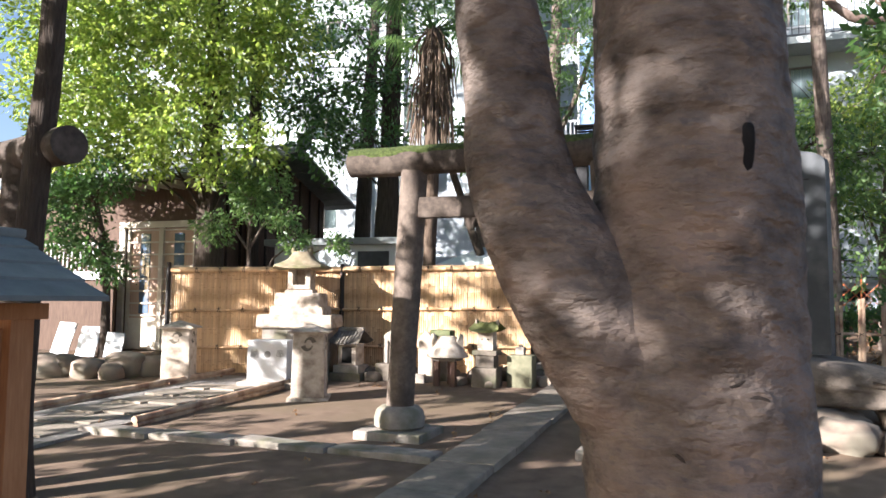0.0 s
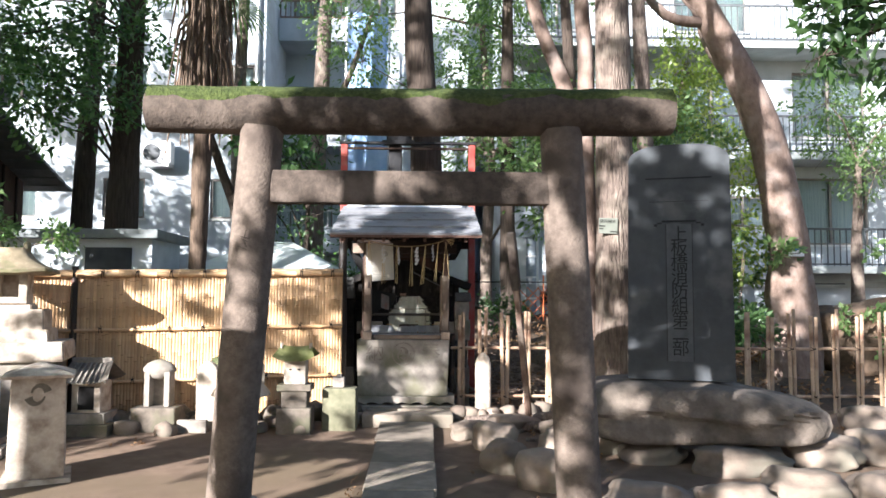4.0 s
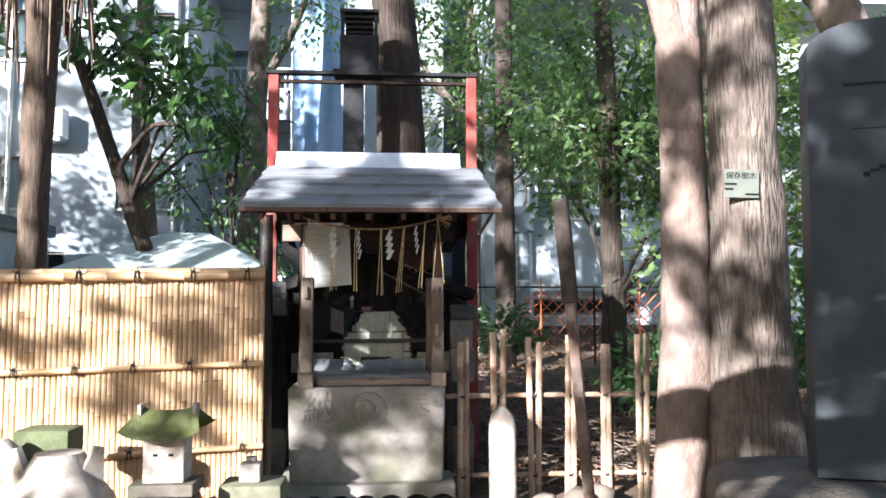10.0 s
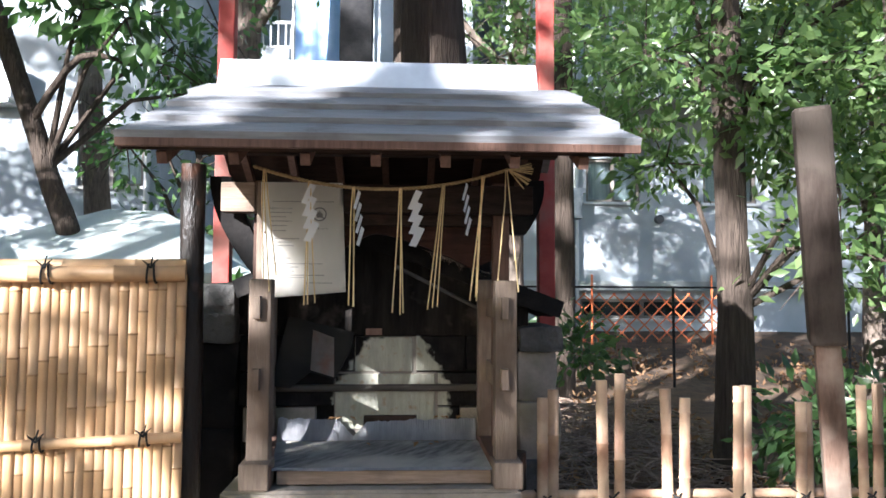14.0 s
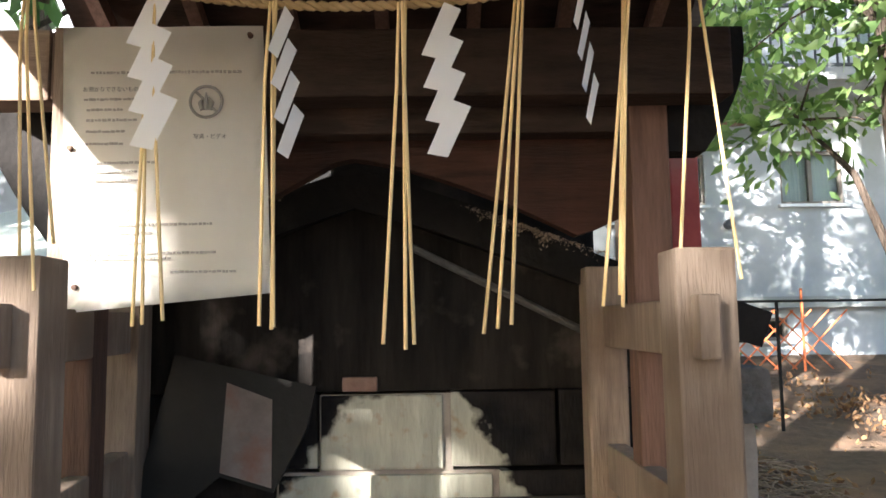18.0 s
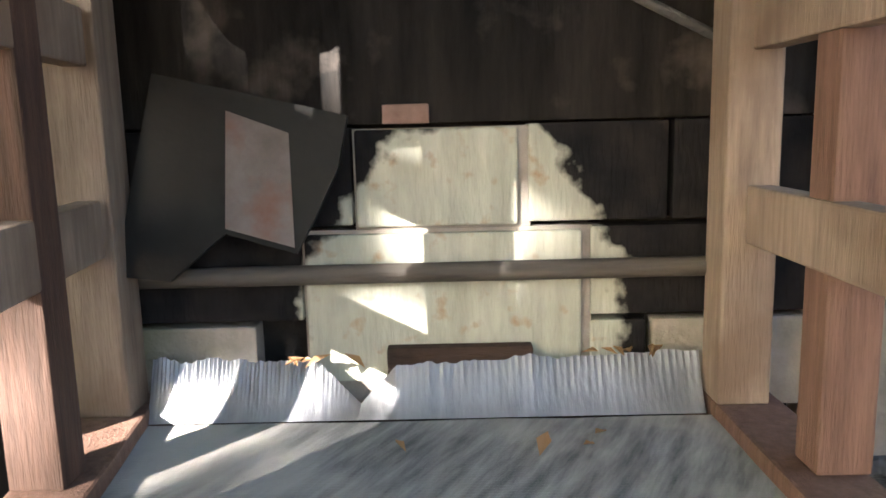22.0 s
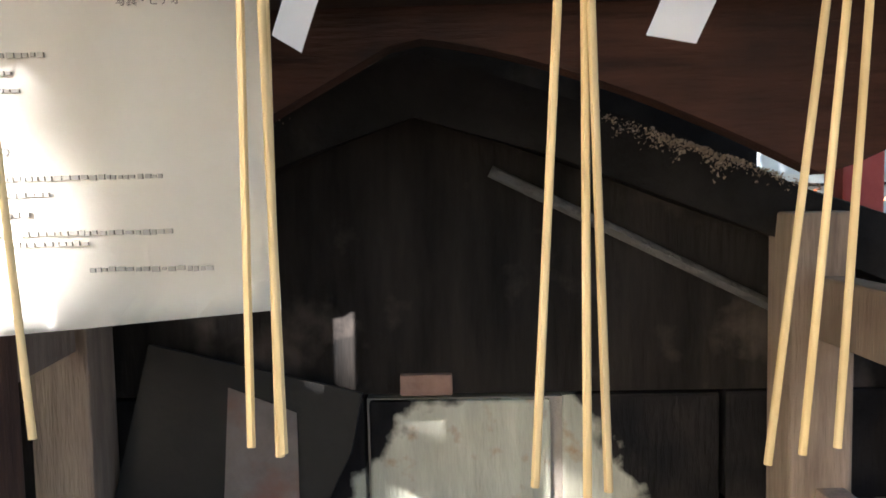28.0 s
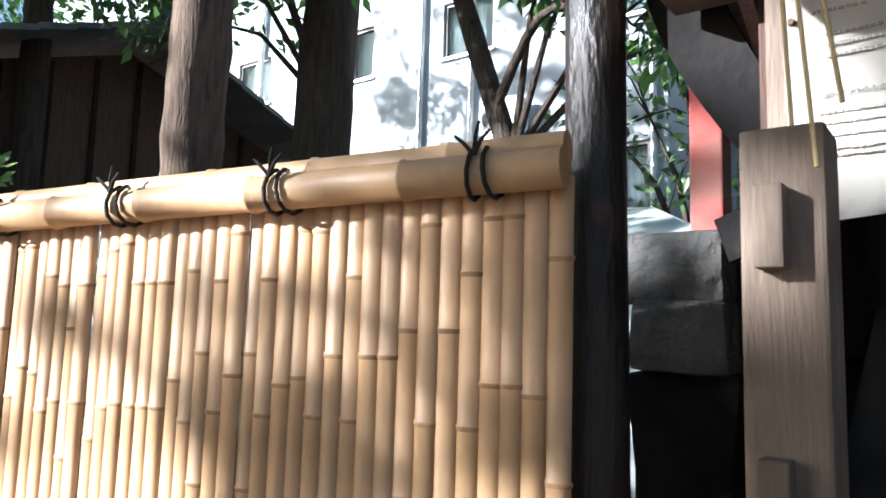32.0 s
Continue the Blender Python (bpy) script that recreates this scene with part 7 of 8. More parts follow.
for i in range(1900):
    x, y = rnd.uniform(0.75, 2.9), rnd.uniform(12.3, 16.6)
    h = 0.5 * math.exp(-((x - 1.5) / 0.9) ** 2 - ((y - 14.2) / 1.8) ** 2)
    z = gz(x, y) + rnd.uniform(0, 1) * h
    a, ln = rnd.uniform(0, 6.28), rnd.uniform(0.15, 0.5)
    d = Vector((math.cos(a), math.sin(a), rnd.uniform(-0.25, 0.25))) * ln
    c = Vector((x, y, z + 0.03))
    tube(bm, [c - d / 2, c + Vector((0, 0, 0.02)), c + d / 2], [0.005, 0.006, 0.003], 4, caps=False)
solo("brushwood", bm, M_TWIG, (1.4, 13.6, gz(1.4, 13.6)), "heap of dry brown twigs and cut branches", "brushwood", kind="stuff")
pts = []
for i in range(1100):
    x, y = rnd.uniform(-6, 8), rnd.uniform(2, 12)
    pts.append((x, y, gz(x, y) + 0.012, 0.03))
leaves("fallen_leaves", pts, 1500, 0.02, 0.04, M_LEAF_DRY, None, "scattered dry fallen leaves on the earth", "leaves", kind="stuff", loc=(0, 8, 0.3), droop=0.0)
pts = [(rnd.uniform(0.5, 9), y, gz(0, y) + 0.02, 0.12) for y in [rnd.uniform(12.2, 20) for _ in range(400)]]
leaves("leaf_litter", pts, 9000, 0.06, 0.07, M_LEAF_DRY, None, "thick litter of brown leaves on the bank", "leaves", kind="stuff", loc=(4, 15, 1.2), droop=0.0)

rnd = random.Random(77)
for x, y, h, w in ((5.5, 14.9, 2.3, 0.7), (7.6, 13.6, 1.2, 0.6), (8.6, 14.2, 2.4, 0.8)):
    z = gz(x, y)
    par = thing("shrub", (x, y, z), "loose green broadleaf shrub on the leaf-strewn bank", "shrub", "shrubs on the bank")
    for k in range(4):
        a = rnd.uniform(0, 6.28)
        part("stem", rod((x, y, z - 0.03), (x + 0.5 * w * math.cos(a), y + 0.4 * w * math.sin(a), z + h * 0.85), 0.014, 0.005, 7, 5, 0.3), M_TWIG, par)
    leaves("foliage", [(x + rnd.gauss(0, w * 0.5), y + rnd.gauss(0, w * 0.4), z + h * rnd.uniform(0.35, 1.0), w * rnd.uniform(0.2, 0.45)) for _ in range(14)], int(900 * w * h), 0.04, 0.12, M_LEAF, par, droop=0.2)

# unseen trees added behind the walk; their crowns are laid out to dapple the low sun
ALONG = Vector((SUN_TRAVEL.x, SUN_TRAVEL.y, 0)).normalized()
ACROSS = Vector((ALONG.y, -ALONG.x, 0))
RISE = ACROSS.cross(SUN_TRAVEL)


def crown_density(a, b):
    """How thick the added foliage stands, over the breadth a and the height b of the row of trees, set by which places
    are to be lit or shaded.
    """
    d = 0.6 if a > -12 else 0.85
    if b < 2.0 and a > -6.2:
        d = 1.3
    if -5.6 < a < -3.0 and 1.4 < b < 4.5:
        d = 1.3
    if -4.7 < a < -3.2 and 4.5 < b < 6.15:
        d = 1.5
    if a < -10.35 and b < 4.4:
        d = 1.3
    if -3.2 < a < -1.1 and 2.2 < b < 4.6:
        d = 0.45
    if a >= -1.1:
        d = 1.8
    if -10.3 < a < -8.9 and b < 4.2:
        d = 0.1 if a < -9.35 and b > 2.8 else 0.5
    if -8.9 <= a < -8.2 and 2.6 < b < 5.2:
        d = 0.62
    if a < -8.0 and 2.05 < b < 2.8:
        d = 1.3
    if -8.25 <= a < -7.98 and 4.2 < b < 5.7:
        d = 1.9 if 4.75 < b < 5.15 else 0.8
    if -7.98 <= a < -7.75 and 4.2 < b < 5.7:
        d = 0.05 if b > 4.95 else 0.3 if b > 4.72 else 1.3
    if -7.75 <= a < -6.75:
        d = 2.0 if 4.3 < b < 6.0 else 0.7
    if -7.09 < a < -6.87 and 4.2 < b < 5.2:
        d = 0.2
    if -6.75 <= a < -4.75 and b > 3.6:
        d = 0.42
    if -6.15 < a < -5.55 and 4.8 < b < 6.0:
        d = 1.4
    if -8.3 < a < -5.2 and 1.4 < b < 3.1:
        d = 0.16 if 1.5 < b < 2.65 else 0.9
    if -5.5 < a < -4.95 and 3.2 < b < 4.35 or -3.95 < a < -3.25 and 3.95 < b < 4.6:
        d = 0.3
    if b > 7.5:
        d *= 0.8
    return d


ROW = [(-13.6, 0.19), (-11.2, 0.24), (-8.0, 0.0), (-5.9, 0.16), (-4.15, 0.19), (-1.9, 0.2)]
rnd = random.Random(29)
sprigs = {k: [] for k in range(len(ROW))}
for i in range(10000):
    a, b = rnd.uniform(-15.5, 1.5), rnd.uniform(0.2, 11.5)
    if 2 * rnd.random() > crown_density(a, b):
        continue
    p = ACROSS * a + RISE * b + SUN_TRAVEL * rnd.uniform(-6.0, -2.8)
    if p.z < 2.3:
        continue
    k = min(range(len(ROW)), key=lambda q: abs(ROW[q][0] - a))
    sprigs[k].append((p.x, p.y, p.z, rnd.uniform(0.09, 0.25)))
# extra sprigs that keep the sun off the inside of the shrine
for i in range(360):
    a, b = rnd.gauss(-7.38, 0.13), rnd.uniform(4.35, 6.1)
    p = ACROSS * a + RISE * b + SUN_TRAVEL * rnd.uniform(-5.0, -3.4)
    sprigs[2].append((p.x, p.y, p.z, rnd.uniform(0.1, 0.2)))
for i in range(70):
    p = ACROSS * rnd.gauss(-8.06, 0.05) + RISE * rnd.uniform(4.76, 5.06) + SUN_TRAVEL * rnd.uniform(-4.6, -3.0)
    sprigs[2].append((p.x, p.y, p.z, rnd.uniform(0.08, 0.14)))
for i in range(620):
    a, b = rnd.uniform(-21, -5), rnd.uniform(7.2, 15.5)
    if rnd.random() < 0.62:
        p = ACROSS * a + RISE * b + SUN_TRAVEL * rnd.uniform(-6.5, -4.0)
        sprigs[0 if a < -12.4 else 1].append((p.x, p.y, p.z, rnd.uniform(0.28, 0.55)))
# the crown between two stems hangs from the farther one
sprigs[1] += sprigs.pop(2)
for k, (a, r) in enumerate(ROW):
    if k not in sprigs:
        continue
    c = ACROSS * a - ALONG * (2.4 + 0.5 * (k % 2))
    par = thing("tree", (c.x, c.y, gz(c.x, c.y)), "unseen leafy tree added behind the walk to shape the sunlight", "tree")
    part("trunk", trunk_mesh([(c.x, c.y, -0.4), (c.x + 0.05, c.y, 3), (c.x + 0.25, c.y - 0.1, 6), (c.x, c.y + 0.2, 10.5)], [r, r * 0.85, r * 0.7, r * 0.35], 12, seed=90 + k), M_BARK_DARK, par, smooth=70)
    leaves("crown", sprigs[k], len(sprigs[k]) * 38, 0.03, 0.13, M_LEAF_DARK, par, aspect=0.55)

# ---- apartment blocks behind the trees ----
def wall_with_windows(parent, x0, x1, y, z0, z1, holes, mat, depth=0.25, name="wall"):
    """A wall facing the walk with real openings; holes are (x0, x1, z0, z1)."""
    xs = sorted({x0, x1, *[h[0] for h in holes], *[h[1] for h in holes]})
    zs = sorted({z0, z1, *[h[2] for h in holes], *[h[3] for h in holes]})
    bm = bmesh.new()
    for i in range(len(xs) - 1):
        run = None
        for j in range(len(zs) - 1):
            cx, cz = (xs[i] + xs[i + 1]) / 2, (zs[j] + zs[j + 1]) / 2
            solid = not any(h[0] < cx < h[1] and h[2] < cz < h[3] for h in holes)
            if solid:
                run = (zs[j], zs[j + 1]) if run is None else (run[0], zs[j + 1])
            if (not solid or j == len(zs) - 2) and run:
                bx(bm, xs[i], xs[i + 1], y, y + depth, run[0], run[1])
                run = None
    return part(name, bm, mat, parent)


def window(parent, x0, x1, y, z0, z1, curtain=True):
    """A sliding aluminium window set in its opening: frame, two panes, curtain behind."""
    w = part("window", box(x0 + 0.02, x1 - 0.02, y + 0.16, y + 0.20, z0 + 0.02, z1 - 0.02), M_CURTAIN if curtain else M_DARKROOM, parent)
    bm = bmesh.new()
    for a, b, c, d in ((x0, x1, z0, z0 + 0.05), (x0, x1, z1 - 0.05, z1), (x0, x0 + 0.05, z0 + 0.05, z1 - 0.05), (x1 - 0.05, x1, z0 + 0.05, z1 - 0.05), ((x0 + x1) / 2 - 0.03, (x0 + x1) / 2 + 0.03, z0 + 0.05, z1 - 0.05)):
        bx(bm, a, b, y + 0.05, y + 0.12, c, d)
    part("frame", bm, M_WINFRAME, w)
    for a, b in ((x0 + 0.05, (x0 + x1) / 2 - 0.03), ((x0 + x1) / 2 + 0.03, x1 - 0.05)):
        part("pane", box(a, b, y + 0.08, y + 0.086, z0 + 0.05, z1 - 0.05), M_PANE, w)
    part("sill", box(x0 - 0.05, x1 + 0.05, y - 0.06, y + 0.05, z0 - 0.05, z0 - 0.002), M_ALU, w)
    return w


def railing(parent, x0, x1, y, z0, z1, mat, step=0.13):
    rail = part("railing", box(x0, x1, y - 0.025, y + 0.025, z1 - 0.05, z1), mat, parent)
    n = int((x1 - x0) / step)
    me = mesh_of("baluster", box(-0.012, 0.012, -0.012, 0.012, 0, z1 - 0.05 - z0), mat)
    for i in range(n + 1):
        ob = new("baluster", me)
        ob.parent = rail
        ob.location = Vector((x0 + (x1 - x0) * i / n, y, z0)) - origin_of(rail)
    part("bottom_bar", box(x0, x1, y - 0.02, y + 0.02, z0 + 0.03, z0 + 0.07), mat, rail)


M_CURTAIN = material("pale curtain", [(0.24, 0.28, 0.29), (0.44, 0.47, 0.46)], 3, 0.9, 0.3, 14, (9, 1, 0.2))
M_WINFRAME = material("dull bronze window frame", [(0.16, 0.14, 0.12), (0.24, 0.215, 0.19)], 6, 0.5, 0.05)
M_DARKROOM = material("dim room", [(0.03, 0.035, 0.04), (0.07, 0.075, 0.08)], 2, 0.9, 0.0)
M_RAILBROWN = material("brown railing", [(0.16, 0.10, 0.075), (0.24, 0.16, 0.12)], 6, 0.6, 0.0)
M_RAILWHITE = material("white railing", [(0.55, 0.56, 0.57), (0.66, 0.67, 0.68)], 6, 0.5, 0.0)
M_RAILDARK = material("dark railing", [(0.06, 0.065, 0.07), (0.11, 0.115, 0.12)], 6, 0.5, 0.0)
M_PANE = bpy.data.materials.new("clear pane")
M_PANE.use_nodes = True
_p = M_PANE.node_tree.nodes["Principled BSDF"]
_p.inputs["Base Color"].default_value = (0.9, 0.97, 0.97, 1)
_p.inputs["Roughness"].default_value = 0.03
_p.inputs["Transmission Weight"].default_value = 1.0
_p.inputs["IOR"].default_value = 1.1
_p.inputs["Specular IOR Level"].default_value = 0.8

FLATS = thing("apartment_block", (-10, 22, gz(0, 22)), "pale blue-white apartment block with balconies", "building")
GB = 0.9
holes, wins = [], []
for fl in range(4):
    zb = 3.82 + 2.85 * fl
    for wx in (-5.0, -7.6, -10.2, -13.0, -16.0):
        holes.append((wx, wx + 1.02, zb, zb + 0.98))
holes += [(-6.6, -5.9, 1.9, 3.0), (-9.2, -8.4, 1.9, 3.0)]
wall_with_windows(FLATS, -22, -3.72, 20.5, GB, 15.5, holes, M_CONCRETE)
for h in holes:
    window(FLATS, h[0], h[1], 20.5, h[2], h[3], curtain=h[3] - h[2] < 1.0)
part("side_wall", box(-3.97, -3.72, 20.75, 30, GB, 15.5), M_CONCRETE, FLATS)
part("back_wall", box(-22, 1.2, 30, 30.3, GB, 15.5), M_CONCRETE, FLATS)
part("end_wall", box(-22.2, -22, 20.5, 30.3, GB, 15.5), M_CONCRETE, FLATS)
part("roof", box(-22.2, -3.6, 20.3, 30.4, 15.5, 15.8), M_CONCRETE_G, FLATS)
part("roof", box(-3.6, 1.3, 21.9, 30.4, 15.5, 15.8), M_CONCRETE_G, FLATS)
holes = [(-3.55, -2.35, 3.35 + 2.85 * k, 5.0 + 2.85 * k) for k in range(4)] + [(-1.6, -0.6, 3.9 + 2.85 * k, 4.9 + 2.85 * k) for k in range(4)]
wall_with_windows(FLATS, -3.72, 1.2, 23.2, GB, 15.5, holes, M_CONCRETE)
for h in holes:
    window(FLATS, h[0], h[1], 23.2, h[2], h[3], curtain=True)
part("end_wall", box(1.2, 1.45, 23.2, 30.3, GB, 15.5), M_CONCRETE, FLATS)
for k in range(4):
    zf = 3.1 + 2.85 * k
    b = part("balcony", box(-3.70, -1.9, 22.0, 23.2, zf, zf + 0.16), M_CONCRETE, FLATS)
    part("parapet", box(-3.70, -1.9, 22.0, 22.12, zf + 0.16, zf + 0.62), M_CONCRETE, b)
    railing(FLATS, -3.68, -1.92, 22.06, zf + 0.62, zf + 1.15, (M_RAILWHITE, M_RAILWHITE, M_RAILBROWN, M_RAILBROWN)[k])
    part("balcony_side", box(-2.0, -1.9, 22.12, 23.2, zf + 0.16, zf + 1.1), M_CONCRETE, b)
for x in (-3.9, -6.95, -8.0, -12.2):
    part("downpipe", rod((x, 20.43, GB), (x, 20.43, 15.5), 0.05, seg=10), M_ALU, FLATS, smooth=40)
AC = thing("air_conditioner", (-6.2, 20.25, 5.0), "white outdoor air conditioner unit on a wall bracket", "air conditioner")
part("casing", box(-6.55, -5.85, 20.1, 20.4, 5.1, 5.65, 0.02), M_WHITE, AC)
part("fan_grille", rod((-6.30, 20.1, 5.37), (-6.30, 20.085, 5.37), 0.2, seg=20), M_RAILDARK, AC)
part("bracket", box(-6.5, -5.9, 20.12, 20.5, 5.04, 5.1), M_ALU, AC)

EAST = thing("rear_building", (7, 23.5, gz(0, 22)), "pale grey-blue building with railed balconies and downpipes", "building")
holes = [(3.42, 4.42, 3.86, 4.66), (5.6, 6.6, 3.86, 4.7), (8.2, 9.4, 3.86, 4.7), (3.3, 5.6, 1.75, 2.1), (7.0, 9.0, 6.3, 8.1), (10.2, 12.2, 6.3, 8.1), (3.0, 4.6, 6.3, 8.1), (3.0, 4.6, 9.2, 11.0), (7.0, 9.0, 9.2, 11.0), (10.2, 12.2, 3.4, 5.2)]
wall_with_windows(EAST, 2.25, 16, 22.0, GB, 12.5, holes, M_CONCRETE)
for h in holes:
    window(EAST, h[0], h[1], 22.0, h[2], h[3], curtain=h[2] > 3)
part("side_wall", box(2.25, 2.5, 22.25, 30, GB, 12.5), M_CONCRETE, EAST)
part("back_wall", box(2.25, 16, 30, 30.3, GB, 12.5), M_CONCRETE, EAST)
part("end_wall", box(15.75, 16, 22.25, 30, GB, 12.5), M_CONCRETE, EAST)
part("roof", box(2.1, 16.2, 21.8, 30.4, 12.5, 12.8), M_CONCRETE_G, EAST)
part("ledge", box(2.25, 16, 21.85, 22.0, 2.25, 2.42), M_CONCRETE_G, EAST)
for zf in (5.5, 8.4):
    part("balcony", box(2.3, 15.8, 20.9, 22.0, zf, zf + 0.18), M_CONCRETE_G, EAST)
    railing(EAST, 2.35, 15.7, 20.96, zf + 0.18, zf + 1.15, M_RAILDARK, 0.16)
part("balcony", box(9.3, 15.8, 20.9, 22.0, 2.6, 2.78), M_CONCRETE_G, EAST)
railing(EAST, 9.35, 15.7, 20.96, 2.78, 3.75, M_RAILDARK, 0.16)
M_GALV = material("galvanised pipe", [(0.20, 0.235, 0.265), (0.34, 0.37, 0.39)], 8, 0.5, 0.1, 30, metallic=0.3)
pipe = part("drainpipe", rod((3.05, 21.82, GB), (3.05, 21.82, 3.55), 0.135, seg=18), M_GALV, EAST, smooth=40)
for zc in (1.9, 2.45, 3.0):
    part("pipe_band", rod((3.05, 21.82, zc), (3.05, 21.82, zc + 0.05), 0.148, seg=18), M_ALU, pipe, smooth=40)
bm = bmesh.new()
frustum(bm, 3.05, 21.82, 3.52, 3.98, 0.42, 0.34, 0.46, 0.36)
frustum(bm, 3.05, 21.82, 3.975, 4.06, 0.56, 0.36, 0.56, 0.36)
part("rain_hopper", bm, M_GALV, pipe)
part("drainpipe", rod((3.2, 21.9, GB), (3.2, 21.9, 7), 0.06, seg=10), M_ALU, EAST, smooth=40)
part("flue", rod((3.0, 21.6, 4.95), (4.9, 21.6, 5.1), 0.09, seg=10), M_RAILBROWN, EAST, smooth=40)
part("vent", rod((4.75, 22.0, 3.55), (4.75, 21.9, 3.55), 0.08, seg=12), M_RAILDARK, EAST, smooth=40)
FAR = thing("far_building", (2, 34, gz(0, 30)), "grey-green apartment building far behind the trees", "building")
holes = [(x, x + 1.6, 3.4 + 2.9 * k, 5.2 + 2.9 * k) for k in range(4) for x in (-6, -3, 0, 3, 6)]
wall_with_windows(FAR, -9, 9, 34, GB, 15.5, holes, M_CONCRETE_G)
for h in holes:
    window(FAR, h[0], h[1], 34, h[2], h[3])
part("side_wall", box(-9, -8.7, 34.25, 42, GB, 15.5), M_CONCRETE_G, FAR)
part("side_wall", box(8.7, 9, 34.25, 42, GB, 15.5), M_CONCRETE_G, FAR)
part("back_wall", box(-9, 9, 42, 42.3, GB, 15.5), M_CONCRETE_G, FAR)
part("roof", box(-9.2, 9.2, 33.8, 42.5, 15.5, 15.8), M_CONCRETE_G, FAR)
for k in range(4):
    part("balcony", box(-9, 9, 32.8, 34, 3.0 + 2.9 * k, 3.18 + 2.9 * k), M_CONCRETE, FAR)
    part("balcony_rail", box(-9, 9, 32.8, 32.9, 3.18 + 2.9 * k, 4.1 + 2.9 * k), M_CONCRETE, FAR)
SHEET = thing("blue_sheet", (-0.9, 21.5, gz(0, 21)), "blue tarpaulin hung on a scaffold behind the trees", "tarpaulin")
bm = bmesh.new()
grid = [[bm.verts.new((-1.80 + 1.05 * i / 14, 21.5 + 0.05 * math.sin(i * 1.3) + 0.04 * noise.noise((i * 0.5, j * 0.3, 2)), 4.6 + 4.8 * j / 20)) for i in range(15)] for j in range(21)]
for r0, r1 in zip(grid, grid[1:]):
    for i in range(14):
        bm.faces.new((r0[i], r0[i + 1], r1[i + 1], r1[i]))
part("cloth", bm, material("pale blue cloth", [(0.22, 0.36, 0.62), (0.42, 0.55, 0.76)], 2, 0.8, 0.1, 6), SHEET, smooth=60)
for x in (-1.84, -0.71):
    part("pole", rod((x, 21.55, gz(0, 21) - 0.1), (x, 21.55, 9.6), 0.03, seg=8), M_ALU, SHEET, smooth=40)
# orange safety lattice on the bank
LATT = thing("lattice_fence", (3.5, 20.8, gz(0, 20.8)), "orange expanding lattice fence on the bank", "fence")
M_ORANGE = material("orange plastic", [(0.55, 0.14, 0.05), (0.66, 0.2, 0.08)], 8, 0.5, 0.0)
lz = gz(0, 20.8)
for i in range(12):
    x = 2.3 + i * 0.25
    part("strip", rod((x, 20.8, lz), (x + 0.8, 20.8, lz + 0.8), 0.012, seg=5), M_ORANGE, LATT)
    part("strip", rod((x + 0.8, 20.78, lz), (x, 20.78, lz + 0.8), 0.012, seg=5), M_ORANGE, LATT)
for x in (3.2, 5.2):
    part("stake", rod((x, 20.75, lz - 0.1), (x, 20.75, lz + 1.1), 0.02, seg=6), M_ORANGE, LATT)
WIRE = thing("cable_rail", (3, 17.6, gz(0, 17.6)), "thin dark pipe rail on slender posts", "rail")
part("rail", rod((0.9, 17.6, 2.25), (9, 17.6, 2.25), 0.014, seg=6), M_BLACKIRON, WIRE)
for x in (1.2, 3.4, 5.6, 7.8):
    part("post", rod((x, 17.6, gz(0, 17.6) - 0.1), (x, 17.6, 2.26), 0.018, seg=6), M_BLACKIRON, WIRE)

# ---- red frame and chimney ----
RED = thing("red_frame", (0.0, 12.85, gz(0, 12.85)), "red painted steel frame holding a black chimney", "frame")
for x in (-0.90, 0.925):
    part("post", box(x - 0.046, x + 0.046, 12.81, 12.90, gz(0, 12.85) - 0.1, 4.10, 0.006), M_REDPAINT, RED)
part("crossbar", box(-0.97, 0.985, 12.79, 12.87, 4.102, 4.135, 0.004), M_BLACKIRON, RED)
part("crossbar", box(-0.852, 0.877, 12.83, 12.88, 4.03, 4.06, 0.004), M_WOOD_DARK, RED)
CHIM = thing("chimney", (-0.17, 12.95, 2.2), "square black iron chimney with a vented cap", "chimney")
part("flue", box(-0.27, -0.08, 12.89, 13.03, 2.1, 4.102, 0.01), M_BLACKIRON, CHIM)
part("collar", box(-0.36, 0.10, 12.80, 13.1, 4.136, 4.16, 0.006), M_BLACKIRON, CHIM)
part("upper_flue", box(-0.30, 0.06, 12.84, 13.08, 4.16, 4.50, 0.012), M_BLACKIRON, CHIM)
for i in range(4):
    part("louvre", box(-0.25, 0.01, 12.85, 12.95, 4.515 + 0.05 * i, 4.535 + 0.05 * i), M_BLACKIRON, CHIM)
for sx in (-0.29, 0.02):
    part("cap_post", box(sx, sx + 0.03, 12.85, 12.88, 4.50, 4.71), M_BLACKIRON, CHIM)
part("cap", box(-0.30, 0.06, 12.82, 13.1, 4.71, 4.74, 0.005), M_BLACKIRON, CHIM)

# ---- canvas tent, bin and cone behind the screen ----
TENT = thing("canvas_tent", (-2.6, 15.4, gz(0, 15.4)), "white canvas canopy tent with side walls", "tent")
bm = bmesh.new()
apex = Vector((-2.6, 15.6, 2.92))
c = [Vector((-3.9, 14.4, 2.28)), Vector((-1.0, 14.2, 2.28)), Vector((-1.0, 16.8, 2.28)), Vector((-3.9, 16.8, 2.28))]
apex2 = Vector((-2.1, 15.6, 2.90))
v = [bm.verts.new(p) for p in c]
a, b = bm.verts.new(apex), bm.verts.new(apex2)
bm.faces.new((v[0], v[1], b, a))
bm.faces.new((v[1], v[2], b))
bm.faces.new((v[2], v[3], a, b))
bm.faces.new((v[3], v[0], a))
bmesh.ops.subdivide_edges(bm, edges=bm.edges[:], cuts=5, use_grid_fill=True)
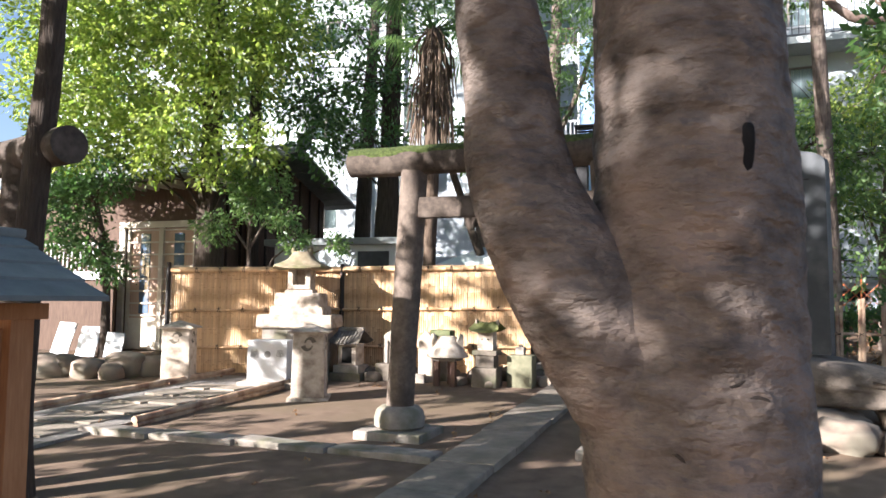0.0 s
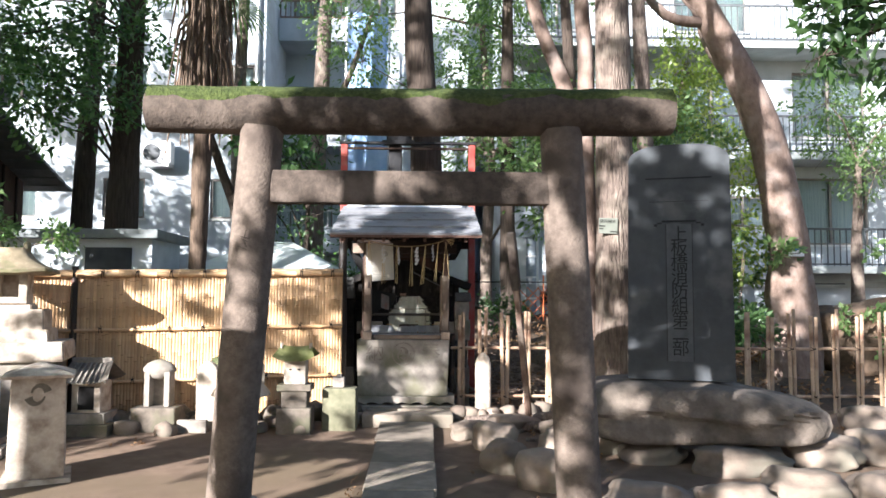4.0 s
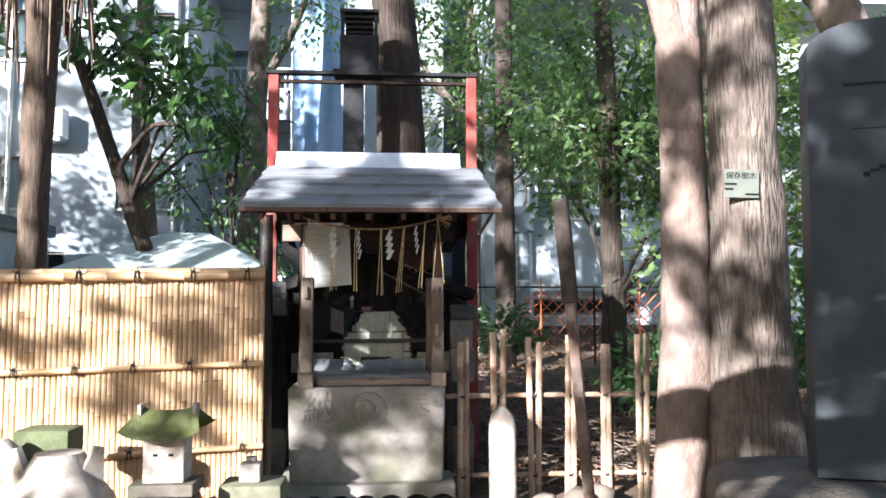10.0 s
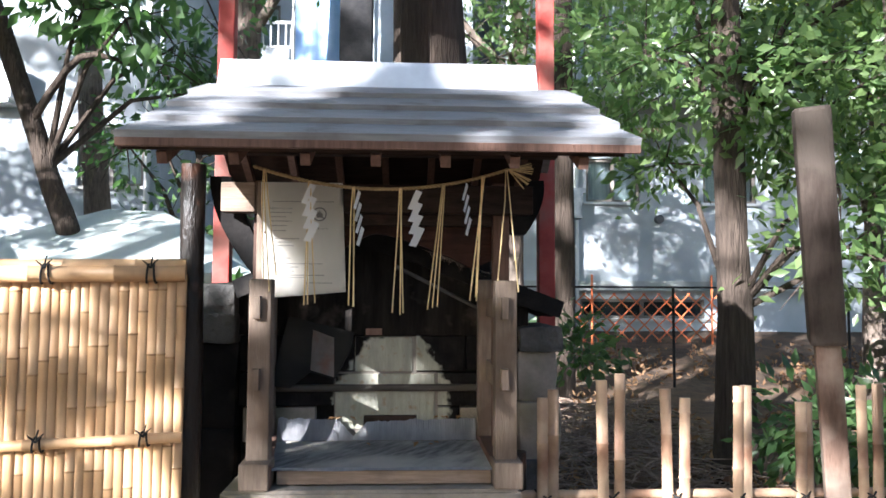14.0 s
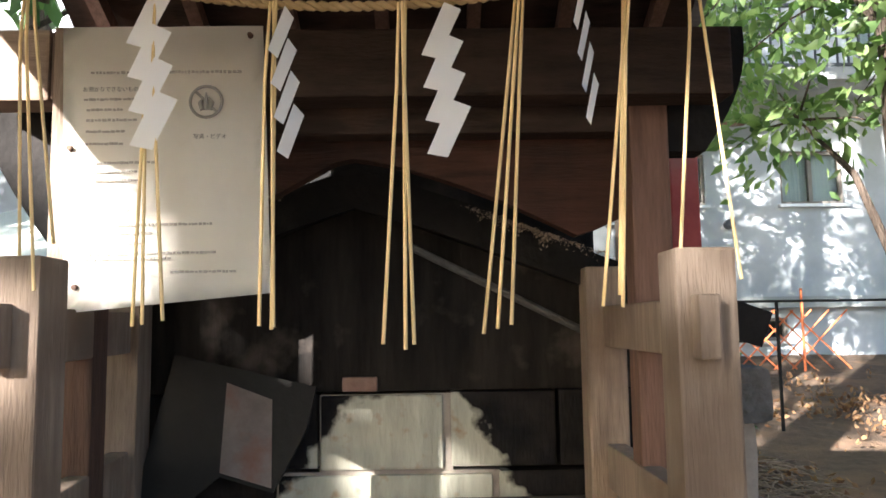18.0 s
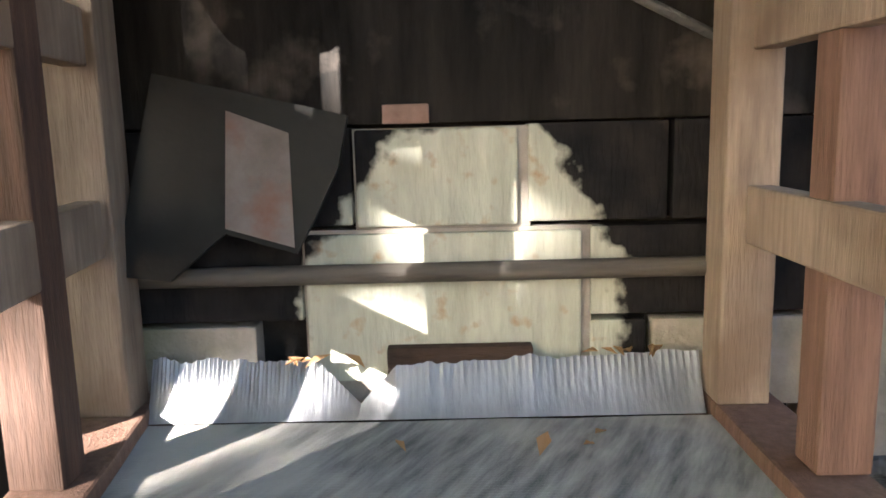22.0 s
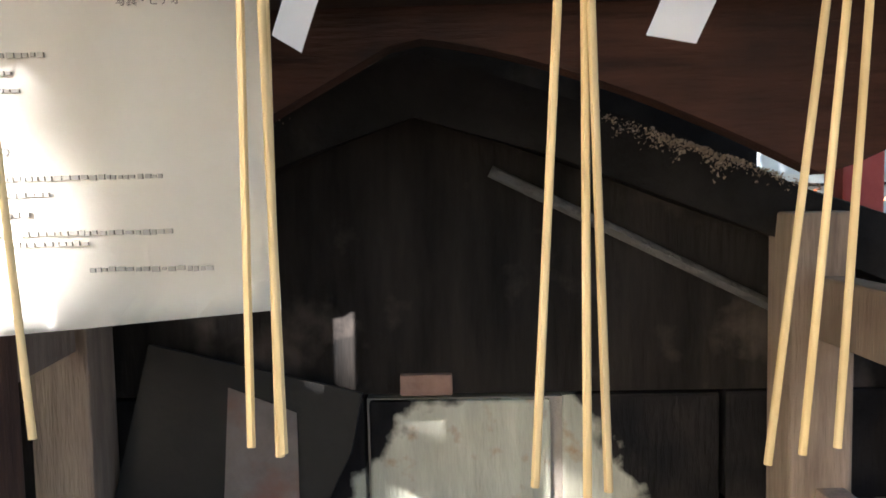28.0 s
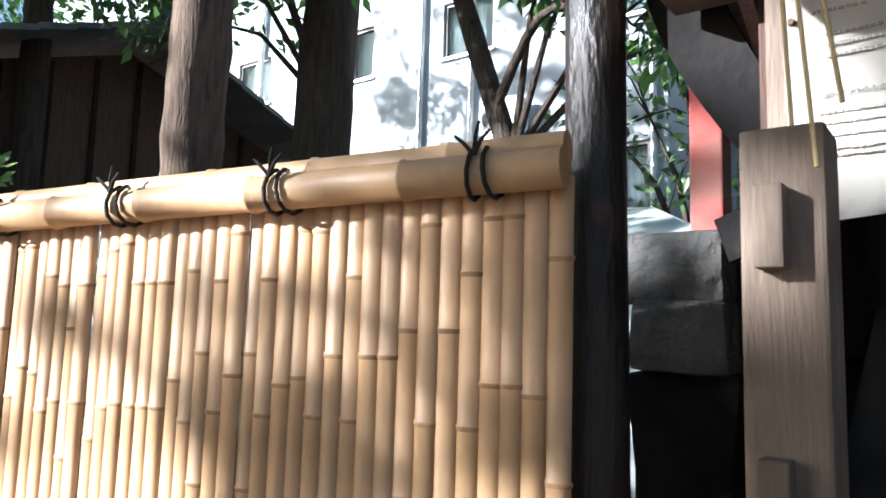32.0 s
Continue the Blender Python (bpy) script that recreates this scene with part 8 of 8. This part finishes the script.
for q in bm.verts:
    q.co.z -= 0.03 * abs(noise.noise(q.co * 1.2)) + 0.008 * noise.noise(q.co * 4)
part("roof", bm, M_TARP, TENT, smooth=60)
part("valance", wavy_sheet([(-3.9, 14.4, 2.12), (-1.0, 14.2, 2.12), (-1.0, 14.2, 2.28), (-3.9, 14.4, 2.28)], 40, 2, 0.02, 0.004), M_TARP, TENT)
part("side_wall", wavy_sheet([(-3.9, 14.45, 0.75), (-1.05, 14.25, 0.75), (-1.05, 14.25, 2.2), (-3.9, 14.45, 2.2)], 30, 6, 0.0, 0.004), M_TARP, TENT, smooth=60)
part("side_wall", wavy_sheet([(-1.05, 14.25, 0.75), (-1.05, 16.7, 0.75), (-1.05, 16.7, 2.2), (-1.05, 14.25, 2.2)], 20, 6, 0.0, 0.004), M_TARP, TENT, smooth=60)
for x, y in ((-3.9, 14.4), (-1.0, 14.2), (-1.0, 16.8), (-3.9, 16.8)):
    part("pole", rod((x, y, 0.5), (x, y, 2.3), 0.02, seg=8), M_ALU, TENT)
CONE = thing("traffic_cone", (-1.18, 13.6, gz(0, 13.6)), "red plastic traffic cone", "traffic cone")
zc = gz(0, 13.6)
part("base", box(-1.36, -1.0, 13.42, 13.78, zc - 0.01, zc + 0.03, 0.01), M_RED_PLASTIC, CONE)
part("cone", lathe([(0.13, 0.03), (0.02, 0.70), (0.015, 0.71)], (-1.18, 13.6, zc), 20), M_RED_PLASTIC, CONE, smooth=40)
BIN = thing("plastic_crate", (-1.2, 13.15, gz(0, 13.15)), "blue and white plastic crate", "crate")
zc = gz(0, 13.15)
part("body", box(-1.4, -1.02, 12.95, 13.3, zc - 0.01, zc + 0.3, 0.02), M_BLUE, BIN)
part("lid", box(-1.42, -1.0, 12.93, 13.32, zc + 0.3, zc + 0.34, 0.01), M_WHITE, BIN)

# ---- old timber house ----
HOUSE = thing("timber_house", (-10, 16, gz(0, 14)), "old dark timber house with a grey roof and slatted door", "house")
HY = 12.9
hz = gz(0, HY)
part("wall", box(-14.5, -9.62, HY, HY + 0.2, hz - 0.2, 4.2), M_BOARD_BROWN, HOUSE)
part("wall", box(-7.75, -7.3, HY, HY + 0.2, hz - 0.2, 4.2), M_BOARD_BROWN, HOUSE)
part("wall", box(-9.62, -7.75, HY, HY + 0.2, 3.3, 4.2), M_BOARD_BROWN, HOUSE)
part("gable_wall", box(-7.5, -7.3, HY + 0.2, 17.2, hz - 0.2, 4.2), M_BOARD_BROWN, HOUSE)
part("back_wall", box(-14.5, -7.3, 17.2, 17.4, hz - 0.2, 4.2), M_BOARD_BROWN, HOUSE)
bm = bmesh.new()
g = [(HY, 4.2), (17.4, 4.2), (15.1, 5.0)]
a = [bm.verts.new((-7.3, y, z)) for y, z in g]
b = [bm.verts.new((-7.48, y, z)) for y, z in g]
bm.faces.new(a)
bm.faces.new(b[::-1])
for k in range(3):
    bm.faces.new((a[k], b[k], b[(k + 1) % 3], a[(k + 1) % 3]))
part("gable", bm, M_BOARD_BROWN, HOUSE)
for k in range(9):
    y = HY + 0.35 + k * 0.48
    part("batten", box(-7.3, -7.27, y, y + 0.05, hz, 4.15 + 0.8 * (1 - abs(y - 15.1) / 2.3)), M_WOOD_DARK, HOUSE)
for sy, ye in ((1, 12.15), (-1, 18.0)):
    n = 9
    for i in range(n):
        t0, t1 = i / n, (i + 1) / n
        y0, y1 = ye + (15.1 - ye) * t0, ye + (15.1 - ye) * t1
        z0, z1 = 4.08 + 1.08 * t0 ** 1.1, 4.08 + 1.08 * t1 ** 1.1
        bm = bmesh.new()
        q = [Vector((-15, y0, z0 + 0.02)), Vector((-6.6, y0, z0 + 0.02)), Vector((-6.6, y1, z1)), Vector((-15, y1, z1))]
        lo = [bm.verts.new(p) for p in q]
        hi = [bm.verts.new(p + Vector((0, 0, 0.06))) for p in q]
        for k in range(4):
            bm.faces.new((lo[k], lo[(k + 1) % 4], hi[(k + 1) % 4], hi[k]))
        bm.faces.new(lo[::-1])
        bm.faces.new(hi)
        part("roof_course", bm, M_SLATE_ROOF, HOUSE)
part("ridge", box(-15, -6.55, 14.95, 15.25, 5.14, 5.3, 0.03), M_SLATE_ROOF, HOUSE)
part("ridge_end", box(-6.62, -6.45, 14.9, 15.3, 5.18, 5.5, 0.04), M_SLATE_ROOF, HOUSE)
for i in range(24):
    x = -14.8 + i * 0.35
    part("rafter_end", box(x, x + 0.06, 12.2, 12.95, 3.97, 4.05), M_TRIM_WHITE, HOUSE)
DT = 3.16
M_PEACH = material("peach door board", [(0.40, 0.27, 0.20), (0.52, 0.37, 0.28)], 8, 0.6, 0.1, 30, (4, 4, 0.5))
M_BLUEGLASS = glass_material("blue-grey obscure glass", (0.09, 0.13, 0.19))
DOOR = part("door", box(-9.62, -7.75, HY + 0.06, HY + 0.10, hz, DT), M_PEACH, HOUSE, "cream slatted sliding door with blue-grey glass")
for x0 in (-9.58, -8.67):
    part("pane", box(x0 + 0.30, x0 + 0.56, HY + 0.045, HY + 0.06, hz + 0.78, DT - 0.12), M_BLUEGLASS, DOOR)
    part("kick_panel", box(x0 + 0.04, x0 + 0.82, HY + 0.03, HY + 0.06, hz + 0.02, hz + 0.68), M_TRIM_WHITE, DOOR)
    for k in range(8):
        z = hz + 0.72 + k * (DT - hz - 0.78) / 7
        part("slat", box(x0 + 0.02, x0 + 0.84, HY + 0.012, HY + 0.045, z, z + 0.035, 0.006), M_TRIM_WHITE, DOOR)
    for xx in (x0 - 0.02, x0 + 0.83):
        part("stile", box(xx, xx + 0.055, HY, HY + 0.058, hz, DT), M_TRIM_WHITE, DOOR)
part("lintel", box(-9.80, -7.6, HY - 0.06, HY + 0.02, DT, 3.30, 0.01), M_TRIM_WHITE, DOOR)
part("jamb", box(-9.80, -9.64, HY - 0.05, HY + 0.02, hz, DT, 0.01), M_TRIM_WHITE, DOOR)
HOUSE.location.x -= 0.55
WFENCE = thing("white_fence", (-11.5, 12.6, hz), "low white slatted fence before the house", "fence")
railing(WFENCE, -13.4, -10.1, 12.5, hz + 1.6, hz + 2.3, M_RAILWHITE, 0.12)
part("board_wall", box(-13.4, -10.1, 12.48, 12.56, hz - 0.05, hz + 1.6), M_BOARD_BROWN, WFENCE)
part("sill_board", box(-13.4, -10.1, 12.42, 12.6, hz + 1.5, hz + 1.62), M_RAILWHITE, WFENCE)
SHED = thing("low_shed", (-5.2, 14.4, gz(0, 14.4)), "low blue-grey shed with a flat lipped roof", "shed")
sz = gz(0, 14.4)
part("wall", box(-6.9, -3.9, 13.7, 15.0, sz - 0.1, 2.78), M_WEATHERBOARD, SHED)
part("roof", box(-7.05, -3.75, 13.5, 15.1, 2.78, 2.92, 0.02), M_SLATE_ROOF, SHED)
part("window", box(-4.9, -4.2, 13.68, 13.70, 2.2, 2.65), M_DARKROOM, SHED)
# leaning boards and frames by the house
for i, (x, w, h, lean) in enumerate(((-9.9, 0.5, 0.62, 16), (-10.6, 0.4, 0.7, 20), (-9.2, 0.35, 0.5, 12))):
    m = Matrix.Translation((x, 11.6, gz(0, 11.6))) @ Matrix.Rotation(radians(-lean), 4, "X") @ Matrix.Rotation(radians(10 * i), 4, "Z")
    solo("plywood_sheet", box(-w / 2, w / 2, -0.015, 0.015, 0, h, 0.004, m), M_RAILWHITE, (x, 11.6, gz(0, 11.6)), "pale flat plywood sheet leaning by the house", "plywood sheet", "panels by the house")

# ---- small roofed box and second torii near the start ----
KX = -1.60
KIOSK = thing("roofed_box", (KX, 2.5, gz(KX, 2.5)), "orange timber stand with a grey shingled roof", "roofed stand")
for px in (KX - 0.34, KX + 0.30):
    for py in (2.12, 2.88):
        part("post", box(px - 0.07, px + 0.07, py - 0.07, py + 0.07, gz(0, py) - 0.05, 1.60, 0.006), M_CEDAR, KIOSK)
part("beam", box(KX + 0.31, KX + 0.39, 1.95, 3.02, 1.545, 1.63, 0.005), M_CEDAR, KIOSK)
part("beam", box(KX - 0.43, KX - 0.35, 1.95, 3.02, 1.545, 1.63, 0.005), M_CEDAR, KIOSK)
part("panel", box(KX + 0.28, KX + 0.32, 2.19, 2.81, 0.6, 1.5, 0.004), M_CEDAR, KIOSK)
for i in range(4):
    t0, t1 = i / 4, (i + 1) / 4
    for sg in (-1, 1):
        bm = bmesh.new()
        x0, x1 = KX + sg * 0.70 * (1 - t0), KX + sg * 0.70 * (1 - t1)
        z0, z1 = 1.63 + 0.36 * t0, 1.63 + 0.36 * t1
        q = [Vector((x0, 1.85, z0 + 0.014)), Vector((x0, 3.12, z0 + 0.014)), Vector((x1, 3.12, z1)), Vector((x1, 1.85, z1))]
        lo = [bm.verts.new(p) for p in q]
        hi = [bm.verts.new(p + Vector((0, 0, 0.026))) for p in q]
        for k in range(4):
            bm.faces.new((lo[k], lo[(k + 1) % 4], hi[(k + 1) % 4], hi[k]))
        bm.faces.new(lo[::-1])
        bm.faces.new(hi)
        part("roof_course", bm, M_SLATE_ROOF, KIOSK)
part("ridge", box(KX - 0.06, KX + 0.06, 1.83, 3.14, 1.99, 2.045, 0.015), M_SLATE_ROOF, KIOSK)
solo("kerb_stone", box(-2.9, -0.75, 3.45, 3.65, gz(0, 3.5) - 0.05, gz(0, 3.5) + 0.09, 0.02), M_STONE, (-1.9, 3.55, gz(0, 3.5)), "long rough kerb stone before the roofed stand", "kerb")
TORII2 = thing("torii_gate", (-3.5, 4.6, gz(-3.5, 4.6)), "second grey stone torii with a round top beam", "torii gate")
part("top_beam", rod((-6.4, 5.3, 2.78), (-2.33, 4.12, 2.78), 0.145, 0.141, 24, 8, 0.03), M_TORII, TORII2, smooth=50)
for px, py in ((-3.06, 4.33), (-5.7, 5.1)):
    part("post", rod((px, py, gz(px, py) - 0.1), (px, py, 2.7), 0.14, 0.13, 24, 8, 0.03), M_TORII, TORII2, smooth=50)
# mound of leaves beyond the pickets
bm = boulder((0, 0, 0), (3.6, 2.4, 1.3), 8, 4, 0.3)
bm.transform(Matrix.Translation((8.6, 15.2, gz(0, 15.2) - 0.2)))
solo("leaf_mound", bm, M_LITTER, (8.6, 15.2, gz(0, 15.2)), "mound of brown leaf litter beyond the fence", "mound", smooth=60)
